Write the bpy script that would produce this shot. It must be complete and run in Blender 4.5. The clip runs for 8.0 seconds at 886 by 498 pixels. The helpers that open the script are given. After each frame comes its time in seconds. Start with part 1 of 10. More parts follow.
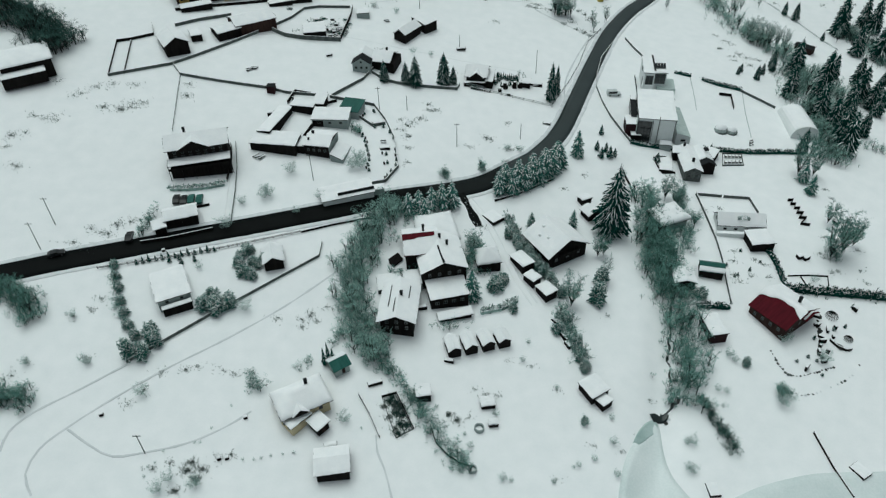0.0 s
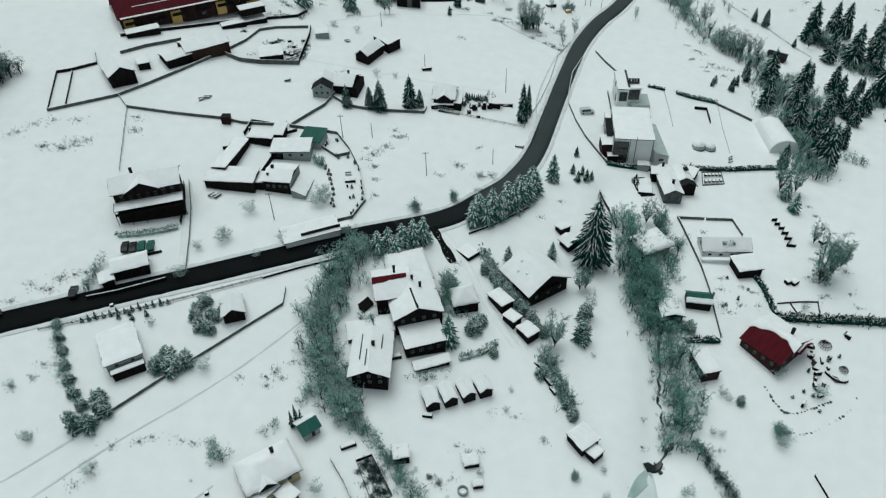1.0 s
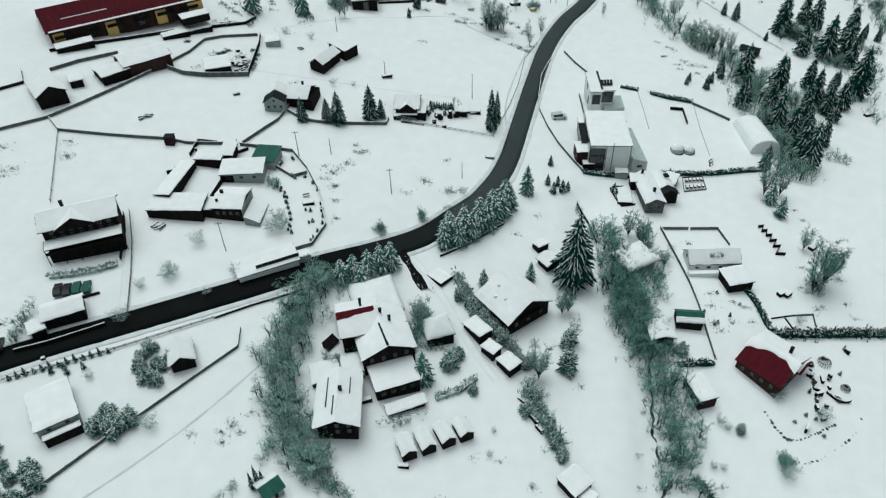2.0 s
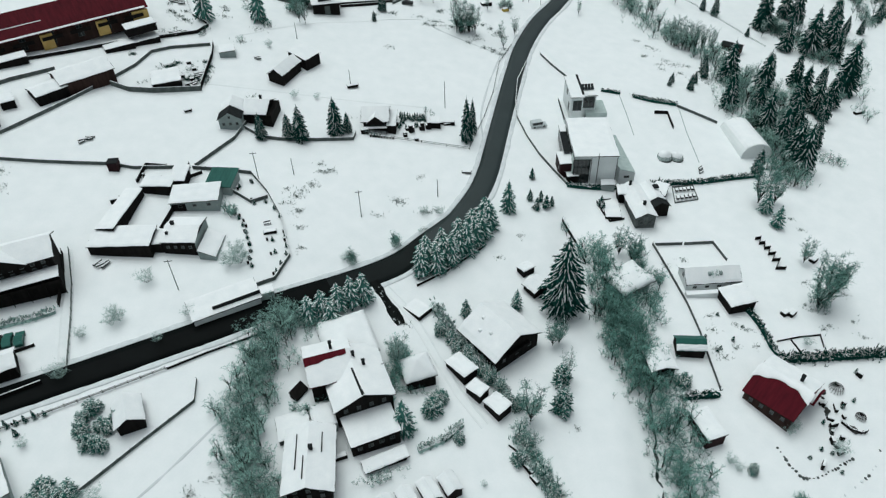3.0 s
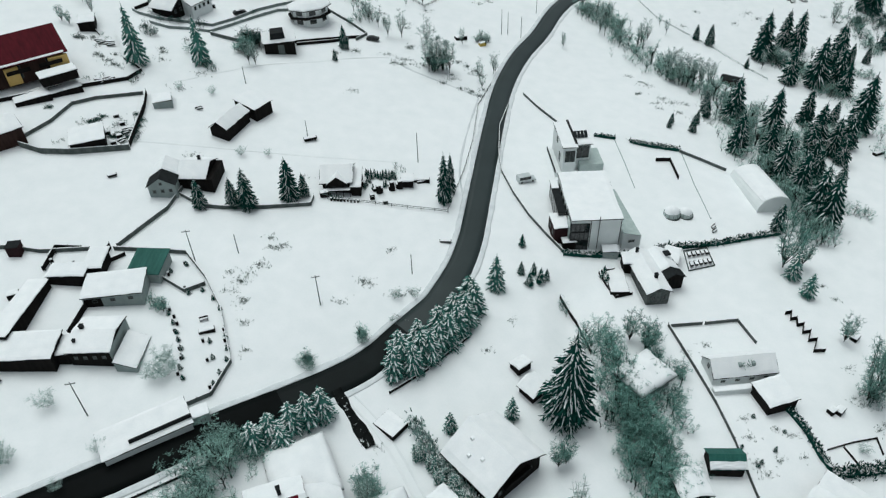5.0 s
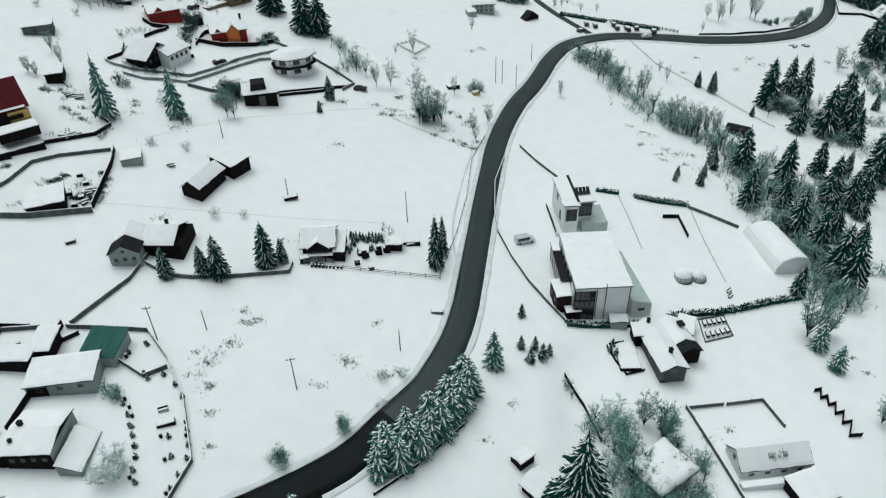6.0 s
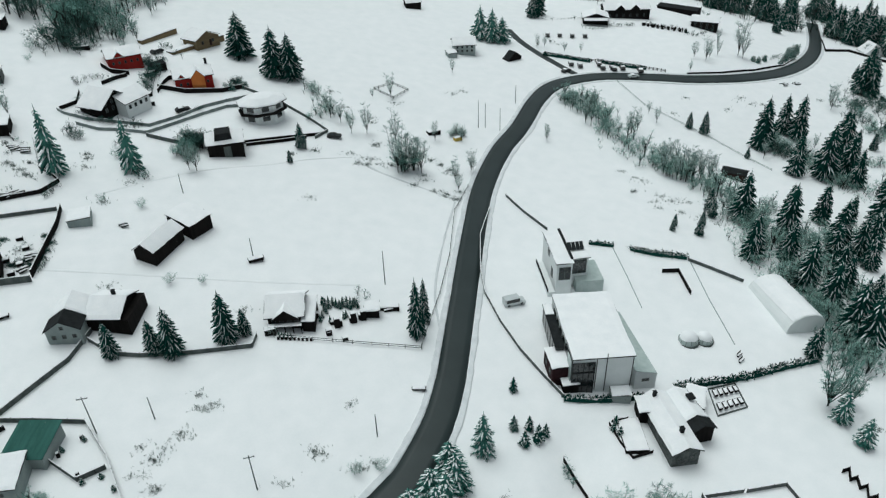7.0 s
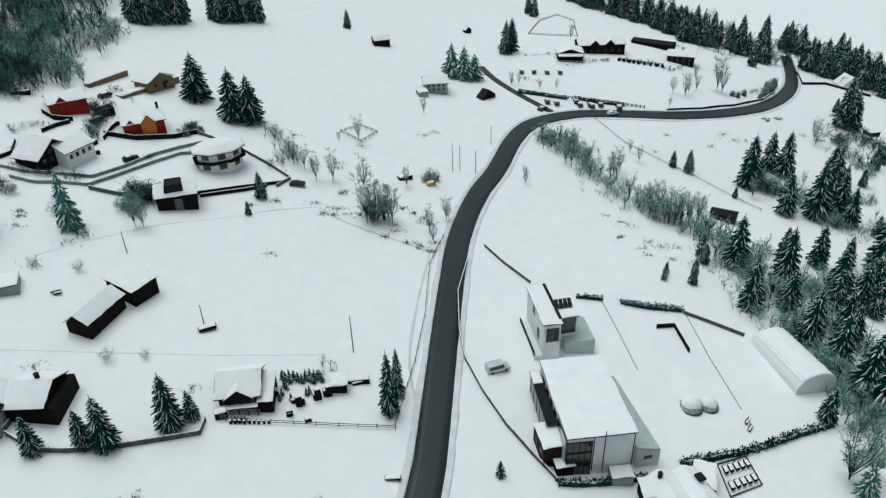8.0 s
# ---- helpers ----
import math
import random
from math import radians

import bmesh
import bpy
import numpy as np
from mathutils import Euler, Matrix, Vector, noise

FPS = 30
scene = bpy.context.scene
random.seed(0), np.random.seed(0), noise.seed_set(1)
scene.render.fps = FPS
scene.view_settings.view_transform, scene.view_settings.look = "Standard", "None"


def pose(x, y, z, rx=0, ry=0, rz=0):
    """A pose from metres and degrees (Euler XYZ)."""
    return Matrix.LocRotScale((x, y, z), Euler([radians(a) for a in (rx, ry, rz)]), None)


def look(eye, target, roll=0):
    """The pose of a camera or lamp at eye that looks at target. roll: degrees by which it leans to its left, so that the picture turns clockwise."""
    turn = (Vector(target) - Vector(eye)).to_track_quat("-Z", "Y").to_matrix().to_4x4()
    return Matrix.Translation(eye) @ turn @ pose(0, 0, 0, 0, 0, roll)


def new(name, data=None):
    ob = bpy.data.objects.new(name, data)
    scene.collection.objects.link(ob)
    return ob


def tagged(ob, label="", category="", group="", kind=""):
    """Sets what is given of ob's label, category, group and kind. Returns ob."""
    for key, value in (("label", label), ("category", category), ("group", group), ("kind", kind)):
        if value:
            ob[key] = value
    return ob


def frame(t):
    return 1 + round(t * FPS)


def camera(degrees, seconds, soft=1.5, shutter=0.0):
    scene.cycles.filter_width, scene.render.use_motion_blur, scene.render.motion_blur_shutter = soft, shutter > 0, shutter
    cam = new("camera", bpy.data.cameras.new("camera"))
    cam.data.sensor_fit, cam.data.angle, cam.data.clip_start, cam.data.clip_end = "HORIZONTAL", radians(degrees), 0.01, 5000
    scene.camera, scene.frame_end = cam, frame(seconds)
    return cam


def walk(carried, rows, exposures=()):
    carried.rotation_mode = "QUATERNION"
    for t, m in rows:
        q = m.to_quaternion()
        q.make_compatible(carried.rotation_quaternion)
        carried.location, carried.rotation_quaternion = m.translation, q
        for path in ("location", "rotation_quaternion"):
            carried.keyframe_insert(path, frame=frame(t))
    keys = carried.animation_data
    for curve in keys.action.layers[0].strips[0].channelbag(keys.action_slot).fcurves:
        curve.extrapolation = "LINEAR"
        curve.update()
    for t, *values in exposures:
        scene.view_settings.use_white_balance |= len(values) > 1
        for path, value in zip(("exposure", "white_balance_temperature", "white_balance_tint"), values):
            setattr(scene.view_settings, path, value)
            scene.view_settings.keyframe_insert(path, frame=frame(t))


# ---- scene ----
cam = camera(64.5, 8.0, soft=1.25)
PATH = [
    (0, (0.254, 1.113, 119.404), (0.226, 2.643, 118.117), -1.5),
    (0.5, (0.452, 9.269, 119.79), (0.454, 10.798, 118.5), -1.6),
    (1, (0.229, 17.665, 119.642), (0.282, 19.194, 118.353), -1.7),
    (1.5, (0.537, 25.992, 117.692), (0.637, 27.515, 116.399), -1.8),
    (3, (2.465, 52.159, 110.512), (2.678, 53.657, 109.204), -2.1),
    (3.5, (3.27, 60.788, 108.262), (3.516, 62.276, 106.949), -2.0),
    (4, (4.37, 69.141, 106.205), (4.639, 70.624, 104.889), -1.9),
    (4.5, (6.17, 77.484, 104.363), (6.446, 78.976, 103.061), -1.9),
    (6, (12.264, 101.87, 98.362), (12.581, 103.449, 97.176), -1.9),
    (6.5, (14.508, 109.969, 96.451), (14.843, 111.573, 95.304), -1.9),
    (7, (16.609, 118.211, 94.497), (16.984, 119.834, 93.389), -1.9),
    (7.5, (18.776, 126.23, 92.573), (19.187, 127.87, 91.506), -1.9),
    (8, (20.904, 134.387, 90.86), (21.362, 136.037, 89.828), -1.8),
]
EXPOSURES = [(0, -0.36, 6040, -3), (1.5, -0.24, 6040, -2), (3.0, -0.13, 6040, 0), (5.0, -0.13, 6060, 1), (6.5, -0.18, 6070, 1), (8.0, -0.22, 6060, 0)]
walk(cam, [(t, look(eye, target, roll)) for t, eye, target, roll in PATH], EXPOSURES)

# ---- light ----
world = bpy.data.worlds.new("overcast")
scene.world = world
world.use_nodes = True
wn, wl = world.node_tree.nodes, world.node_tree.links
wn.clear()
SUN_UP, SUN_ROUND = radians(74), radians(-25)
sky = wn.new("ShaderNodeTexSky")
sky.sky_type, sky.sun_disc, sky.sun_elevation, sky.sun_rotation = "NISHITA", False, SUN_UP, SUN_ROUND
sky.dust_density, sky.air_density = 4.0, 1.0
pale = wn.new("ShaderNodeHueSaturation")
pale.inputs["Saturation"].default_value = 0.22
back = wn.new("ShaderNodeBackground")
back.inputs["Strength"].default_value = 0.085
wout = wn.new("ShaderNodeOutputWorld")
wl.new(sky.outputs[0], pale.inputs["Color"])
wl.new(pale.outputs[0], back.inputs["Color"])
wl.new(back.outputs[0], wout.inputs["Surface"])
lamp = bpy.data.lights.new("sun", "SUN")
lamp.energy, lamp.angle, lamp.color = 1.5, radians(50), (1.0, 0.985, 0.96)
sun = new("sun", lamp)
sun.matrix_world = look((0, 0, 0), (-math.sin(SUN_ROUND) * math.cos(SUN_UP), -math.cos(SUN_ROUND) * math.cos(SUN_UP), -math.sin(SUN_UP)))

# ---- materials ----


def material(name, one, two, scale=1.0, fine=14.0, rough=0.8, metal=0.0, bump=0.25, streak=None, specks=None, island=False, lean=0.5, own=0.12, spec=0.3, mixed=0.75):
    """A surface with two colours mixed at two scales, fine relief, streaks along one axis, and sharp specks of a third colour."""
    m = bpy.data.materials.new(name)
    m.use_nodes = True
    nt = m.node_tree
    n, l = nt.nodes, nt.links
    bsdf = n["Principled BSDF"]
    at = n.new("ShaderNodeTexCoord")
    put = n.new("ShaderNodeMapping")
    l.new(at.outputs["Object"], put.inputs["Vector"])
    if streak:
        put.inputs["Scale"].default_value = streak
    big, small = n.new("ShaderNodeTexNoise"), n.new("ShaderNodeTexNoise")
    for tex, s, d in ((big, scale, 4.0), (small, fine, 3.0)):
        tex.inputs["Scale"].default_value, tex.inputs["Detail"].default_value = s, d
        l.new(put.outputs[0], tex.inputs["Vector"])
    add = n.new("ShaderNodeMath")
    add.operation = "MULTIPLY_ADD"
    add.inputs[1].default_value = 0.45
    l.new(small.outputs["Fac"], add.inputs[0])
    l.new(big.outputs["Fac"], add.inputs[2])
    info = n.new("ShaderNodeObjectInfo")
    rnd = info.outputs["Random"]
    if island:
        rnd = n.new("ShaderNodeNewGeometry").outputs["Random Per Island"]
    shift = n.new("ShaderNodeMath")
    shift.operation = "MULTIPLY_ADD"
    shift.inputs[1].default_value = own if not island else mixed
    l.new(rnd, shift.inputs[0])
    l.new(add.outputs[0], shift.inputs[2])
    ramp = n.new("ShaderNodeMapRange")
    ramp.inputs["From Min"].default_value = lean - 0.02 if not island else lean + 0.1
    ramp.inputs["From Max"].default_value = lean + 0.55 if not island else lean + 0.9
    l.new(shift.outputs[0], ramp.inputs["Value"])
    mix = n.new("ShaderNodeMix")
    mix.data_type = "RGBA"
    mix.inputs["A"].default_value, mix.inputs["B"].default_value = (*one, 1), (*two, 1)
    l.new(ramp.outputs[0], mix.inputs["Factor"])
    colour = mix.outputs["Result"]
    if specks:
        third, sscale, edge = specks
        spot = n.new("ShaderNodeTexNoise")
        spot.inputs["Scale"].default_value, spot.inputs["Detail"].default_value = sscale, 6.0
        spot.inputs["Roughness"].default_value = 0.68
        l.new(put.outputs[0], spot.inputs["Vector"])
        cut = n.new("ShaderNodeMapRange")
        cut.inputs["From Min"].default_value, cut.inputs["From Max"].default_value = edge, edge + 0.07
        l.new(spot.outputs["Fac"], cut.inputs["Value"])
        over = n.new("ShaderNodeMix")
        over.data_type = "RGBA"
        over.inputs["B"].default_value = (*third, 1)
        l.new(cut.outputs[0], over.inputs["Factor"])
        l.new(colour, over.inputs["A"])
        colour = over.outputs["Result"]
    l.new(colour, bsdf.inputs["Base Color"])
    bsdf.inputs["Roughness"].default_value, bsdf.inputs["Metallic"].default_value = rough, metal
    bsdf.inputs["Specular IOR Level"].default_value = spec
    if bump:
        b = n.new("ShaderNodeBump")
        b.inputs["Strength"].default_value, b.inputs["Distance"].default_value = bump, 0.05
        l.new(add.outputs[0], b.inputs["Height"])
        l.new(b.outputs[0], bsdf.inputs["Normal"])
    return m


SNOW = material("snow", (0.83, 0.855, 0.86), (0.90, 0.912, 0.915), 0.25, 2.5, 0.75, bump=0.3, spec=0.2)
ROOF_SNOW = material("roof_snow", (0.82, 0.84, 0.85), (0.92, 0.925, 0.925), 0.4, 3.0, 0.75, bump=0.3, spec=0.2)
DIRTY_SNOW = material("dirty_snow", (0.60, 0.63, 0.64), (0.78, 0.80, 0.81), 0.5, 4.0, 0.8, bump=0.4)
PACKED_SNOW = material("packed_snow", (0.77, 0.80, 0.805), (0.87, 0.885, 0.885), 0.3, 4.0, 0.8, bump=0.4)
BOUGH_SNOW = material("bough_snow", (0.80, 0.87, 0.85), (0.93, 0.95, 0.945), 0.6, 5.0, 0.8, bump=0.2, spec=0.1, island=True, lean=0.25)
TRACK_SNOW = material("trodden_snow", (0.56, 0.59, 0.60), (0.74, 0.76, 0.77), 0.3, 5.0, 0.8, bump=0.4)
ASPHALT = material("fresh_wet_asphalt", (0.002, 0.003, 0.003), (0.005, 0.007, 0.007), 0.12, 6.0, 0.55, bump=0.12, spec=0.04)
# A lighter and glossier base than the black asphalt.
GREY_ASPHALT = material("grey_asphalt", (0.016, 0.025, 0.025), (0.030, 0.042, 0.042), 0.10, 6.0, 0.36, bump=0.10, spec=0.35)
DARK_WOOD = material("dark_wood", (0.005, 0.005, 0.005), (0.017, 0.015, 0.014), 1.2, 9.0, 0.85, streak=(1, 1, 0.15), spec=0.06)
BROWN_WOOD = material("brown_wood", (0.020, 0.011, 0.010), (0.05, 0.03, 0.025), 1.0, 8.0, 0.8, streak=(1, 1, 0.15), spec=0.1)
LOG_WOOD = material("log_wood", (0.11, 0.080, 0.040), (0.24, 0.18, 0.095), 0.8, 8.0, 0.7, streak=(0.2, 1, 1))
GREY_WOOD = material("weathered_wood", (0.045, 0.058, 0.055), (0.15, 0.17, 0.162), 1.0, 9.0, 0.9, streak=(1, 1, 0.2), spec=0.1)
WHITE_WALL = material("white_plaster", (0.72, 0.76, 0.75), (0.83, 0.855, 0.85), 0.4, 6.0, 0.85, bump=0.12)
GREY_WALL = material("grey_plaster", (0.22, 0.27, 0.26), (0.36, 0.41, 0.40), 0.4, 6.0, 0.85, bump=0.12)
PALE_BOARD = material("frosted_boards", (0.13, 0.165, 0.158), (0.30, 0.345, 0.335), 0.9, 8.0, 0.9, streak=(1, 1, 0.2), spec=0.1)
CREAM_WALL = material("cream_plaster", (0.52, 0.44, 0.27), (0.66, 0.58, 0.38), 0.5, 6.0, 0.85, bump=0.12)
OCHRE_WALL = material("ochre_plaster", (0.55, 0.36, 0.10), (0.66, 0.47, 0.17), 0.5, 6.0, 0.85, bump=0.12)
RED_WALL = material("red_plaster", (0.22, 0.017, 0.014), (0.34, 0.032, 0.026), 0.5, 6.0, 0.8, bump=0.12, spec=0.1)
ORANGE_WALL = material("orange_plaster", (0.50, 0.14, 0.03), (0.62, 0.20, 0.045), 0.5, 6.0, 0.8, bump=0.12)
MAROON_WALL = material("maroon_cladding", (0.016, 0.006, 0.008), (0.036, 0.014, 0.016), 0.6, 6.0, 0.75, bump=0.15, spec=0.12)
STONE_WALL = material("stone_wall", (0.035, 0.042, 0.040), (0.15, 0.165, 0.16), 1.6, 5.0, 0.9, bump=0.6, spec=0.1)
RED_ROOF = material("red_metal_roof", (0.042, 0.0015, 0.006), (0.095, 0.005, 0.012), 0.5, 7.0, 0.65, bump=0.2, streak=(3, 0.4, 1), specks=((0.5, 0.4, 0.42), 1.3, 0.70), spec=0.08)
GREEN_ROOF = material("green_metal_roof", (0.016, 0.075, 0.062), (0.036, 0.13, 0.108), 0.5, 6.0, 0.6, bump=0.2, streak=(3, 0.4, 1), specks=((0.5, 0.55, 0.54), 1.2, 0.70), spec=0.15)
DARK_ROOF = material("dark_roof_sheet", (0.007, 0.008, 0.009), (0.022, 0.025, 0.026), 0.8, 7.0, 0.75, bump=0.2, spec=0.1)
GLASSY = material("dark_window_glass", (0.010, 0.014, 0.015), (0.022, 0.028, 0.03), 0.5, 2.0, 0.06, bump=0.0, spec=0.6)
PALE_GLASS = material("greenhouse_glass", (0.34, 0.42, 0.40), (0.50, 0.57, 0.55), 0.6, 5.0, 0.25, bump=0.1, spec=0.5)
FRAME_PAINT = material("pale_frame_paint", (0.55, 0.57, 0.56), (0.68, 0.70, 0.69), 1.0, 9.0, 0.6)
MEMBRANE = material("white_membrane", (0.78, 0.82, 0.81), (0.87, 0.89, 0.885), 0.3, 4.0, 0.6, bump=0.2)
CONCRETE = material("concrete", (0.20, 0.22, 0.22), (0.33, 0.35, 0.35), 0.7, 7.0, 0.85, bump=0.3)
METAL = material("grey_metal", (0.10, 0.11, 0.11), (0.20, 0.21, 0.21), 1.0, 9.0, 0.5, metal=0.6)
BLACK_PAINT = material("black_paint", (0.008, 0.009, 0.010), (0.018, 0.020, 0.021), 1.0, 8.0, 0.35)
RUBBER = material("rubber", (0.010, 0.010, 0.010), (0.020, 0.020, 0.020), 1.0, 9.0, 0.9)
VAN_PAINT = material("silver_paint", (0.52, 0.56, 0.56), (0.64, 0.68, 0.68), 0.6, 6.0, 0.35, metal=0.3)
YELLOW_PAINT = material("yellow_paint", (0.42, 0.30, 0.04), (0.55, 0.42, 0.08), 1.0, 8.0, 0.5)
NEEDLES = material("fir_needles", (0.003, 0.020, 0.017), (0.014, 0.070, 0.056), 0.8, 6.0, 0.9, island=True, lean=0.3, bump=0.0, spec=0.03)
FROSTED = material("frosted_needles", (0.012, 0.062, 0.050), (0.50, 0.68, 0.63), 0.8, 6.0, 0.9, island=True, lean=0.55, bump=0.0, spec=0.03)
HOAR_NEEDLES = material("hoar_needles", (0.008, 0.052, 0.043), (0.12, 0.31, 0.26), 0.8, 6.0, 0.9, island=True, lean=0.56, bump=0.0, spec=0.03)
BARK = material("bark", (0.010, 0.014, 0.013), (0.045, 0.052, 0.048), 2.0, 12.0, 0.9, bump=0.5, spec=0.1)
TWIGS = material("bare_twigs", (0.006, 0.042, 0.034), (0.30, 0.54, 0.47), 0.22, 5.0, 0.9, island=True, lean=0.47, bump=0.0, spec=0.03, mixed=0.6)
FROST_TWIGS = material("frosted_twigs", (0.016, 0.070, 0.059), (0.44, 0.66, 0.59), 0.2, 5.0, 0.9, island=True, lean=0.42, bump=0.0, spec=0.03, mixed=0.6)
HOAR_TWIGS = material("hoar_twigs", (0.06, 0.135, 0.12), (0.60, 0.75, 0.70), 0.2, 5.0, 0.9, island=True, lean=0.40, bump=0.0, spec=0.03, mixed=0.6)
DARK_TWIGS = material("dark_twigs", (0.004, 0.022, 0.018), (0.12, 0.23, 0.20), 0.12, 5.0, 0.9, island=True, lean=0.52, bump=0.0, spec=0.03, mixed=0.6)
DRY_GRASS = material("dry_grass", (0.050, 0.068, 0.062), (0.32, 0.37, 0.35), 1.5, 9.0, 0.9, island=True, lean=0.5, bump=0.0)
ICE = material("pond_ice", (0.58, 0.66, 0.65), (0.77, 0.815, 0.81), 0.09, 2.0, 0.4, bump=0.1)
THIN_ICE = material("thin_ice", (0.30, 0.41, 0.39), (0.50, 0.60, 0.58), 0.2, 2.5, 0.35, bump=0.1)
WATER = material("stream_water", (0.010, 0.016, 0.016), (0.022, 0.030, 0.030), 0.5, 4.0, 0.12, bump=0.2)
DITCH_MUD = material("ditch_mud", (0.003, 0.004, 0.004), (0.012, 0.014, 0.013), 0.5, 4.0, 0.8, bump=0.5, spec=0.05, specks=((0.75, 0.78, 0.78), 0.8, 0.60))
# A tone between black and grey asphalt, to blend the two stretches.
MID_ASPHALT = material("mid_dark_asphalt", (0.005, 0.007, 0.007), (0.011, 0.015, 0.015), 0.12, 6.0, 0.5, bump=0.12, spec=0.08)
SOIL = material("bare_soil", (0.02, 0.022, 0.02), (0.06, 0.06, 0.055), 1.0, 6.0, 0.9, bump=0.5)

GROUND = SNOW

# ---- the lie of the land ----
Q = (-5.49, -12.36, 13.9, 1.12, -3.23, -0.67)
# knolls and hollows: x, y, spread, height
KNOLLS = [
    (45, 112, 30, -1.25),
    (-20, 187, 28, 3.01),
    (95, 150, 28, 3.14),
    (2, 138, 24, -0.31),
    (-70, 170, 30, -0.27),
    (172, 312, 34, -2.87),
    (200, 365, 26, 2.72),
    (-78, 113, 35, -0.36),
    (36, 225, 24, 0.07),
    (36, 155, 22, 0.46),
    (65, 245, 30, 0.31),
    (80, 300, 30, -1.79),
    (205, 425, 40, 7),
    (60, 330, 32, 0.23),
    (10, 170, 16, -1.36),
    (240, 430, 60, 1.1),
]
STREAM = [(45, 88), (51, 106), (56, 122), (60, 140), (58, 160), (54, 180), (60, 200)]


def eased(v, a, b, s=30.0):
    """v, held softly between a and b."""
    if v > b - s:
        v = b - s + s * math.tanh((v - b + s) / s)
    if v < a + s:
        v = a + s - s * math.tanh((a + s - v) / s)
    return v


def away(x, y, line):
    """Distance from a point to a line of points."""
    best = 1e9
    for (ax, ay), (bx, by) in zip(line, line[1:]):
        dx, dy = bx - ax, by - ay
        k = min(1.0, max(0.0, ((x - ax) * dx + (y - ay) * dy) / (dx * dx + dy * dy)))
        best = min(best, math.hypot(x - ax - k * dx, y - ay - k * dy))
    return best


def ground(x, y):
    """Height of the snow at a place."""
    u, v = eased(x, -230, 330) / 100, (eased(y, 40, 520) - 200) / 100
    z = Q[0] + Q[1] * u + Q[2] * v + Q[3] * u * u + Q[4] * u * v + Q[5] * v * v
    for a, b, s, h in KNOLLS:
        z += h * math.exp(-((x - a) ** 2 + (y - b) ** 2) / (2 * s * s))
    if 10 < x < 100 and 60 < y < 230:
        z -= 2.2 * math.exp(-(away(x, y, STREAM) / 5.0) ** 2)
    return z


# ---- mesh helpers ----


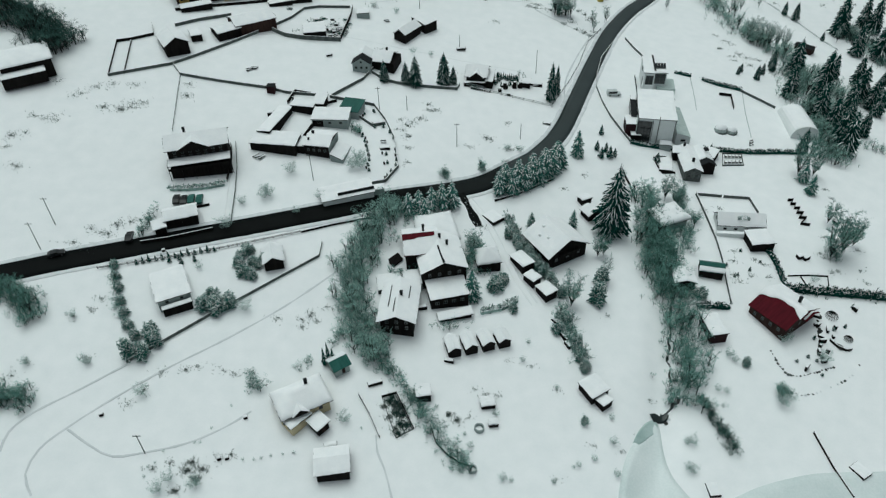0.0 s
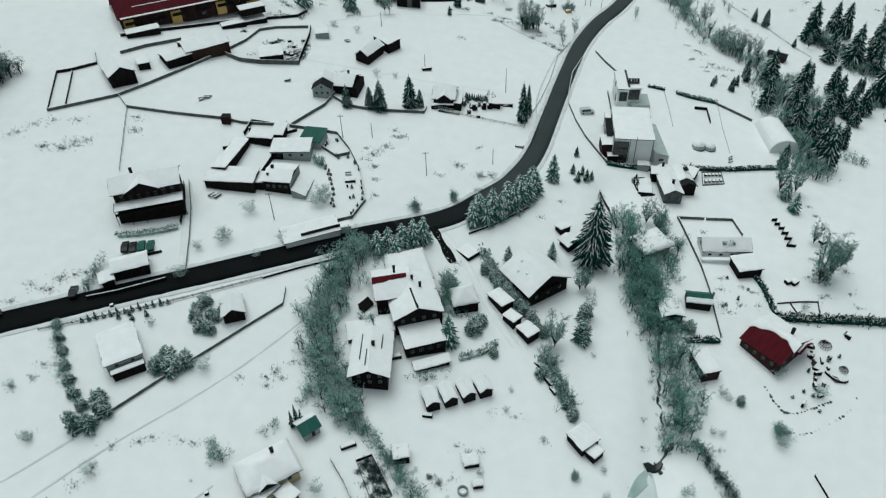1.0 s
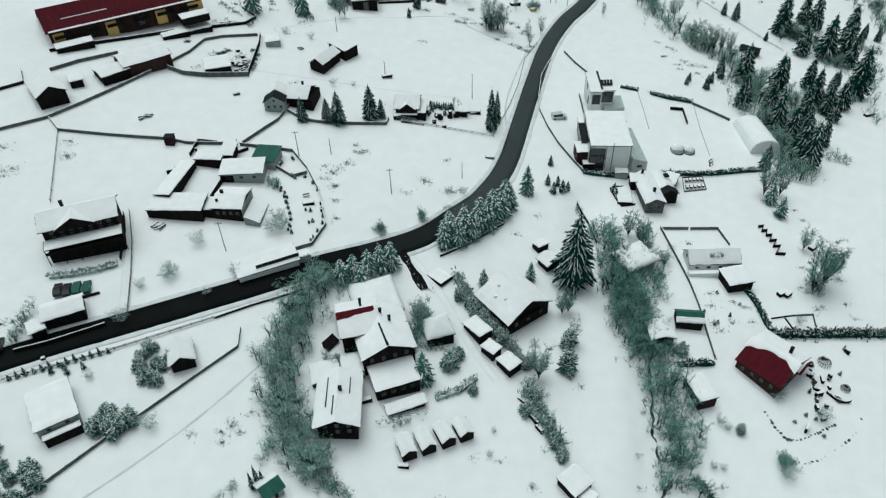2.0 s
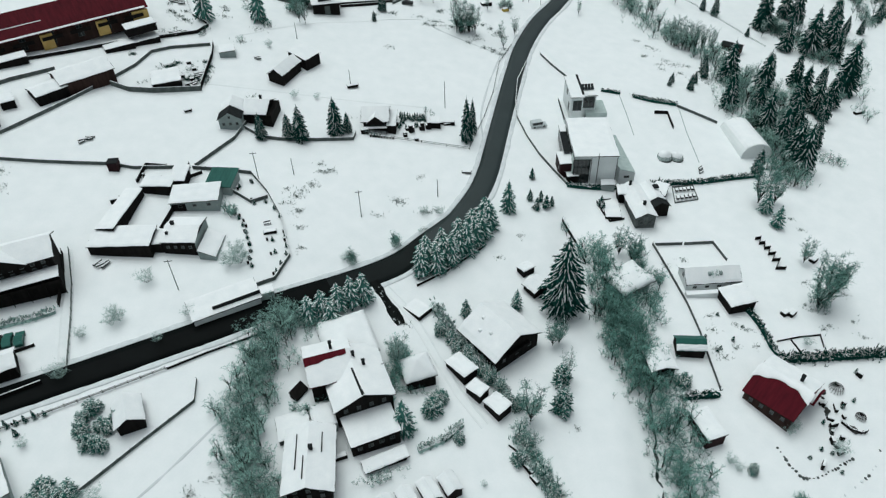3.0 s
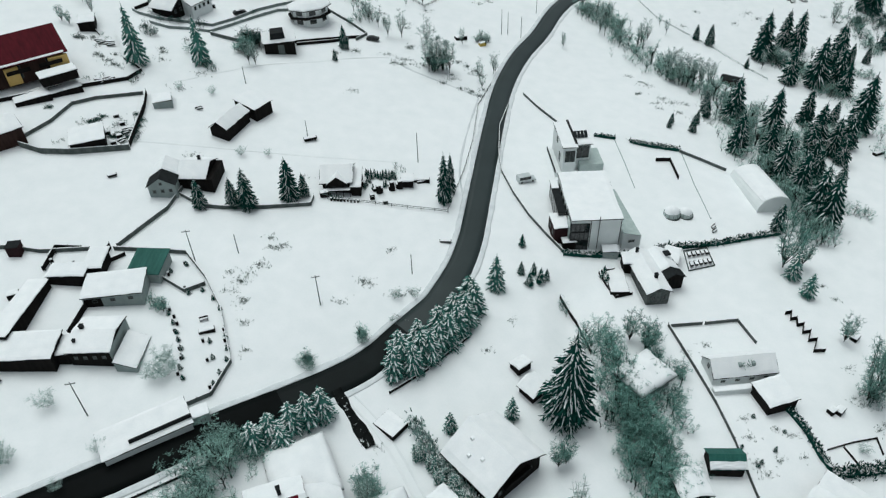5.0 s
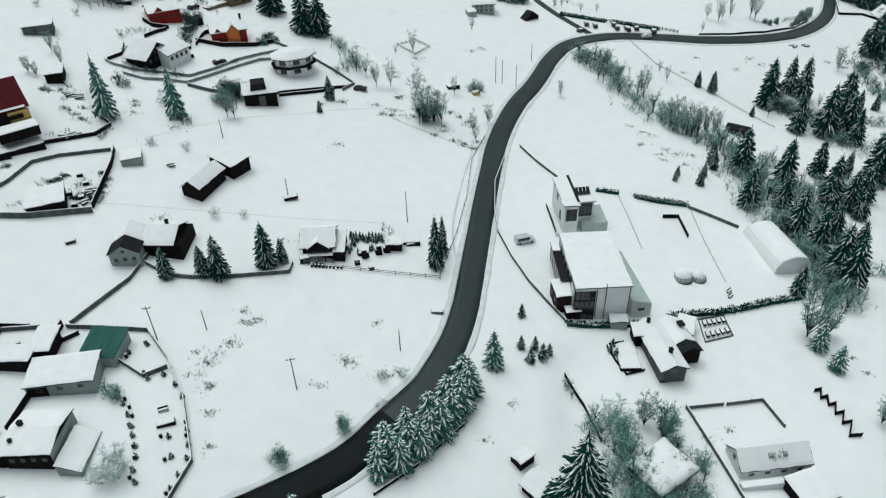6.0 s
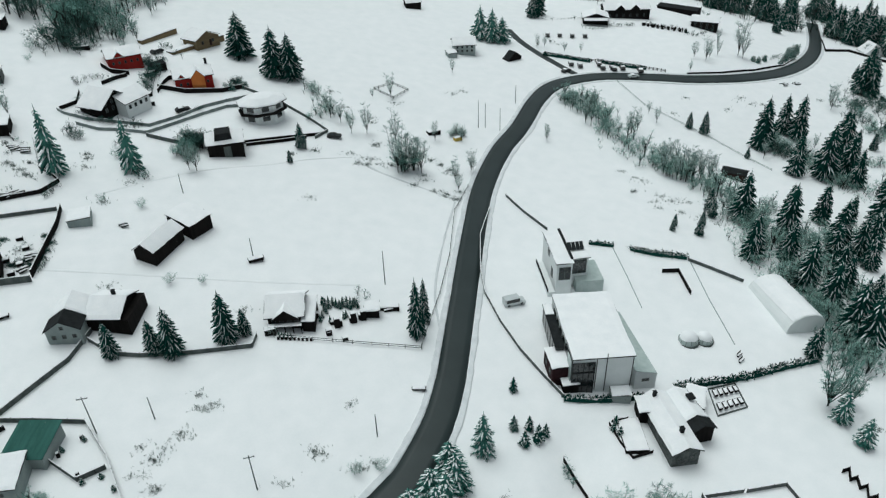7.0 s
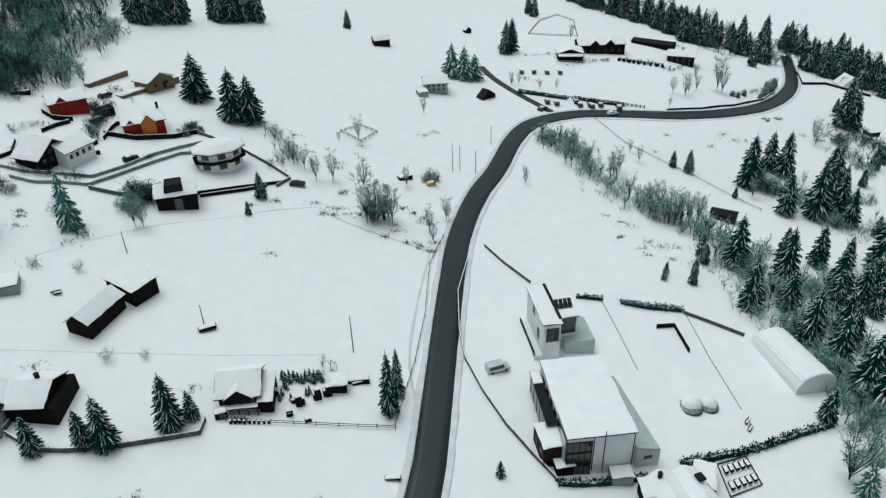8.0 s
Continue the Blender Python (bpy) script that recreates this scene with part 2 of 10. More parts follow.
class Geo:
    """Vertices and faces that grow."""

    def __init__(self):
        self.v, self.f = [], []

    def add(self, verts, faces):
        k = len(self.v)
        self.v += [tuple(p) for p in verts]
        self.f += [tuple(k + i for i in f) for f in faces]
        return self

    def box(self, x0, x1, y0, y1, z0, z1, bevel=0.0):
        if not bevel:
            p = [(x, y, z) for z in (z0, z1) for x, y in ((x0, y0), (x1, y0), (x1, y1), (x0, y1))]
            return self.add(p, [(3, 2, 1, 0), (4, 5, 6, 7), (0, 1, 5, 4), (1, 2, 6, 5), (2, 3, 7, 6), (3, 0, 4, 7)])
        b = bevel
        rings = [(z0, 0), (z1 - b, 0), (z1, b)]
        p = [(x, y, z) for z, i in rings for x, y in ((x0 + i, y0 + i), (x1 - i, y0 + i), (x1 - i, y1 - i), (x0 + i, y1 - i))]
        f = [(3, 2, 1, 0), (8, 9, 10, 11)]
        f += [(4 * r + i, 4 * r + (i + 1) % 4, 4 * r + 4 + (i + 1) % 4, 4 * r + 4 + i) for r in (0, 1) for i in range(4)]
        return self.add(p, f)

    def prism(self, poly, y0, y1):
        """A polygon of (x, z), counterclockwise seen from -y, pushed from y0 to y1."""
        n = len(poly)
        p = [(x, y0, z) for x, z in poly] + [(x, y1, z) for x, z in poly]
        return self.add(p, [tuple(range(n)), tuple(range(2 * n - 1, n - 1, -1))] + [(i, n + i, n + (i + 1) % n, (i + 1) % n) for i in range(n)])

    def drum(self, x, y, z0, z1, r0, r1, n=10):
        c = [(math.cos(2 * math.pi * i / n), math.sin(2 * math.pi * i / n)) for i in range(n)]
        p = [(x + r0 * a, y + r0 * b, z0) for a, b in c] + [(x + r1 * a, y + r1 * b, z1) for a, b in c]
        return self.add(p, [tuple(range(n - 1, -1, -1)), tuple(range(n, 2 * n))] + [(i, (i + 1) % n, n + (i + 1) % n, n + i) for i in range(n)])

    def rod(self, a, b, r0, r1, n=4, caps=True):
        a, b = Vector(a), Vector(b)
        d = (b - a).normalized()
        s = d.cross((0.3, 0.2, 1.0) if abs(d.z) < 0.95 else (1, 0, 0)).normalized()
        u = d.cross(s)
        c = [(math.cos(2 * math.pi * i / n), math.sin(2 * math.pi * i / n)) for i in range(n)]
        p = [a + (s * x + u * y) * r0 for x, y in c] + [b + (s * x + u * y) * r1 for x, y in c]
        ends = [tuple(range(n - 1, -1, -1)), tuple(range(n, 2 * n))] if caps else []
        return self.add(p, ends + [(i, (i + 1) % n, n + (i + 1) % n, n + i) for i in range(n)])

    def slab(self, fn, nu, nv, low, high):
        """A closed sheet over (u, v) in 0..1: fn gives the surface, low and high(u, v) the heights under and over it."""
        k, w = len(self.v), nv + 1
        for top in (0, 1):
            for i in range(nu + 1):
                for j in range(nv + 1):
                    u, v = i / nu, j / nv
                    x, y, z = fn(u, v)
                    self.v.append((x, y, z + (high(u, v) if top else low)))
        m = (nu + 1) * w
        for i in range(nu):
            for j in range(nv):
                a, b, c, d = k + i * w + j, k + (i + 1) * w + j, k + (i + 1) * w + j + 1, k + i * w + j + 1
                self.f += [(m + a, m + b, m + c, m + d), (d, c, b, a)]
        edge = [i * w for i in range(nu + 1)] + [nu * w + j for j in range(1, nv + 1)]
        edge += [i * w + nv for i in range(nu - 1, -1, -1)] + [j for j in range(nv - 1, 0, -1)]
        for p, q in zip(edge, edge[1:] + edge[:1]):
            self.f.append((k + p, k + q, m + k + q, m + k + p))
        return self

    def mesh(self, name, mat, smooth=False):
        me = bpy.data.meshes.new(name)
        me.from_pydata(self.v, [], self.f)
        me.materials.append(mat)
        if smooth:
            me.shade_smooth()
        return me


def thing(name, x, y, yaw=0.0, label="", category="", group="", kind="", lift=0.0):
    """An Empty on the ground that holds a thing's parts."""
    ob = new(name)
    ob.matrix_world = pose(x, y, ground(x, y) + lift, 0, 0, yaw)
    return tagged(ob, label, category, group, kind)


def part(name, geo, mat, parent, label="", smooth=False):
    ob = new(name, geo if isinstance(geo, bpy.types.Mesh) else geo.mesh(name, mat, smooth))
    ob.parent = parent
    return tagged(ob, label)


def solo(name, geo, mat, label, category, kind="", group="", smooth=False):
    """A thing of one mesh in world metres."""
    return tagged(new(name, geo.mesh(name, mat, smooth)), label, category, group, kind)


def puffy(seed, thick, edge=0.5):
    """A snow depth over (u, v): uneven, thinner at the rim."""
    def high(u, v):
        rim = min(u, 1 - u, v, 1 - v)
        return thick * ((edge if rim < 0.001 else 1.0) + 0.3 * noise.noise((u * 4 + seed * 7.3, v * 4, seed * 1.7)))
    return high


def smooth_line(points, step=1.5):
    """A gentle curve through points, as points about a step apart."""
    p = [Vector((*q, 0)) if len(q) == 2 else Vector(q) for q in points]
    p = [p[0] * 2 - p[1]] + p + [p[-1] * 2 - p[-2]]
    out = []
    for a, b, c, d in zip(p, p[1:], p[2:], p[3:]):
        n = max(1, int((c - b).length / step))
        for i in range(n):
            t = i / n
            out.append(0.5 * (2 * b + (c - a) * t + (2 * a - 5 * b + 4 * c - d) * t * t + (3 * b - a - 3 * c + d) * t ** 3))
    return out + [p[-2]]


def ribbon(name, points, width, mat, lift=0.1, label="", category="", kind="structure", rough=0.0, crown=0.0, step=2.0, straight=False):
    """A strip laid on the ground along a line."""
    line = smooth_line(points, step)
    if straight:
        line = []
        for a, b in zip(points, points[1:]):
            n = max(1, int(math.dist(a, b) / step))
            line += [Vector((a[0] + (b[0] - a[0]) * i / n, a[1] + (b[1] - a[1]) * i / n, 0)) for i in range(n)]
        line.append(Vector((*points[-1][:2], 0)))
    g, rows = Geo(), []
    for i, p in enumerate(line):
        d = (line[min(i + 1, len(line) - 1)] - line[max(i - 1, 0)]).normalized()
        s = Vector((d.y, -d.x, 0))
        wide = width(i / (len(line) - 1)) if callable(width) else width
        w = wide * (0.5 + rough * noise.noise((p.x * 0.35, p.y * 0.35, 3.1)))
        row = []
        for k in (-1.0, -0.97, -0.5, 0.0, 0.5, 0.97, 1.0):
            q = p + s * w * k
            z = ground(q.x, q.y) + (lift + crown * (1 - k * k) if abs(k) < 1 else -0.3)
            row.append((q.x, q.y, z))
        rows.append(row)
    g.v = [q for row in rows for q in row]
    n = 7
    g.f = [(i * n + j, i * n + j + 1, (i + 1) * n + j + 1, (i + 1) * n + j) for i in range(len(rows) - 1) for j in range(n - 1)]
    return tagged(new(name, g.mesh(name, mat, True)), label, category, "", kind)

# ---- the ground ----


def spread_axis(a, b, step, far):
    """Even steps from a to b, then ever longer ones out to far on both sides."""
    mid = [a + (b - a) * i / round((b - a) / step) for i in range(round((b - a) / step) + 1)]
    out, d, low, high = [], step, [], []
    while d < far:
        d *= 1.35
        low.append(a - d)
        high.append(b + d)
    return low[::-1] + mid + high


GX, GY = spread_axis(-170, 330, 2.0, 3000), spread_axis(50, 560, 2.0, 3000)
gg = Geo()
for gy_ in GY:
    for gx_ in GX:
        rise = 0.16 * noise.noise((gx_ * 0.06, gy_ * 0.06, 0.0)) + 0.05 * noise.noise((gx_ * 0.3, gy_ * 0.3, 5.0))
        gg.v.append((gx_, gy_, ground(gx_, gy_) + min(0, rise)))
nx_ = len(GX)
gg.f = [(j * nx_ + i, j * nx_ + i + 1, (j + 1) * nx_ + i + 1, (j + 1) * nx_ + i) for j in range(len(GY) - 1) for i in range(nx_ - 1)]
tagged(new("ground", gg.mesh("ground", GROUND, True)), "snow-covered sloping valley ground", "ground", "", "structure")


# ---- kinds of things ----


def window_part(parent, x, y, z, w, h, face, frame_mat=None, glass=None):
    """A window on a wall: face is the side (front, back, left, right) that it looks out of."""
    g, f = Geo(), Geo()
    b = 0.09
    f.box(-w / 2, w / 2, -0.07, 0.02, -h / 2, -h / 2 + b).box(-w / 2, w / 2, -0.07, 0.02, h / 2 - b, h / 2)
    f.box(-w / 2, -w / 2 + b, -0.07, 0.02, -h / 2 + b, h / 2 - b).box(w / 2 - b, w / 2, -0.07, 0.02, -h / 2 + b, h / 2 - b)
    if w > 1.0:
        f.box(-b / 2, b / 2, -0.06, 0.02, -h / 2 + b, h / 2 - b)
    g.box(-w / 2 + b, w / 2 - b, -0.025, 0.015, -h / 2 + b, h / 2 - b)
    win = new("window")
    win.parent = parent
    win.matrix_local = pose(x, y, z, 0, 0, {"front": 0, "right": 90, "back": 180, "left": -90}[face])
    part("frame", f, frame_mat or GREY_WOOD, win)
    part("pane", g, glass or GLASSY, win)
    return win


def windows_on(house, L, W, face, cols, zs, w=0.9, h=1.2, frame_mat=None, glass=None):
    span = L if face in ("front", "back") else W
    for z in zs:
        for c in range(cols):
            a = (c + 0.5) / cols * span * 0.9 - span * 0.45
            x, y = {"front": (a, -W / 2), "back": (-a, W / 2), "right": (L / 2, a), "left": (-L / 2, -a)}[face]
            window_part(house, x, y, z, w, h, face, frame_mat, glass)


def door_on(house, L, W, face, a, w=1.0, h=2.05, mat=None, z=0.0):
    x, y, turn = {"front": (a, -W / 2, 0), "right": (L / 2, a, 90), "back": (-a, W / 2, 180), "left": (-L / 2, -a, -90)}[face]
    d = part("door", Geo().box(-w / 2, w / 2, -0.06, 0.03, 0, h), mat or BROWN_WOOD, house)
    d.matrix_local = pose(x, y, z, 0, 0, turn)
    part("handle", Geo().box(w / 2 - 0.2, w / 2 - 0.08, -0.11, -0.05, 1.0, 1.05), METAL, d)


def roof_fn(L, W, h, rise, roof, axis, over):
    """The roof's surface over (u, v): u along x, v along y."""
    a, b = L / 2 + over, W / 2 + over

    def fn(u, v):
        x, y = (2 * u - 1) * a, (2 * v - 1) * b
        if roof == "gable":
            k = 1 - (abs(x) / a if axis == "y" else abs(y) / b)
        elif roof == "shed":
            k = {"y": v, "-y": 1 - v, "x": u, "-x": 1 - u}[axis]
        elif roof == "hip":
            k = min(a - abs(x), b - abs(y)) / min(a, b)
        elif roof == "pyramid":
            k = min(1 - abs(x) / a, 1 - abs(y) / b)
        else:
            k = 0.0
        return x, y, h + rise * k
    return fn


def house(name, x, y, yaw, L, W, h, roof="gable", axis="x", rise=2.5, wall=None, cover=None, snow=1.0, over=0.5, thick=0.32, deep=1.6, label="", category="house", group="", lift=0.0, bare=None, seed=None):
    """A building with its front on -y: walls under a roof with its load of snow. bare: the strip of (u0, u1, v0, v1) that alone carries snow."""
    ob = thing(name, x, y, yaw, label, category, group, lift=lift)
    seed = seed if seed is not None else (x * 0.37 + y * 0.11)
    g = Geo().box(-L / 2, L / 2, -W / 2, W / 2, -deep, h)
    e = 0.12 / max(L, W)
    top = h + rise * 0.985 - 0.1
    if roof == "gable" and axis == "y":
        g.add([(-L / 2, -W / 2, h), (L / 2, -W / 2, h), (0, -W / 2, top), (-L / 2, W / 2, h), (L / 2, W / 2, h), (0, W / 2, top)], [(0, 1, 2), (5, 4, 3), (1, 4, 5, 2), (3, 0, 2, 5)])
    elif roof == "gable":
        g.add([(-L / 2, -W / 2, h), (-L / 2, W / 2, h), (-L / 2, 0, top), (L / 2, -W / 2, h), (L / 2, W / 2, h), (L / 2, 0, top)], [(2, 1, 0), (3, 4, 5), (0, 3, 5, 2), (4, 1, 2, 5)])
    elif roof == "shed" and rise > 0.3:
        lo = {"y": (0, 0, 1, 1), "-y": (1, 1, 0, 0), "x": (0, 1, 1, 0), "-x": (1, 0, 0, 1)}[axis]
        c = [(-L / 2, -W / 2), (L / 2, -W / 2), (L / 2, W / 2), (-L / 2, W / 2)]
        p = [(*q, h - 0.05) for q in c] + [(*q, h - 0.04 + k * (rise * 0.93 - 0.05)) for q, k in zip(c, lo)]
        g.add(p, [(3, 2, 1, 0), (4, 5, 6, 7), (0, 1, 5, 4), (1, 2, 6, 5), (2, 3, 7, 6), (3, 0, 4, 7)])
    part("wall", g, wall or DARK_WOOD, ob)
    fn = roof_fn(L, W, h, rise, roof, axis, over)
    nu, nv = (2 if roof in ("gable", "shed", "flat") else 16), (2 if roof in ("gable", "shed", "flat") else 16)
    r = part("roof", Geo().slab(fn, nu, nv, 0.0, lambda u, v: 0.16), cover or DARK_ROOF, ob)
    if snow:
        u0, u1, v0, v1 = bare or (0, 1, 0, 1)

        def sheet(u, v):
            p = fn(u0 + (u1 - u0) * u, v0 + (v1 - v0) * v)
            rag = 0.14 * noise.noise((p[0] * 0.8 + seed, p[1] * 0.8, seed)) if u in (0, 1) or v in (0, 1) else 0.0
            return p[0] * 0.995 + rag * (2 * u - 1), p[1] * 0.995 + rag * (2 * v - 1), p[2] + 0.13
        n = 12 if roof in ("gable", "shed", "flat") else 16
        part("snow", Geo().slab(sheet, n, n, 0.0, puffy(seed, thick * snow)), ROOF_SNOW, r, "thick white snow", smooth=roof in ("hip", "pyramid"))
    return ob


def chimney_on(house_ob, x, y, z0, z1, s=0.7, mat=None):
    c = part("chimney", Geo().box(-s / 2, s / 2, -s / 2, s / 2, z0, z1, 0.03), mat or DARK_ROOF, house_ob)
    c.location = (x, y, 0)
    part("cap", Geo().box(-s / 2 - 0.08, s / 2 + 0.08, -s / 2 - 0.08, s / 2 + 0.08, z1 + 0.01, z1 + 0.13), DARK_ROOF, c)
    return c


def porch_on(house_ob, x0, x1, y0, y1, h, wall=None, posts=0, rise=0.5, snow=0.3, cover=None):
    """A lower roof before a house, on posts or with a wall under it; it climbs towards +y."""
    r = part("porch_roof", Geo().slab(lambda u, v: (x0 + (x1 - x0) * u, y0 + (y1 - y0) * v, h + rise * v), 2, 2, 0.0, lambda u, v: 0.14), cover or DARK_ROOF, house_ob)
    if snow:
        part("snow", Geo().slab(lambda u, v: (x0 + (x1 - x0) * (0.01 + 0.98 * u), y0 + (y1 - y0) * (0.01 + 0.98 * v), h + 0.12 + rise * v), 10, 6, 0.0, puffy(x0 + h, snow)), ROOF_SNOW, r)
    if wall:
        part("porch_wall", Geo().box(x0 + 0.25, x1 - 0.25, y0 + 0.25, y1 - 0.02, -1.6, h - 0.01), wall, house_ob)
    for i in range(posts):
        a = x0 + 0.2 + (x1 - x0 - 0.4) * i / max(1, posts - 1)
        part("post", Geo().box(a - 0.08, a + 0.08, y0 + 0.1, y0 + 0.26, -1.2, h), DARK_WOOD, house_ob)


def fence(name, points, h=1.2, mat=None, gap=3.0, label="", category="fence", cap=True, thick=0.1, solid=1.0, post=0.14):
    """Posts and panels along a line, with snow on the rails."""
    mat = mat or GREY_WOOD
    ob = new(name)
    x0, y0 = points[0][:2]
    ob.location = (x0, y0, ground(x0, y0))
    tagged(ob, label, category)
    z0 = ob.location.z
    post_mesh = Geo().box(-post / 2, post / 2, -post / 2, post / 2, -0.4, h + 0.12, 0.02).mesh("post", mat)
    last = None
    for a, b in zip(points, points[1:]):
        n = max(1, round(math.dist(a, b) / gap))
        for i in range(n):
            p, q = ([a[k] + (b[k] - a[k]) * (i + d) / n for k in (0, 1)] for d in (0, 1))
            zp, zq = ground(*p), ground(*q)
            m = part("post", post_mesh, mat, ob)
            m.location = (p[0] - x0, p[1] - y0, zp - z0)
            d = math.dist(p, q)
            run, g, low = d - post - 0.01, Geo(), h * (1 - solid)
            s, e = post / 2 + 0.005, d - post / 2 - 0.005
            slope = (zq - zp) / d

            def bar(g, z_0, z_1, t, s=s, e=e, slope=slope):
                pts = [(s, -t / 2, z_0 + slope * s), (e, -t / 2, z_0 + slope * e), (e, t / 2, z_0 + slope * e), (s, t / 2, z_0 + slope * s)]
                g.add(pts + [(a_, b_, c_ + z_1 - z_0) for a_, b_, c_ in pts], [(3, 2, 1, 0), (4, 5, 6, 7), (0, 1, 5, 4), (1, 2, 6, 5), (2, 3, 7, 6), (3, 0, 4, 7)])
            if solid >= 0.9:
                bar(g, -0.25, h, thick)
            else:
                bar(g, h * 0.35, h * 0.35 + 0.14, thick)
                bar(g, h * 0.82, h * 0.82 + 0.14, thick)
            w = part("panel", g, mat, ob)
            w.matrix_local = pose(p[0] - x0, p[1] - y0, zp - z0, 0, 0, math.degrees(math.atan2(q[1] - p[1], q[0] - p[0])))
            if cap:
                c = Geo()
                bar(c, (h if solid >= 0.9 else h * 0.82 + 0.14) + 0.004, (h if solid >= 0.9 else h * 0.82 + 0.14) + 0.13, thick + 0.08)
                part("snow_cap", c, ROOF_SNOW, w)
            last = q
    m = part("post", post_mesh, mat, ob)
    m.location = (last[0] - x0, last[1] - y0, ground(*last) - z0)
    return ob


def blades(g, rng, x, y, z, n, spread, tall, wide, lean=0.5):
    """Small upright leaves or needle tufts round a place."""
    for _ in range(n):
        a, r = rng.uniform(0, 2 * math.pi), spread * math.sqrt(rng.random())
        px, py = x + r * math.cos(a), y + r * math.sin(a)
        b, t = rng.uniform(0, 2 * math.pi), tall * rng.uniform(0.5, 1.2)
        dx, dy = wide * math.cos(b), wide * math.sin(b)
        ox, oy = rng.uniform(-lean, lean) * t, rng.uniform(-lean, lean) * t
        pz = z + rng.uniform(-0.1, 0.25) * tall
        g.add([(px - dx, py - dy, pz), (px + dx, py + dy, pz), (px + ox + dx * 0.3, py + oy + dy * 0.3, pz + t)], [(0, 1, 2)])


def hedge(name, points, width=1.2, h=1.6, label="", mat=None, snow=0.5, spiky=0.6, dense=14):
    """A hedge of many small sprays along a line, with snow on its top."""
    rng = random.Random(int(points[0][0] * 10) + int(points[0][1]))
    ob = new(name)
    x0, y0 = points[0][:2]
    z0 = ground(x0, y0)
    ob.location = (x0, y0, z0)
    tagged(ob, label, "hedge")
    g, s, stems = Geo(), Geo(), Geo()
    for a, b in zip(points, points[1:]):
        d = math.dist(a, b)
        for i in range(max(1, int(d * dense * max(1, width)))):
            k = rng.random()
            px = a[0] + (b[0] - a[0]) * k + rng.gauss(0, width * 0.28)
            py = a[1] + (b[1] - a[1]) * k + rng.gauss(0, width * 0.28)
            z = ground(px, py) - z0
            zz = z + h * rng.uniform(0.0, 0.85)
            blades(g, rng, px - x0, py - y0, zz, 3, 0.3, h * 0.32 * (1 + spiky * rng.random()), 0.16, 0.4)
            if rng.random() < snow * 0.6:
                blades(s, rng, px - x0, py - y0, z + h * rng.uniform(0.6, 1.0), 2, 0.25, 0.22, 0.16, 1.2)
        n = max(1, int(d / 1.0))
        ux, uy = (b[1] - a[1]) / d, -(b[0] - a[0]) / d

        def core(u, v):
            px, py = a[0] + (b[0] - a[0]) * u, a[1] + (b[1] - a[1]) * u
            w = width * (v - 0.5) * (0.62 + 0.25 * noise.noise((px, py, 2.0)))
            return px + ux * w - x0, py + uy * w - y0, ground(px, py) - z0
        g.slab(core, n, 2, -0.3, lambda u, v: h * ((0.45 if mat else 0.70) + 0.22 * noise.noise((a[0] + u * d * 0.9, v * 3, a[1]))) * (0.8 if v in (0, 1) else 1.0))
        s.slab(core, n, 2, h * 0.5, lambda u, v: h * (0.74 + 0.22 * noise.noise((a[0] + u * d * 0.9, v * 3, a[1]))) if v == 0.5 and snow > 0.3 and noise.noise((a[0] + u * d * 0.6, 7.0, a[1])) > -0.15 else h * 0.51)
        for i in range(max(2, int(d / 1.2))):
            k = (i + 0.5) / max(2, int(d / 1.2))
            px, py = a[0] + (b[0] - a[0]) * k, a[1] + (b[1] - a[1]) * k
            stems.rod((px - x0, py - y0, ground(px, py) - z0 - 0.3), (px - x0 + rng.uniform(-0.2, 0.2), py - y0, ground(px, py) - z0 + h * 0.8), 0.06, 0.03)
    tagged(part("foliage", g, mat or NEEDLES, ob), kind="stuff")
    tagged(part("stems", stems, BARK, ob), kind="stuff")
    if s.f:
        tagged(part("snow", s, ROOF_SNOW, ob), kind="stuff")
    return ob


# ---- trees ----


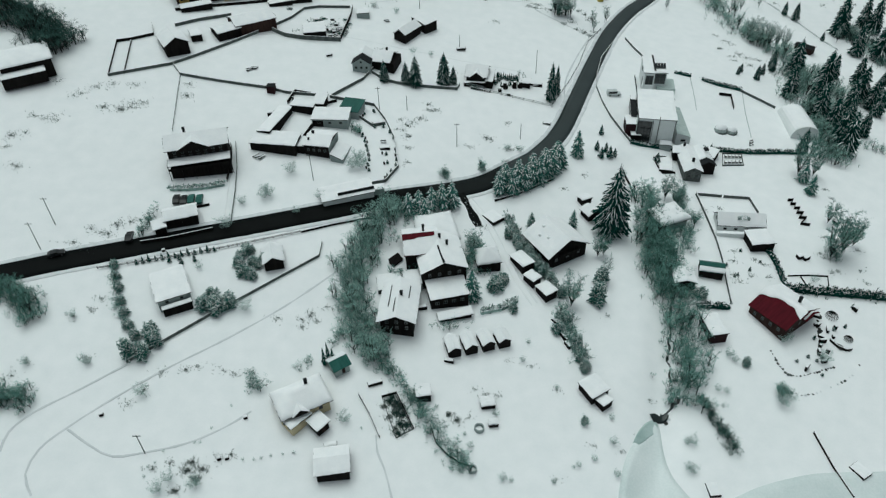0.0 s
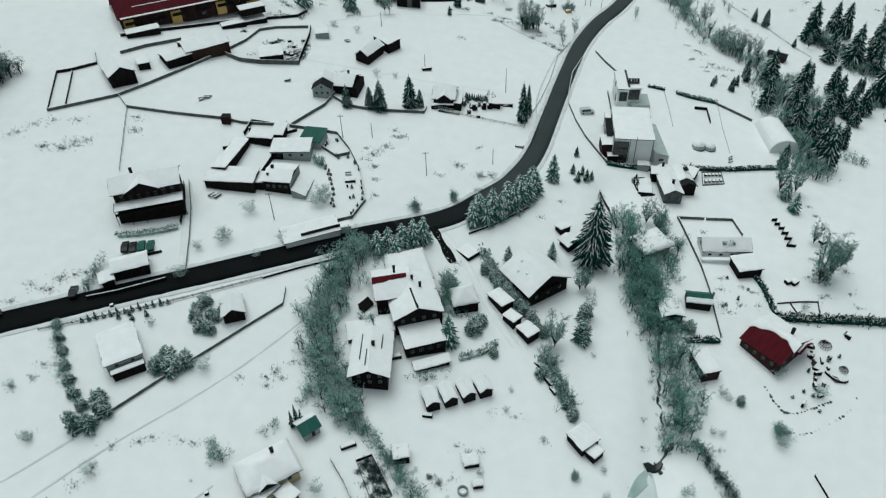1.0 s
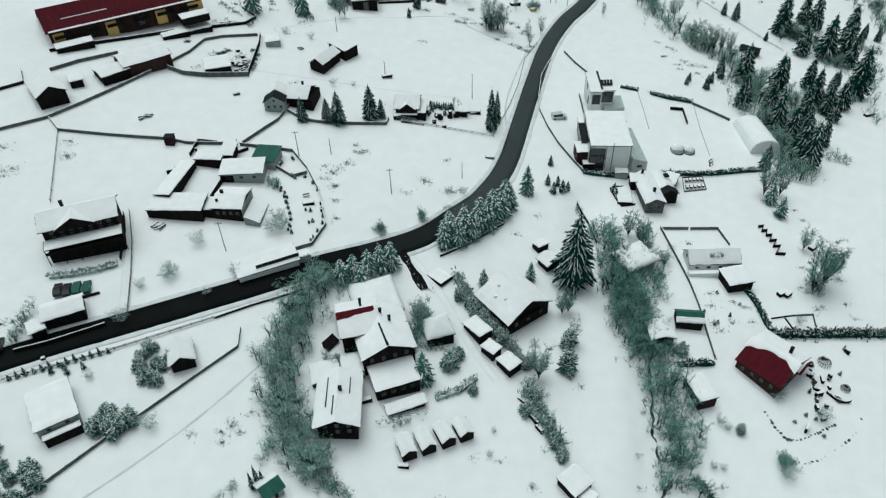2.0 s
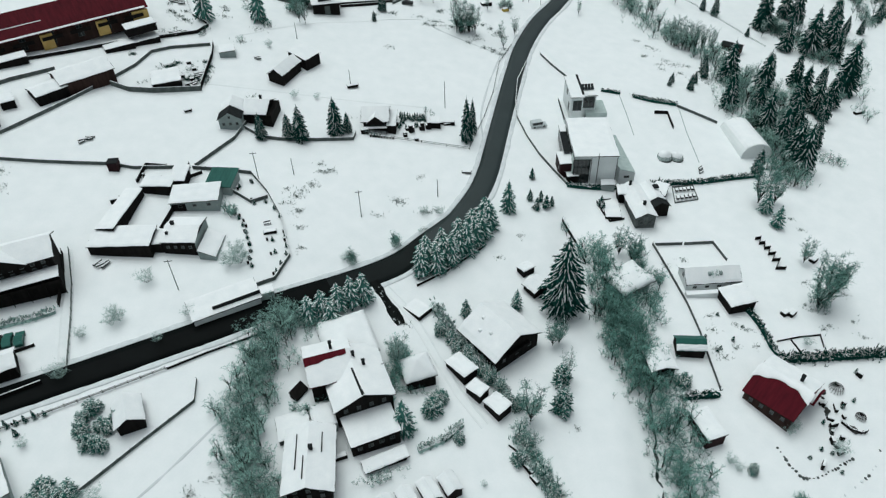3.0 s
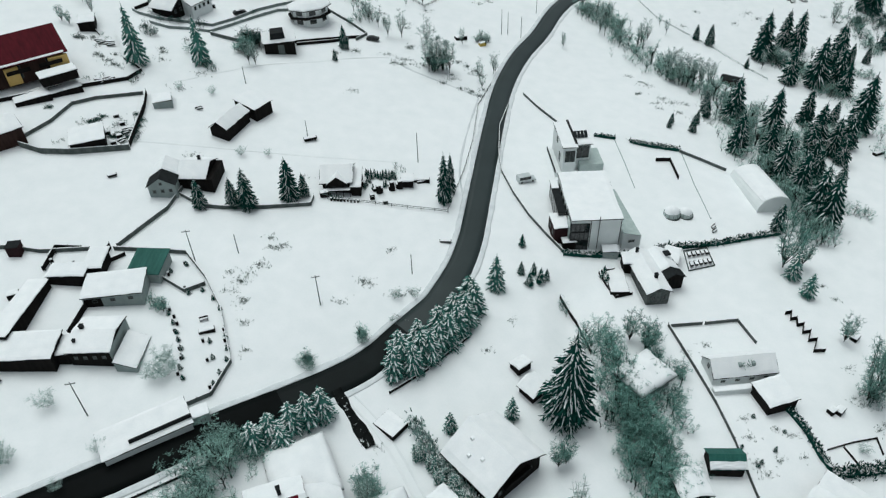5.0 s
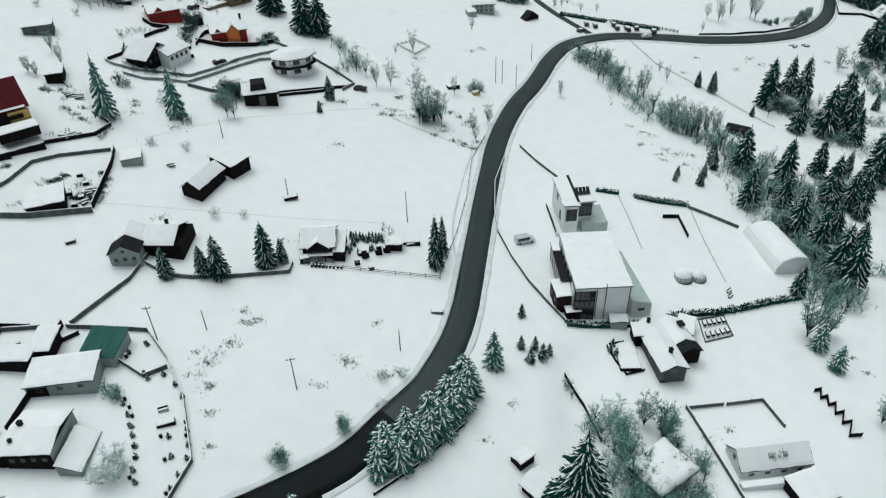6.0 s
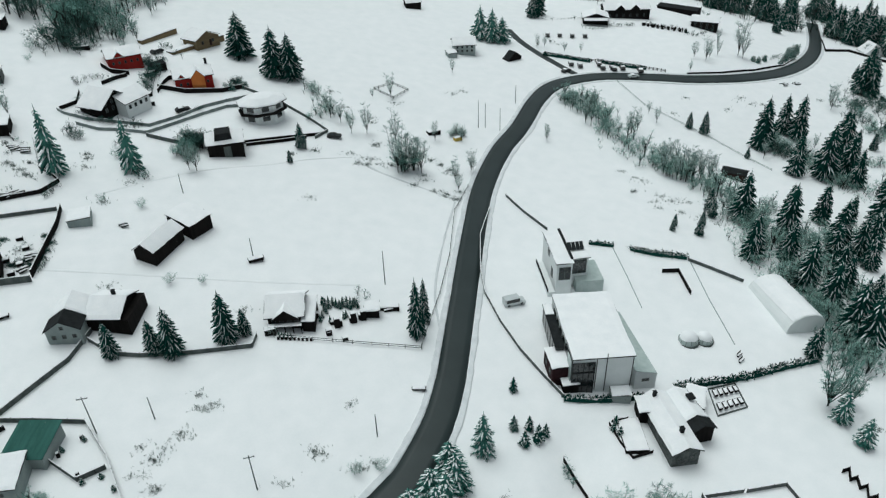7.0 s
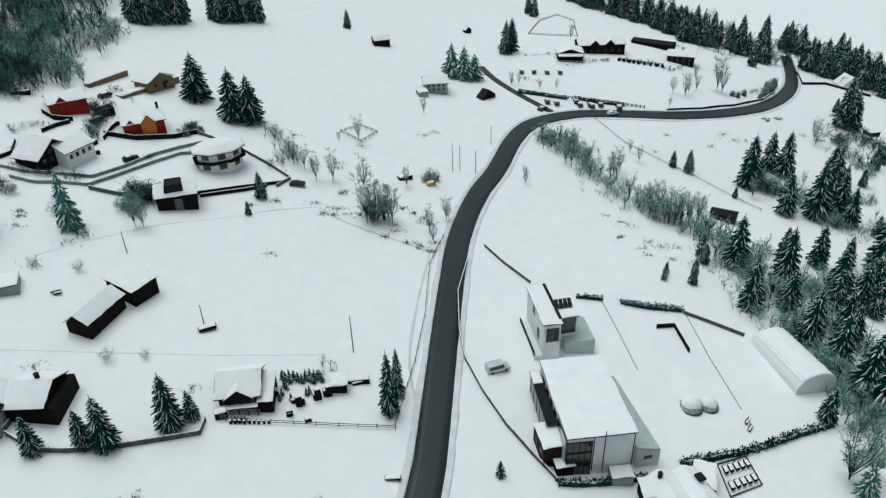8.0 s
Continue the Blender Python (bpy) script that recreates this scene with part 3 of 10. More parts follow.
def bough(g, s, rng, z, ang, length, rise, droop, broad, snowy, load):
    """One drooping fir bough like a long finger, ragged at its sides; snow lies along its back."""
    c, q = math.cos(ang), math.sin(ang)
    spine, n = [], 5
    for k in range(n + 1):
        t = k / n
        w = broad * length * (0.45, 0.85, 1.0, 0.92, 0.62, 0.06)[k] * rng.uniform(0.8, 1.25)
        spine.append((length * t, z + length * (rise * t - droop * t * t), w))
    pts = []
    for r, zz, w in spine:
        for side in (-1, 0, 1):
            rr = r - (0.12 * length if side else 0)
            pts.append((rr * c - side * w * q, rr * q + side * w * c, zz - (0.55 * w if side else 0)))
    g.add(pts, [(3 * k + j, 3 * k + 3 + j, 3 * k + 4 + j, 3 * k + 1 + j) for k in range(n) for j in (0, 1)])
    for k in range(1, n):
        r, zz, w = spine[k]
        for side in (-1, 1):
            ln = length * rng.uniform(0.14, 0.26)
            base = [(r - 0.05 * length, side * w * 0.4), (r + 0.09 * length, side * w * 0.4), (r + ln * 0.9, side * (w * 0.7 + ln * 0.55))]
            g.add([(x * c - y * q, x * q + y * c, zz - 0.3 * abs(y) - (0.25 * ln if i == 2 else 0)) for i, (x, y) in enumerate(base)], [(0, 1, 2)])
    if snowy > rng.random():
        a, b = rng.choice(((1, 5), (1, 4), (0, 4), (1, 5), (2, 5)))
        p = []
        for k in range(a, b + 1):
            r, zz, w = spine[k]
            ww = w * load * rng.uniform(0.7, 1.25) * (0.5 if k in (a, b) else 1.0) + 0.01
            up = 0.10 * ww + 0.04
            for side in (-1, 0, 1):
                p.append((r * c - side * ww * q, r * q + side * ww * c, zz + (up if side == 0 else up - 0.55 * ww + 0.05)))
        s.add(p, [(3 * k + j, 3 * k + 3 + j, 3 * k + 4 + j, 3 * k + 1 + j) for k in range(b - a) for j in (0, 1)])


def fir_meshes(seed, H, R, whorls, snowy, load, per=8, taper=0.82, broad=0.13, bare=0.05, needles=None):
    """Trunk, crown and snow of a fir: whorls of finger-like boughs round a dark ragged heart."""
    rng = random.Random(seed)
    g, s = Geo(), Geo()
    rings, sides = 8, 9
    heart = []
    for i in range(rings + 1):
        k = i / rings
        for j in range(sides):
            r = 0.56 * R * (1 - k) ** taper * rng.uniform(0.75, 1.2) + 0.04
            heart.append((r * math.cos(6.283 * j / sides), r * math.sin(6.283 * j / sides), H * (bare + 0.01 + (0.93 - bare) * k) + rng.uniform(-0.02, 0.02) * H))
    g.add(heart, [(i * sides + j, i * sides + (j + 1) % sides, (i + 1) * sides + (j + 1) % sides, (i + 1) * sides + j) for i in range(rings) for j in range(sides)])
    for w in range(whorls):
        k = (w + rng.uniform(0, 0.5)) / whorls
        z = H * (bare + (0.97 - bare) * k)
        r = R * (1 - k) ** taper * (0.76 + 0.24 * min(1, k / 0.2)) * rng.uniform(0.88, 1.12) + 0.03 * R
        n = max(4, round(per * (0.35 + 0.65 * r / R)))
        off = rng.uniform(0, 6.28)
        for i in range(n):
            ang = off + 6.283 * (i + rng.uniform(-0.32, 0.32)) / n
            bough(g, s, rng, z + rng.uniform(-0.4, 0.4) * H / whorls, ang, r * rng.uniform(0.72, 1.2), rng.uniform(0.05, 0.25), rng.uniform(0.42, 0.72), broad * rng.uniform(0.8, 1.25) * (1 + 0.6 * k), snowy, load)
    g.rod((0, 0, H * 0.90), (0, 0, H * 1.02), 0.012 * H, 0.002 * H)
    t = Geo().drum(0, 0, -0.8, H * 0.93, R * 0.07, 0.03, 8)
    return t.mesh("trunk", BARK), g.mesh("crown", needles or NEEDLES), s.mesh("snow", BOUGH_SNOW)


def bush_meshes(seed, H, R):
    """A spreading conifer: many upright snow-laden tufts that lean out of one base."""
    rng = random.Random(seed)
    g, s, t = Geo(), Geo(), Geo()
    for i in range(13):
        a, d = 2.4 * i + rng.uniform(-0.4, 0.4), 0.72 * R * math.sqrt(i / 12)
        x, y = d * math.cos(a), d * math.sin(a)
        top, wide = H * (1.0 - 0.45 * (d / R) ** 2) * rng.uniform(0.85, 1.12), 0.40 * R * rng.uniform(0.85, 1.2)
        cg, cs = Geo(), Geo()
        for w in range(6):
            k = w / 6
            r = wide * (1 - k) ** 0.6 + 0.05
            for j in range(7):
                bough(cg, cs, rng, top * (0.08 + 0.84 * k) + rng.uniform(-0.06, 0.06) * H, 6.283 * (j + rng.uniform(-0.35, 0.35)) / 7 + w, r * rng.uniform(0.75, 1.2), rng.uniform(0.2, 0.6), rng.uniform(0.3, 0.6), 0.17, 0.66, 0.5)
        for src, dst in ((cg, g), (cs, s)):
            dst.add([(px + x * (0.7 + 0.3 * pz / H), py + y * (0.7 + 0.3 * pz / H), pz) for px, py, pz in src.v], src.f)
        t.rod((0, 0, -0.4), (x, y, top * 0.8), 0.10, 0.02, 4)
    return t.mesh("trunk", BARK), g.mesh("crown", HOAR_NEEDLES), s.mesh("snow", BOUGH_SNOW)


FIRS = {}


def fir(x, y, h, r=None, kind="tall", label="", group="", yaw=None):
    """A snow-laden fir: its own height and girth on one of a few shapes."""
    if not FIRS:
        for n in range(4):
            FIRS["tall", n] = (12.0, 2.8, fir_meshes(11 + n, 12.0, 2.8, 24, 0.66, 0.36, 14, 0.54, 0.095))
            FIRS["white", n] = (8.0, 2.3, fir_meshes(71 + n, 8.0, 2.3, 16, 0.85, 0.56, 11, 0.62, 0.105, 0.03, HOAR_NEEDLES))
            FIRS["bushy", n] = (4.0, 2.4, bush_meshes(91 + n, 4.0, 2.4))
        for n in range(2):
            FIRS["grand", n] = (16.0, 4.7, fir_meshes(31 + n, 16.0, 4.7, 22, 0.95, 0.50, 18, 0.66, 0.055))
            FIRS["young", n] = (4.0, 1.3, fir_meshes(51 + n, 4.0, 1.3, 10, 0.85, 0.55, 9, 0.7, 0.13))
    rng = random.Random(int(x * 31 + y * 17))
    H, R, (t, c, s) = FIRS[kind, rng.randrange(2 if kind in ("grand", "young") else 4)]
    name = "thuja" if "thuja" in label else {"young": "young_fir", "bushy": "conifer_bush"}.get(kind, "fir_tree")
    ob = thing(name, x, y, rng.uniform(0, 360) if yaw is None else yaw, label or "dark green fir tree with snow on its boughs", "tree", group)
    k = (r or R * h / H) / R
    ob.scale = (k, k, h / H)
    part("trunk", t, BARK, ob)
    tagged(part("crown", c, NEEDLES, ob), kind="stuff")
    tagged(part("snow", s, BOUGH_SNOW, ob), kind="stuff")
    return ob


def twig_tree(seed, H, spread, limbs, branches, twigs, wide=0.035, trunk=0.10, low=0.25, fine=True):
    """A leafless tree or shrub: trunk, limbs, and a haze of fine twigs."""
    rng = random.Random(seed)
    g, t = Geo(), Geo()
    trunk_top = Vector((0, 0, H * (low + 0.15)))
    if trunk:
        t.rod((0, 0, -0.5), trunk_top, trunk, trunk * 0.7, 6 if fine else 3, fine)
    for i in range(limbs):
        a = 6.283 * (i + rng.uniform(-0.4, 0.4)) / limbs
        start = Vector((0, 0, H * low * rng.uniform(0.4, 1.4) if trunk else 0))
        end = Vector((math.cos(a) * spread * rng.uniform(0.3, 0.8), math.sin(a) * spread * rng.uniform(0.3, 0.8), H * rng.uniform(0.6, 0.95)))
        mid = start.lerp(end, 0.5) + Vector((math.cos(a), math.sin(a), -0.3)) * spread * 0.12
        t.rod(start, mid, trunk * 0.5 + H * 0.0022, trunk * 0.3 + H * 0.0016, 3, False).rod(mid, end, trunk * 0.3 + H * 0.0016, H * 0.0012, 3, False)
        for j in range(branches):
            k = rng.uniform(0.25, 1.0)
            p = start.lerp(mid, k * 2) if k < 0.5 else mid.lerp(end, k * 2 - 1)
            b = rng.uniform(0, 6.283)
            q = p + Vector((math.cos(b), math.sin(b), rng.uniform(0.2, 1.1))) * spread * rng.uniform(0.2, 0.45)
            q.z = min(q.z, H * 1.05)
            if fine:
                t.rod(p, q, H * 0.0022, H * 0.001, 3, False)
            for _ in range(twigs):
                o = p.lerp(q, rng.uniform(0.2, 1.0))
                v = Vector((rng.gauss(0, 1), rng.gauss(0, 1), rng.gauss(0.5, 0.8))).normalized() * spread * rng.uniform(0.12, 0.34)
                side = v.cross((rng.gauss(0, 1), rng.gauss(0, 1), rng.gauss(0, 1))).normalized() * wide
                g.add([o - side, o + side, o + v + side * 0.4], [(0, 1, 2)])
    return t, g


BARE = {}


def bare_tree(x, y, h, kind="tree", label="", group="", spread=1.0):
    if not BARE:
        for n in range(3):
            t, g = twig_tree(101 + n, 8.0, 2.4, 11, 12, 22, 0.018, 0.10, 0.07)
            BARE["tree", n] = (8.0, t.mesh("trunk", BARK), g.mesh("crown", TWIGS))
            t, g = twig_tree(121 + n, 8.0, 2.0, 9, 11, 17, 0.015, 0.07, 0.16)
            BARE["frosted", n] = (8.0, t.mesh("trunk", BARK), g.mesh("crown", HOAR_TWIGS))
            t, g = twig_tree(141 + n, 1.5, 1.15, 12, 6, 16, 0.007, 0.002, 0.02)
            BARE["shrub", n] = (2.0, t.mesh("trunk", BARK), g.mesh("crown", HOAR_TWIGS))
    rng = random.Random(int(x * 29 + y * 13))
    H, t, g = BARE[kind, rng.randrange(3)]
    name = "shrub" if kind == "shrub" else "bare_tree"
    ob = thing(name, x, y, rng.uniform(0, 360), label or ("leafless grey shrub dusted with frost in the snow" if kind == "shrub" else "leafless tree with frosted twigs standing in snow"), "shrub" if kind == "shrub" else "tree", group)
    ob.scale = (h / H * spread, h / H * spread, h / H)
    part("trunk", t, BARK, ob)
    tagged(part("crown", g, TWIGS, ob), kind="stuff")
    return ob


def thicket(name, points, width, count, h, label, seed=1, mat=None, kind="brush", lean=0.0):
    """A strip of tangled brush along a line, too dense to count."""
    rng = random.Random(seed)
    bases = []
    for n in range(5):
        t, g = twig_tree(seed * 10 + n, 1.0, 0.44 + 0.05 * n, 4, 5, 8 if h > 6 or mat != DARK_TWIGS else 6, min(0.011, 0.062 / h) if mat == DARK_TWIGS else 0.0082, 0.018, 0.2, False)
        bases.append((np.array(g.v), np.array(g.f), np.array(t.v), t.f))
    line = smooth_line(points, 1.0)
    gv, gf, k = [], [], 0
    for n in range(2):
        t, g = twig_tree(seed * 10 + 7 + n, 1.0, 0.26, 4, 6, 8, 0.0055, 0.026, 0.35, False)
        bases.append((np.array(g.v), np.array(g.f), np.array(t.v), t.f))
    st = Geo()
    for _ in range(count):
        i = rng.randrange(len(line) - 1)
        p = line[i].lerp(line[i + 1], rng.random())
        d = (line[i + 1] - line[i]).normalized()
        w = width(i / len(line)) if callable(width) else width
        off = max(-0.8, min(0.8, rng.gauss(0, 0.34))) * w * (0.75 + 0.6 * noise.noise((p.x * 0.12, p.y * 0.12, seed)))
        x, y = p.x + d.y * off, p.y - d.x * off
        s = h * rng.uniform(0.35, 1.25) * max(0.3, 1 - 0.7 * abs(off) / w)
        tall = rng.random() < 0.16
        v, f, tv, tf = bases[5 + rng.randrange(2) if tall else rng.randrange(5)]
        s *= 1.6 if tall else 1.0
        a = rng.uniform(0, 6.283)
        c, q = math.cos(a), math.sin(a)
        m = np.array([[c, -q, 0], [q, c, 0], [0, 0, 1]]) * s * np.array([[rng.uniform(0.9, 1.5)], [rng.uniform(0.9, 1.5)], [1.0]])
        gv.append(v @ m.T + (x, y, ground(x, y)))
        gf.append(f + k)
        k += len(v)
        st.add((tv @ m.T + (x, y, ground(x, y))).tolist(), tf)
    me = bpy.data.meshes.new(name)
    me.from_pydata(np.concatenate(gv).tolist(), [], np.concatenate(gf).tolist())
    me.materials.append(mat or TWIGS)
    ob = tagged(new(name, me), label, "brush", "", "stuff")
    tagged(part("stems", st, BARK, ob), kind="stuff")
    return ob


def tufts(name, places, spread, count, h, label, mat=None, seed=3):
    """Dry stalks that poke through the snow, too many to count."""
    rng = random.Random(seed)
    g = Geo()
    for x, y in places:
        for _ in range(count * 2):
            a, r = rng.uniform(0, 6.283), spread * abs(rng.gauss(0, 0.42))
            px, py = x + r * math.cos(a) * 1.5, y + r * math.sin(a)
            blades(g, rng, px, py, ground(px, py) - 0.05, 4, 0.2, h * rng.uniform(0.6, 1.3), 0.045, 0.7)
    return solo(name, g, mat or DRY_GRASS, label, "grass", "stuff")


def pole(x, y, h=8.0, yaw=0.0, arms=1, label="", lamp=False, lean=0.0):
    ob = thing("utility_pole", x, y, yaw, label or "tall grey timber utility pole standing in snow", "pole", "poles in the fields")
    part("shaft", Geo().drum(0, 0, -0.6, h, 0.13, 0.08, 8), GREY_WOOD, ob)
    for i in range(arms):
        arm = part("crossarm", Geo().box(-0.9, 0.9, -0.06, 0.06, h - 0.5 - 0.6 * i, h - 0.38 - 0.6 * i), GREY_WOOD, ob)
        for a in (-0.75, 0.0, 0.75):
            part("insulator", Geo().drum(a, 0, h - 0.37 - 0.6 * i, h - 0.17 - 0.6 * i, 0.06, 0.04, 6), CONCRETE, arm)
    return ob


def car(name, x, y, yaw, paint, label, van=False, snowy=True, lift=0.0, h=None):
    """A parked vehicle: body, windows, wheels, snow on the roof."""
    L, W, H = (5.2, 1.95, 2.1) if van else (4.3, 1.75, 1.45)
    ob = thing(name, x, y, yaw, label, "van" if van else "car", lift=lift)
    side = [(-L / 2, 0.35), (L / 2, 0.35), (L / 2, 0.75), (L / 2 - 0.15, 0.95), (L / 2 - (0.9 if van else 1.2), 1.05), (L / 2 - (1.6 if van else 1.9), H), (-L / 2 + (0.12 if van else 0.9), H), (-L / 2, H - 0.25 if van else 1.0)]
    part("body", Geo().prism(side, -W / 2, W / 2), paint, ob)
    for s in (-1, 1):
        y0 = s * W / 2
        a, b = (-L / 2 + 0.4, L / 2 - 1.55) if van else (-L / 2 + 1.0, L / 2 - 1.85)
        part("side_window", Geo().box(a, b, min(y0, y0 + s * 0.02), max(y0, y0 + s * 0.02), 1.08, H - 0.12), GLASSY, ob)
        for q in (-L * 0.31, L * 0.31):
            w = part("wheel", Geo().drum(0, 0, -0.1, 0.1, 0.33, 0.33, 14), RUBBER, ob)
            w.matrix_local = pose(q, s * (W / 2 - 0.06), 0.33, 90, 0, 0)
            part("rim", Geo().drum(0, 0, -0.115, 0.115, 0.18, 0.18, 10), METAL, w)
    for a in (-0.6, 0.6):
        part("headlight", Geo().box(L / 2 - 0.02, L / 2 + 0.03, a - 0.18, a + 0.18, 0.62, 0.78), FRAME_PAINT, ob)
    if snowy:
        a, b = -L / 2 + (0.15 if van else 0.95), L / 2 - (1.65 if van else 1.95)
        part("snow", Geo().slab(lambda u, v: (a + (b - a) * u, (v - 0.5) * (W - 0.15), H), 5, 5, 0.0, puffy(x, 0.16)), ROOF_SNOW, ob)
    return ob


def beside(points, off):
    """A line that runs off metres to the right of another."""
    line = smooth_line(points, 6.0)
    out = []
    for i, p in enumerate(line):
        d = (line[min(i + 1, len(line) - 1)] - line[max(i - 1, 0)]).normalized()
        out.append((p.x + d.y * off, p.y - d.x * off))
    return out


def cross_gable(house_ob, x, w, y0, y1, h, rise, wall=None):
    """A gable that stands out of a roof's front slope."""
    part("gable_wall", Geo().prism([(x - w / 2, h - 0.6), (x + w / 2, h - 0.6), (x + w / 2, h), (x, h + rise), (x - w / 2, h)], y0, y1), wall or DARK_WOOD, house_ob)
    o = 0.3

    def fn(u, v):
        k = 2 * u - 1
        return x + k * (w / 2 + o), y0 - 0.25 + (y1 - y0 + 0.25) * v, h + rise + 0.03 - (rise + o * rise / (w / 2)) * abs(k)
    r = part("gable_roof", Geo().slab(fn, 2, 2, 0.0, lambda u, v: 0.1), DARK_ROOF, house_ob)
    part("snow", Geo().slab(lambda u, v: (lambda p: (p[0], p[1], p[2] + 0.08))(fn(u, 0.03 + 0.97 * v)), 8, 6, 0.0, puffy(x, 0.18)), ROOF_SNOW, r)


def cross_side(house_ob, L, y, w, h, rise):
    """A small gable on the +x side of a roof."""
    g = part("side_gable", Geo().prism([(-w / 2, h - 0.4), (w / 2, h - 0.4), (w / 2, h), (0, h + rise), (-w / 2, h)], -L / 2 - 0.9, 0), DARK_WOOD, house_ob)
    g.matrix_local = pose(0, y, 0, 0, 0, 90)

    def fn(u, v):
        k = 2 * u - 1
        return k * (w / 2 + 0.3), -L / 2 - 1.2 + (L / 4 + 1.2) * v, h + rise + 0.04 - (rise * 1.1) * abs(k)
    r = part("side_roof", Geo().slab(fn, 2, 2, 0.0, lambda u, v: 0.1), DARK_ROOF, house_ob)
    r.matrix_local = pose(0, y, 0, 0, 0, 90)
    part("snow", Geo().slab(lambda u, v: (lambda p: (p[0], p[1], p[2] + 0.08))(fn(u, 0.03 + 0.97 * v)), 10, 6, 0.0, puffy(y, 0.3)), ROOF_SNOW, r)


def roof_line(house_ob, a, b, r=0.14):
    """A dark seam where snow has broken on a roof."""
    part("roof_seam", Geo().rod(a, b, r, r * 0.7, 6), DARK_ROOF, house_ob)


def snow_flap(house_ob, L, W):
    """A second low ridge on the red roof, striped with snow."""
    wing = part("wing_roof", Geo().slab(lambda u, v: (L / 2 - 1.0 + 2.6 * u, (v - 0.5) * 6.0 + 2.6, 3.2 + 1.4 * (1 - abs(2 * v - 1))), 2, 2, 0, lambda u, v: 0.15), RED_ROOF, house_ob)
    for k in (0.2, 0.6):
        part("snow", Geo().slab(lambda u, v: (L / 2 - 1.0 + 2.6 * (k + 0.2 * u), (v - 0.5) * 5.6 + 2.6, 3.4 + 1.4 * (1 - abs(1.9 * v - 0.95))), 3, 8, 0, puffy(k, 0.14)), ROOF_SNOW, wing)


def hotel_front(ob, L, W):
    """Bays, glazing and trim on the white block."""
    part("glass_bay", Geo().box(-L / 2 - 0.25, -L / 2 + L * 0.36, -W / 2 - 0.3, -W / 2 - 0.02, -1.0, 7.6), GLASSY, ob, "dark glazed stair bay")
    for i in range(5):
        part("mullion", Geo().box(-L / 2 + L * 0.09 * i - 0.2, -L / 2 + L * 0.09 * i - 0.08, -W / 2 - 0.36, -W / 2 - 0.31, -1.0, 7.6), DARK_ROOF, ob)
    for z in (2.2, 5.0):
        part("transom", Geo().box(-L / 2 - 0.25, -L / 2 + L * 0.36, -W / 2 - 0.42, -W / 2 - 0.37, z, z + 0.25), DARK_ROOF, ob)
    part("downpipe", Geo().rod((L * 0.05, -W / 2 - 0.12, -0.5), (L * 0.05, -W / 2 - 0.12, 9.6), 0.09, 0.09, 8), BLACK_PAINT, ob)
    part("corner_trim", Geo().box(L / 2 - 0.25, L / 2 - 0.08, -W / 2 - 0.08, -W / 2 - 0.01, 0, 8.2), BLACK_PAINT, ob)
    part("corner_trim", Geo().box(-L * 0.12, -L * 0.12 + 0.17, -W / 2 - 0.08, -W / 2 - 0.01, 0, 8.2), BLACK_PAINT, ob)
    for i in range(4):
        window_part(ob, -L / 2, -W / 2 + W * (0.42 + 0.14 * i), 6.2, 1.9, 1.5, "left")
    part("side_glazing", Geo().box(-L / 2 - 0.3, -L / 2 - 0.02, -W / 2 + 0.5, -W / 2 + W * 0.30, -1.0, 7.4), GLASSY, ob, "dark side glazing")
    # Dark box put in for the shade of the gap along this side.
    part("side_wing", Geo().box(-L / 2 - 2.2, -L / 2 - 0.35, -W * 0.20, W * 0.47, -1.5, 6.4), GLASSY, ob, "dark glazed box for the shade in the side gap")
    part("side_wing_roof", Geo().box(-L / 2 - 2.4, -L / 2 - 0.32, -W * 0.21, W * 0.48, 6.42, 6.6), DARK_ROOF, ob)
    for i in range(6):
        y0 = -W * 0.18 + i * W * 0.12
        part("mullion", Geo().box(-L / 2 - 2.26, -L / 2 - 2.21, y0, y0 + 0.12, -1.0, 6.3), METAL, ob)
    part("side_wing_snow", Geo().box(-L / 2 - 2.35, -L / 2 - 0.4, W * 0.30, W * 0.47, 6.605, 6.8, 0.06), ROOF_SNOW, ob)
    part("stair_screen", Geo().box(-L / 2 - 0.5, -L / 2 - 0.32, -W / 2 + 0.2, -W / 2 + 3.2, 2.0, 7.9), PALE_GLASS, ob, "pale glass stair screen")


def solar_row(ob, L):
    frame_ob = part("panel_rack", Geo().box(-L / 2 + 0.3, L / 2 - 0.3, 0.4, 1.0, 8.6, 9.0), METAL, ob)
    for i in range(4):
        w = (L - 0.8) / 4
        x0 = -L / 2 + 0.4 + i * w
        part("solar_panel", Geo().slab(lambda u, v: (x0 + 0.06 + (w - 0.12) * u, -0.3 + 1.6 * v, 8.75 + 1.3 * v), 1, 1, 0, lambda u, v: 0.06), GLASSY, frame_ob, "dark tilted panel")


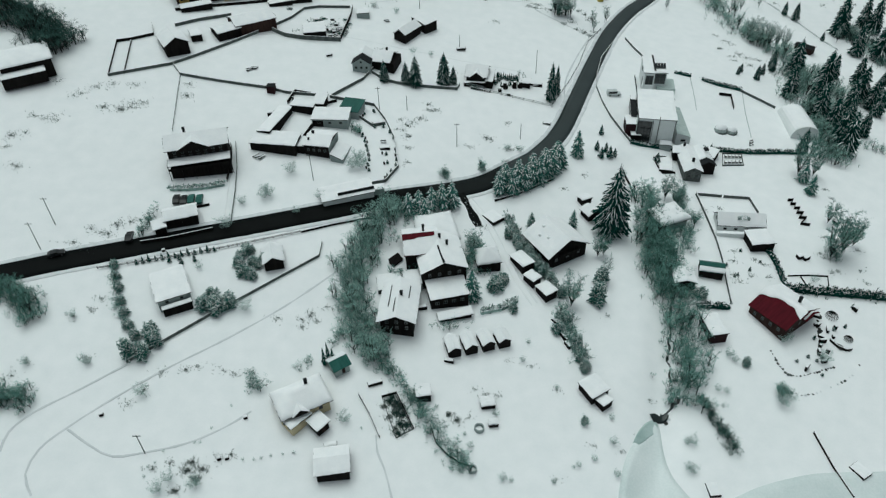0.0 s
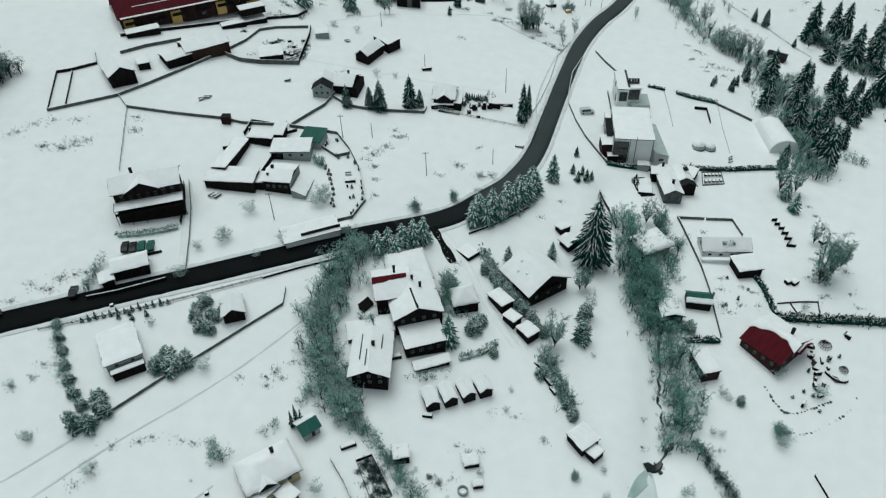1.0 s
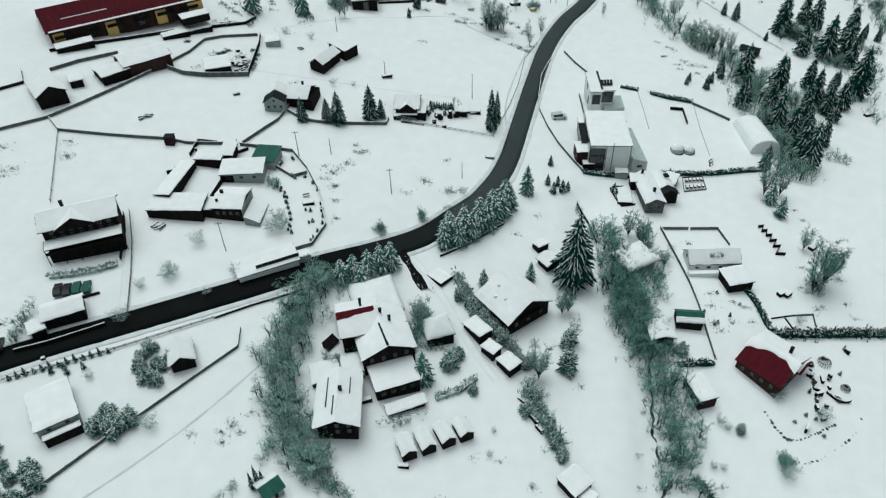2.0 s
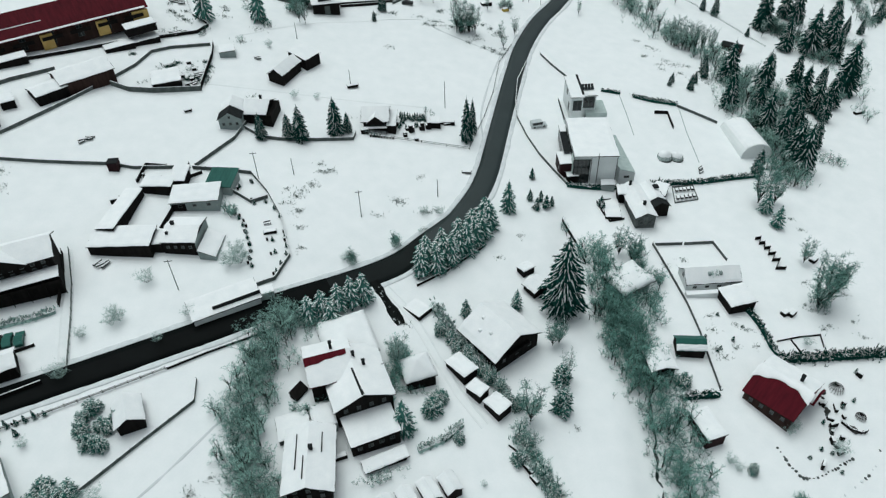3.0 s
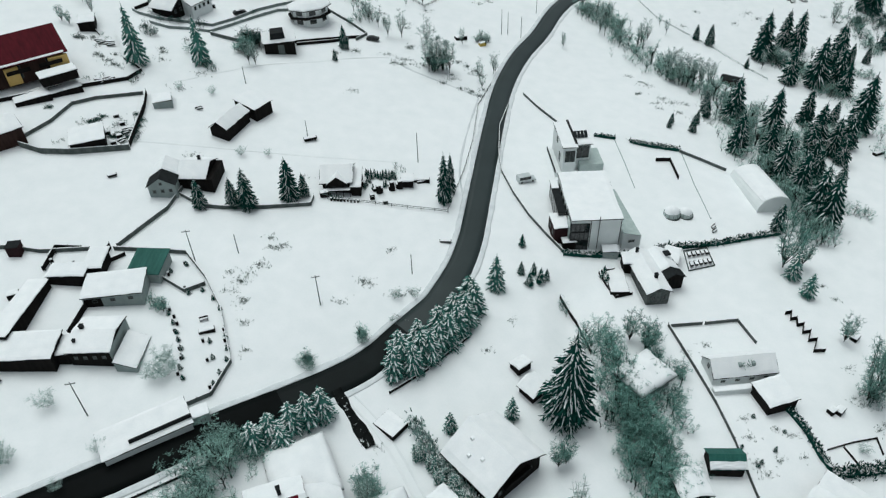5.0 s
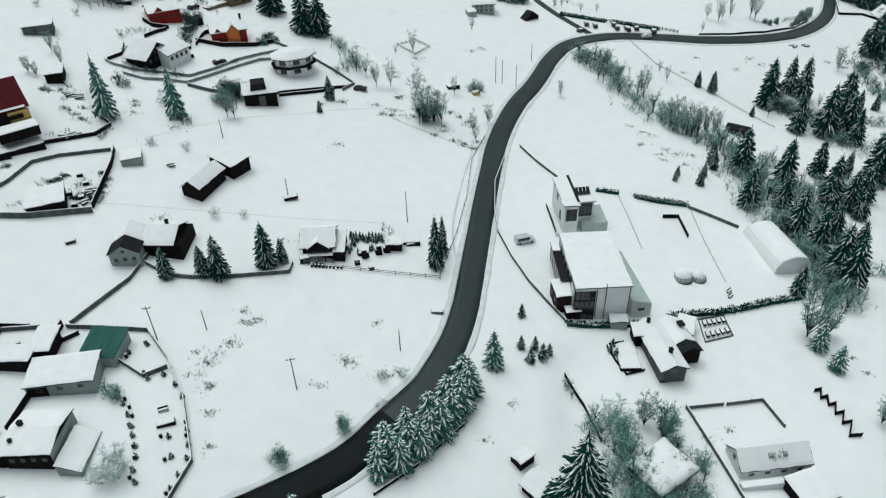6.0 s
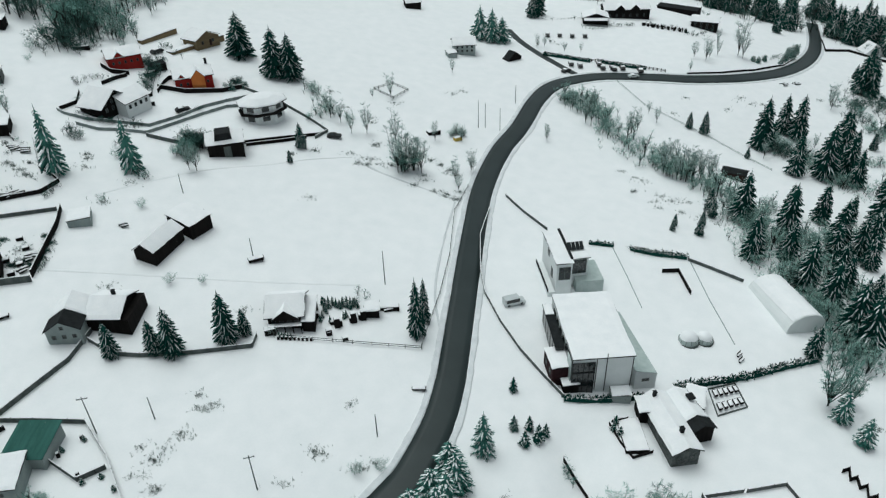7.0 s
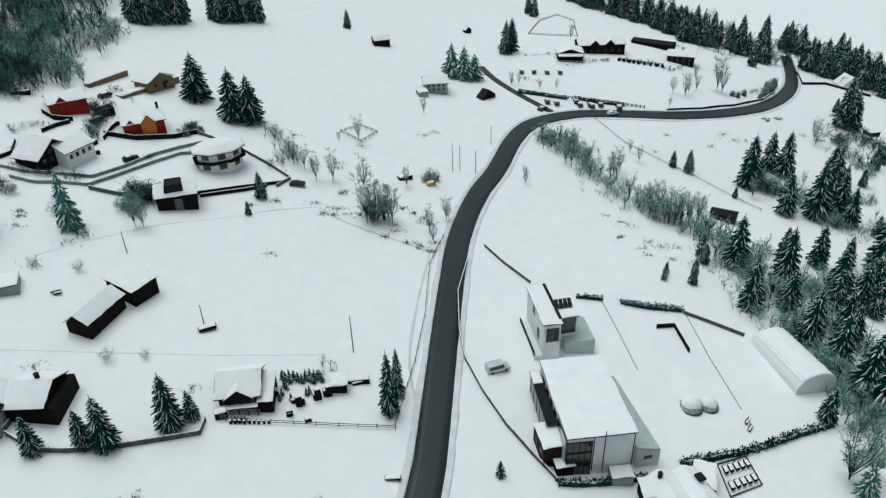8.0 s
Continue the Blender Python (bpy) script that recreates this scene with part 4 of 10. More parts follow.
def inn_front(ob, L, W):
    """Balconies and bays under the inn's red roof."""
    n = 6
    for i in range(n):
        x = -L / 2 + L * (i + 0.5) / n
        b = part("balcony", Geo().box(x - L / n * 0.36, x + L / n * 0.36, -W / 2 - 1.6, -W / 2 - 0.02, 2.0, 2.2), DARK_WOOD, ob)
        part("railing", Geo().box(x - L / n * 0.36, x + L / n * 0.36, -W / 2 - 1.6, -W / 2 - 1.5, 2.21, 3.1), DARK_WOOD, b)
        part("snow", Geo().box(x - L / n * 0.34, x + L / n * 0.34, -W / 2 - 1.48, -W / 2 - 0.1, 2.21, 2.4, 0.06), ROOF_SNOW, b)
        window_part(ob, x, -W / 2, 3.4, 1.8, 1.3, "front")
        window_part(ob, x, -W / 2, 0.9, 1.8, 1.6, "front")
        if i % 2 == 0:
            part("ochre_bay", Geo().box(x - L / n * 0.40, x + L / n * 0.02, -W / 2 - 0.9, -W / 2 - 0.03, -1.0, 3.6), OCHRE_WALL, ob, "ochre plastered bay")
    part("ochre_bay", Geo().box(L / 2 - 4.5, L / 2 + 0.5, -W / 2 - 1.2, -W / 2 - 0.03, -1.0, 3.7), OCHRE_WALL, ob, "ochre plastered bay")
    porch_on(ob, L / 2 - 9.0, L / 2 + 1.0, -W / 2 - 6.5, -W / 2 - 2.0, 0.8, DARK_WOOD, rise=0.4)
    porch_on(ob, -L / 2, -L / 2 + 12.0, -W / 2 - 6.0, -W / 2 - 2.0, 0.6, DARK_WOOD, rise=0.4)
    fn = roof_fn(L, W, 4.2, 5.5, "gable", "x", 1.0)
    for k, (u0, u1, v0, v1) in enumerate(((0.02, 0.98, 0.004, 0.035), (0.12, 0.40, 0.215, 0.228), (0.0, 1.0, 0.52, 1.0))):
        part("roof_snow", Geo().slab(lambda u, v: (lambda p: (p[0], p[1], p[2] + 0.14))(fn(u0 + (u1 - u0) * u, v0 + (v1 - v0) * v)), 12, 3, 0, puffy(k, 0.16)), ROOF_SNOW, ob)


def octagon_house(x, y, r):
    ob = thing("octagon_house", x, y, 10, "white eight-sided house with a gallery and snow roof", "house")

    def ring(rad, z):
        return [(rad * math.cos(math.pi * (2 * i + 1) / 8), rad * 0.8 * math.sin(math.pi * (2 * i + 1) / 8), z) for i in range(8)]

    def solid(*rings):
        p = [q for rg in rings for q in rg]
        f = [tuple(range(7, -1, -1)), tuple(range(len(p) - 8, len(p)))]
        f += [(8 * k + i, 8 * k + (i + 1) % 8, 8 * k + 8 + (i + 1) % 8, 8 * k + 8 + i) for k in range(len(rings) - 1) for i in range(8)]
        return Geo().add(p, f)
    part("wall", solid(ring(r * 0.9, -1.5), ring(r * 0.9, 5.2)), WHITE_WALL, ob)
    part("gallery", solid(ring(r * 1.05, 2.3), ring(r * 1.05, 2.9)), DARK_WOOD, ob, "dark timber gallery")
    roof = part("roof", solid(ring(r * 1.08, 5.2), ring(r * 1.1, 5.45), ring(r * 0.55, 6.7)), DARK_ROOF, ob)
    part("snow", solid(ring(r * 1.09, 5.46), ring(r * 1.06, 5.8), ring(r * 0.56, 7.05), ring(r * 0.15, 7.3)), ROOF_SNOW, roof)
    for i in range(8):
        a = math.pi * 2 * i / 8
        ca = math.cos(math.pi / 8) * 0.9 * r
        for z in (1.2, 4.1):
            w = new("window")
            w.parent = ob
            nx, ny = math.cos(a), math.sin(a)
            w.matrix_local = pose(nx * ca, ny * ca * 0.8, z, 0, 0, math.degrees(math.atan2(ny, nx * 0.8)) + 90)
            part("pane", Geo().box(-1.1, 1.1, -0.06, 0.02, -0.7, 0.7), GLASSY, w)
            part("sill", Geo().box(-1.2, 1.2, -0.04, 0.02, -0.82, -0.71), FRAME_PAINT, w)
            part("lintel", Geo().box(-1.2, 1.2, -0.04, 0.02, 0.71, 0.82), FRAME_PAINT, w)
    for sx in (-1.5, 1.8):
        c = part("roof_vent", Geo().box(sx - 0.3, sx + 0.3, -2.8, -2.3, 5.8, 6.9), BLACK_PAINT, ob)
    return ob


def tunnel(x, y, yaw, L, W):
    """A rounded storage tent."""
    ob = thing("storage_tent", x, y, yaw, "white rounded membrane storage tent", "tent")
    prof = [(L / 2 * math.cos(math.pi * i / 14), 4.4 * math.sin(math.pi * i / 14) ** 0.8) for i in range(15)]
    poly = [(-L / 2, -0.8), (L / 2, -0.8)] + prof
    part("cover", Geo().prism(poly, -W / 2, W / 2), MEMBRANE, ob)
    top = [(L / 2 * 1.02 * math.cos(math.pi * i / 14), 4.45 * math.sin(math.pi * i / 14) ** 0.8) for i in range(3, 12)]
    part("snow", Geo().slab(lambda u, v: (lambda p: (p[0], (v - 0.5) * (W - 0.3), p[1] + 0.02))(top[round(u * 8)]), 8, 6, 0, puffy(2.0, 0.2)), ROOF_SNOW, ob)
    for yk in (-W / 2, W / 2):
        hoop = Geo()
        for a, b in zip(prof, prof[1:]):
            hoop.rod((a[0] * 1.005, yk, a[1] + 0.02), (b[0] * 1.005, yk, b[1] + 0.02), 0.07, 0.07)
        part("hoop", hoop, MEMBRANE, ob)
    return ob


def stones(name, points, size, label, gap=0.9, seed=1):
    """A line of snow-capped boulders, each its own piece."""
    rng = random.Random(seed)
    x0, y0 = points[0]
    ob = thing(name, x0, y0, 0, label, "stones")
    z0 = ground(x0, y0)
    shapes = []
    for n in range(4):
        g = Geo()
        rings = [(0.0, 0.8), (0.35, 1.0), (0.75, 0.7), (1.0, 0.15)]
        p = [(r * math.cos(6.283 * i / 7) * rng.uniform(0.8, 1.2), r * math.sin(6.283 * i / 7) * rng.uniform(0.8, 1.2), z * rng.uniform(0.85, 1.1)) for z, r in rings for i in range(7)]
        f = [tuple(range(6, -1, -1)), tuple(range(21, 28))] + [(7 * k + i, 7 * k + (i + 1) % 7, 7 * k + 7 + (i + 1) % 7, 7 * k + 7 + i) for k in range(3) for i in range(7)]
        shapes.append(g.add(p, f).mesh("stone", rng.choice((SOIL, SOIL, STONE_WALL, DIRTY_SNOW))))
    line = smooth_line(points, gap)
    for p in line:
        if rng.random() < 0.8:
            s = part("stone", rng.choice(shapes), SOIL, ob)
            k = size * rng.uniform(0.5, 1.2)
            x, y = p.x + rng.uniform(-0.2, 0.2), p.y + rng.uniform(-0.2, 0.2)
            s.matrix_local = Matrix.Translation((x - x0, y - y0, ground(x, y) - z0 - 0.1)) @ pose(0, 0, 0, 0, 0, rng.uniform(0, 360)) @ Matrix.Diagonal((k, k * rng.uniform(0.6, 1.0), k * 0.7, 1))
    return ob


def ice_sheet(outline, label, mat=None, lift=0.0):
    """A frozen pool: a level-edged sheet laid into the snow."""
    line = smooth_line(list(outline) + [outline[0]], 2.0)[:-1]
    cx, cy = sum(p.x for p in line) / len(line), sum(p.y for p in line) / len(line)
    g, n = Geo(), len(line)
    for k in (1.0, 0.97, 0.75, 0.5, 0.25):
        for p in line:
            x, y = cx + (p.x - cx) * k, cy + (p.y - cy) * k
            g.v.append((x, y, ground(x, y) + (0.28 + lift if k < 1 else -0.3)))
    g.f = [(r * n + i, r * n + (i + 1) % n, r * n + n + (i + 1) % n, r * n + n + i) for r in range(4) for i in range(n)]
    g.f.append(tuple(range(4 * n, 5 * n)))
    return solo("pond", g, mat or ICE, label, "pond", "structure", smooth=True)


def well(x, y, r=1.2):
    ob = thing("round_well", x, y, 0, "round concrete well ring rimmed with snow", "well")
    g, s = Geo(), Geo()
    n = 18
    ring = [(math.cos(6.283 * i / n), math.sin(6.283 * i / n)) for i in range(n)]
    p = [(r * a, r * b, z) for z, r in ((-0.3, r), (0.8, r), (0.8, r * 0.75), (-0.2, r * 0.75)) for a, b in ring]
    g.add(p, [(k * n + i, k * n + (i + 1) % n, (k + 1) * n + (i + 1) % n, (k + 1) * n + i) for k in range(3) for i in range(n)])
    part("ring", g, GREY_WALL, ob)
    part("snow", Geo().drum(0, 0, -0.15, 0.1, r * 0.74, r * 0.7, 16), ROOF_SNOW, ob)
    return ob


def snowy_round(x, y, r, h):
    """A glazed garden dome on ribs, with a ragged cap of snow."""
    ob = thing("garden_dome", x, y, 15, "glazed round garden dome under a ragged snow cap", "garden dome", "two domes on the hotel lawn")
    part("deck", Geo().drum(0, 0, -0.5, 0.15, r * 1.1, r * 1.1, 14), GREY_WOOD, ob)
    n, rows = 12, 5

    def at_dome(i, k, grow=1.0):
        a, e = 6.283 * i / n, 1.5708 * k / rows
        return grow * r * math.cos(e) * math.cos(a), grow * r * math.cos(e) * math.sin(a), 0.16 + grow * h * 1.5 * math.sin(e)
    shell = Geo()
    shell.v = [at_dome(i, k) for k in range(rows + 1) for i in range(n)]
    shell.f = [(k * n + i, k * n + (i + 1) % n, k * n + n + (i + 1) % n, k * n + n + i) for k in range(rows) for i in range(n)]
    part("glazing", shell, PALE_GLASS, ob)
    for i in range(n):
        rib = Geo()
        for k in range(rows - 1):
            rib.rod(at_dome(i, k, 1.01), at_dome(i, k + 1, 1.01), 0.06, 0.06)
        part("rib", rib, METAL, ob)
    cap = Geo()
    cap.v = [at_dome(i, 1.6 + (rows - 1.6) * k / 4 + (0.7 * noise.noise((i * 1.3 + x, 0.0, y)) if k == 0 else 0.0), 1.02 + 0.05 * min(k, 1)) for k in range(5) for i in range(n)]
    cap.f = [(k * n + i, k * n + (i + 1) % n, k * n + n + (i + 1) % n, k * n + n + i) for k in range(4) for i in range(n)]
    part("snow", cap, ROOF_SNOW, ob, "ragged snow cap", smooth=True)
    return ob


def trough(x, y, yaw, L=3.0, W=1.2, h=0.9, name="feed_trough", label="dark feed trough heaped with snow"):
    ob = thing(name, x, y, yaw, label, "trough")
    part("body", Geo().prism([(-L / 2, 0.25), (L / 2, 0.25), (L / 2 + 0.15, h), (-L / 2 - 0.15, h)], -W / 2, W / 2), DARK_WOOD, ob)
    for a in (-1, 1):
        for b in (-1, 1):
            part("leg", Geo().box(a * L * 0.4 - 0.06, a * L * 0.4 + 0.06, b * W * 0.38 - 0.06, b * W * 0.38 + 0.06, -0.3, 0.26), DARK_WOOD, ob)
    part("snow", Geo().slab(lambda u, v: ((u - 0.5) * L, (v - 0.5) * W, h), 6, 4, 0, puffy(x, 0.25)), ROOF_SNOW, ob)
    return ob


def crate(x, y, yaw, L, W, h, name="crate", label="dark wooden crate with snow on top", mat=None, group=""):
    ob = thing(name, x, y, yaw, label, "crate", group)
    part("body", Geo().box(-L / 2, L / 2, -W / 2, W / 2, -0.4, h, 0.04), mat or DARK_WOOD, ob)
    part("snow", Geo().slab(lambda u, v: ((u - 0.5) * L * 0.96, (v - 0.5) * W * 0.96, h), 4, 4, 0, puffy(x + y, 0.22)), ROOF_SNOW, ob)
    return ob


def log_pile(x, y, yaw, n=5, L=2.4):
    rng = random.Random(int(x * 7))
    ob = thing("log_pile", x, y, yaw, "pile of dark logs powdered with snow", "logs")
    m = Geo().rod((-L / 2, 0, 0), (L / 2, 0, 0), 0.28, 0.24, 8).mesh("log", BARK)
    s = Geo().box(-L / 2 * 0.95, L / 2 * 0.95, -0.2, 0.2, 0.2, 0.36, 0.08).mesh("snow", ROOF_SNOW)
    for i in range(n):
        q = part("log", m, BARK, ob)
        q.matrix_local = pose(rng.uniform(-0.8, 0.8), (i - n / 2) * 0.65, 0.2 + 0.25 * (i % 2), 0, 0, rng.uniform(-25, 25))
        part("snow", s, ROOF_SNOW, q)
    return ob


def ragged_snow(house_ob, L, W):
    """Snow that still clings to the upper part of a bare slope, with a torn lower rim."""
    fn = roof_fn(L, W, 3.0, 3.0, "gable", "x", 0.9)

    def sheet(u, v):
        low = 0.43 - 0.60 * (u - 0.55) ** 2 + 0.035 * noise.noise((u * 6, 1.0, 4.0))
        p = fn(u, low + (0.5 - low) * v)
        return p[0], p[1], p[2] + 0.15
    part("torn_snow", Geo().slab(sheet, 24, 4, 0.0, puffy(5.0, 0.24)), ROOF_SNOW, house_ob)


def cold_frames(corners, cols=5):
    """Two rows of glazed lids on a dark timber bed."""
    a, b, c, d = (Vector((*p, 0)) for p in corners)
    mid = (a + b + c + d) / 4
    ob = thing("cold_frame_bed", mid.x, mid.y, 0, "dark timber bed with two rows of snowy lids", "cold frame")
    z0 = ground(mid.x, mid.y)
    for row in (0, 1):
        for i in range(cols):
            def fn(u, v):
                s, t = (i + 0.18 + 0.62 * u) / cols, row * 0.5 + 0.10 + 0.30 * v
                p = a.lerp(b, s).lerp(d.lerp(c, s), t)
                return p.x - mid.x, p.y - mid.y, ground(p.x, p.y) - z0 + 0.35 + 0.5 * v
            lid = part("lid", Geo().slab(fn, 1, 1, -0.35, lambda u, v: 0.05), DARK_WOOD, ob)
            part("snow", Geo().slab(lambda u, v: (lambda q: (q[0], q[1], q[2] + 0.06))(fn(0.05 + 0.9 * u, 0.1 + 0.8 * v)), 3, 3, 0, puffy(i, 0.12)), ROOF_SNOW, lid)
    return ob


def bench(x, y, yaw):
    ob = thing("bench", x, y, yaw, "dark garden bench under snow", "bench")
    part("seat", Geo().box(-0.9, 0.9, -0.25, 0.25, 0.42, 0.5), DARK_WOOD, ob)
    part("backrest", Geo().box(-0.9, 0.9, 0.25, 0.32, 0.5, 0.95), DARK_WOOD, ob)
    for s in (-0.75, 0.75):
        part("leg", Geo().box(s - 0.05, s + 0.05, -0.22, 0.22, -0.2, 0.42), DARK_WOOD, ob)
    part("snow", Geo().box(-0.85, 0.85, -0.22, 0.22, 0.505, 0.66, 0.05), ROOF_SNOW, ob)
    return ob


def culvert(x, y, yaw):
    ob = thing("culvert", x, y, yaw, "dark stone culvert mouth over the brook", "culvert")
    for s in (-1, 1):
        part("pier", Geo().box(s * 2.2 - 0.5, s * 2.2 + 0.5, -0.6, 0.6, -1.5, 1.2, 0.05), STONE_WALL, ob)
    part("lintel", Geo().box(-2.8, 2.8, -0.6, 0.6, 1.22, 1.7, 0.08), STONE_WALL, ob)
    part("mouth", Geo().box(-1.68, 1.68, -0.2, 0.5, -1.5, 1.2), SOIL, ob)
    part("snow", Geo().box(-2.7, 2.7, -0.5, 0.5, 1.705, 2.0, 0.12), ROOF_SNOW, ob)
    return ob


def wicker_dome(x, y, r=1.7):
    ob = thing("wicker_dome", x, y, 0, "dark woven willow dome in the garden", "garden dome")
    for i in range(8):
        a = 3.1416 * i / 8
        g = Geo()
        pts = [(r * math.cos(t) * math.cos(a), r * math.cos(t) * math.sin(a), r * 0.9 * math.sin(t)) for t in [3.1416 * k / 10 for k in range(11)]]
        for p, q in zip(pts, pts[1:]):
            g.rod(p, q, 0.06, 0.06)
        part("hoop", g, DARK_WOOD, ob)
    g = Geo()
    pts = [(r * 0.8 * math.cos(6.283 * k / 16), r * 0.8 * math.sin(6.283 * k / 16), r * 0.55) for k in range(17)]
    for p, q in zip(pts, pts[1:]):
        g.rod(p, q, 0.06, 0.06)
    part("band", g, DARK_WOOD, ob)
    return ob

# ---- roads and tracks ----
ROAD = [(-141.2, 127.7), (-129.7, 132.0), (-117.8, 136.6), (-105.4, 141.9), (-92.4, 146.9), (-78.7, 152.2), (-64.2, 157.2), (-49.0, 162.1), (-33.2, 167.1), (-22.1, 171.4), (-7.3, 176.7), (9.1, 184.0), (19.3, 192.0), (26.7, 198.1), (31.1, 203.4), (36.1, 210.6), (40.2, 218.7), (43.8, 227.5), (59.3, 267.5), (69.3, 291.6), (81.1, 312.1), (93.7, 328.4), (106.7, 347.7), (118.3, 360.4), (132.0, 367.2), (146.2, 369.5), (164.5, 366.7), (182.3, 362.6), (199.9, 361.8), (215.9, 365.0), (232.5, 372.4), (253.8, 387.2), (276.1, 408.5), (300.8, 438.7), (321.3, 466.6)]
ribbon("road", ROAD[:11], 6.4, ASPHALT, 0.170, "fresh black wet asphalt road cleared of snow", "road", crown=0.06)
ribbon("road", ROAD[9:14], 6.35, MID_ASPHALT, 0.150, "dark wet asphalt road at the junction", "road", crown=0.06)
ribbon("road", ROAD[12:], 6.2, GREY_ASPHALT, 0.165, "grey wet asphalt road cleared of snow", "road", crown=0.06)
ribbon("snow_bank", beside(ROAD, 3.75), 1.3, DIRTY_SNOW, 0.13, "strip of grey ploughed snow along the road", "snow", rough=0.3)
ribbon("snow_bank", beside(ROAD, -3.75), 1.3, DIRTY_SNOW, 0.13, "strip of grey ploughed snow along the road", "snow", rough=0.3)
ribbon("side_road", [(133.6, 368.1), (128.2, 380.5), (123.5, 392.9), (120.3, 406.3), (119.5, 419.8)], 3.4, GREY_ASPHALT, 0.13, "narrow asphalt side road climbing to the farm", "road")
ribbon("ditch", [(2.3, 180.8), (4.1, 176.5), (5.9, 172.2), (8.2, 166.5)], 2.4, DITCH_MUD, 0.19, "narrow dark drainage channel between snow banks", "ditch", straight=True, rough=0.32, step=0.8)
ribbon("lane", [(6.1, 178.2), (10.1, 172.3), (13.6, 164.3), (16.5, 155.3), (19.3, 147.5), (23.4, 139.4)], 0.5, PACKED_SNOW, 0.04, "faint wheel rut in the snowed-over lane", "lane", rough=0.3)
ribbon("lane", [(4.6, 177.2), (8.5, 171.5), (12.0, 163.7), (14.9, 154.7), (17.7, 146.9), (21.8, 138.6)], 0.5, PACKED_SNOW, 0.04, "faint wheel rut in the snowed-over lane", "lane", rough=0.3)
ribbon("track", [(-31.2, 145.7), (-44.8, 132.4), (-57.3, 122.1), (-69.1, 113.3), (-78.8, 105.2), (-87.5, 96.7), (-91.8, 91.3), (-92.7, 85.6), (-89.8, 81.1)], 0.5, TRACK_SNOW, 0.05, "faint wheel rut in the snow", "track", rough=0.3)
ribbon("track", [(-79.2, 113.4), (-88.1, 106.0), (-96.0, 99.8), (-99.7, 94.8), (-99.8, 90.2)], 0.5, TRACK_SNOW, 0.05, "faint wheel rut in the snow", "track", rough=0.3)
ribbon("track", [(-87.4, 96.2), (-81.2, 92.6), (-75.7, 90.5), (-68.8, 91.9), (-60.7, 94.3), (-52.7, 98.8), (-47.7, 102.9)], 0.5, TRACK_SNOW, 0.05, "faint trodden path curving through the snow", "track", rough=0.3)
ribbon("track", [(41.6, 228.4), (43.9, 246.1), (50.2, 264.1), (58.9, 284.3)], 0.6, TRACK_SNOW, 0.05, "faint trodden path beside the road", "track", rough=0.3)
ribbon("track", [(-63.9, 158.9), (-65.1, 168.6), (-66.4, 182.2), (-68.4, 192.8)], 2.4, PACKED_SNOW, 0.03, "snow-covered drive climbing to the chalet", "drive", rough=0.1)

# ---- lower left: villa and sheds ----
villa = house("villa", -36.0, 105.1, -62, 7.7, 11.1, 3.0, "hip", "y", 2.6, CREAM_WALL, label="cream villa under deep rounded snow", over=0.8, thick=0.5)
chimney_on(villa, -1.2, 2.0, 4.0, 6.9)
windows_on(villa, 7.7, 11.1, "front", 2, (1.6,))
windows_on(villa, 7.7, 11.1, "right", 3, (1.5,))
cross_side(villa, 7.7, -1.6, 3.6, 3.0, 1.5)
villa_porch = house("veranda", -36.8, 100.7, -43, 4.2, 5.6, 2.3, "shed", "-x", 0.4, CREAM_WALL, label="low cream veranda of the villa under snow", category="veranda", over=0.3)
windows_on(villa_porch, 4.2, 5.6, "front", 2, (1.3,), 0.9, 0.8)
villa_annex = house("annex", -31.5, 99.7, -44, 3.5, 3.1, 2.2, "shed", "y", 0.3, DARK_WOOD, label="small snow-roofed annex of the villa", category="annex")
door_on(villa_annex, 3.5, 3.1, "right", 0.0)
house("shed", -27.3, 90.3, 8, 7.1, 6.3, 2.6, "gable", "x", 1.2, DARK_WOOD, label="dark wooden shed with a thick snow roof", category="shed")
gshed = house("shed", -28.4, 115.5, 35, 3.9, 3.9, 2.2, "gable", "x", 1.4, GREY_WALL, GREEN_ROOF, bare=(0.0, 1.0, 0.52, 1.0), label="small green shed, snow on one roof slope", category="shed")
door_on(gshed, 3.9, 3.9, "front", 0.3, 0.8, 1.8)
hut_a = house("cabin", -73.6, 135.1, 26, 8.1, 10.3, 2.8, "shed", "y", 1.0, GREY_WALL, label="grey cabin with a snowed-in roof and deck", category="cabin", over=0.4)
porch_on(hut_a, -8.1 / 2 + 0.4, 8.1 / 2, -10.3 / 2 - 2.0, -10.3 / 2 - 0.5, 1.1, DARK_WOOD, rise=0.1)
windows_on(hut_a, 8.1, 10.3, "front", 2, (1.9,), 0.8, 0.7)
house("shed", -49.3, 147.5, 16, 5.1, 6.3, 2.0, "gable", "y", 1.9, DARK_WOOD, label="small black wooden shed with a snowy gable", category="shed")
garage = house("garage", -76.9, 160.1, 19, 8.6, 5.4, 2.7, "gable", "x", 1.3, DARK_WOOD, label="dark roadside garage with a snow roof", category="garage")
door_on(garage, 8.6, 5.4, "front", -1.0, 2.4, 2.2, DARK_WOOD)
door_on(garage, 8.6, 5.4, "front", 2.0, 2.0, 2.2, DARK_WOOD)
house("shed", -81.9, 155.6, 29, 2.9, 3.3, 2.0, "shed", "y", 0.4, DARK_WOOD, label="little dark lean-to buried in snow", category="shed")
chalet = house("chalet", -76.5, 184.3, 14, 17.3, 8.3, 7.6, "gable", "x", 2.6, DARK_WOOD, label="large dark wooden chalet with snowy balconies", category="chalet", over=0.8)
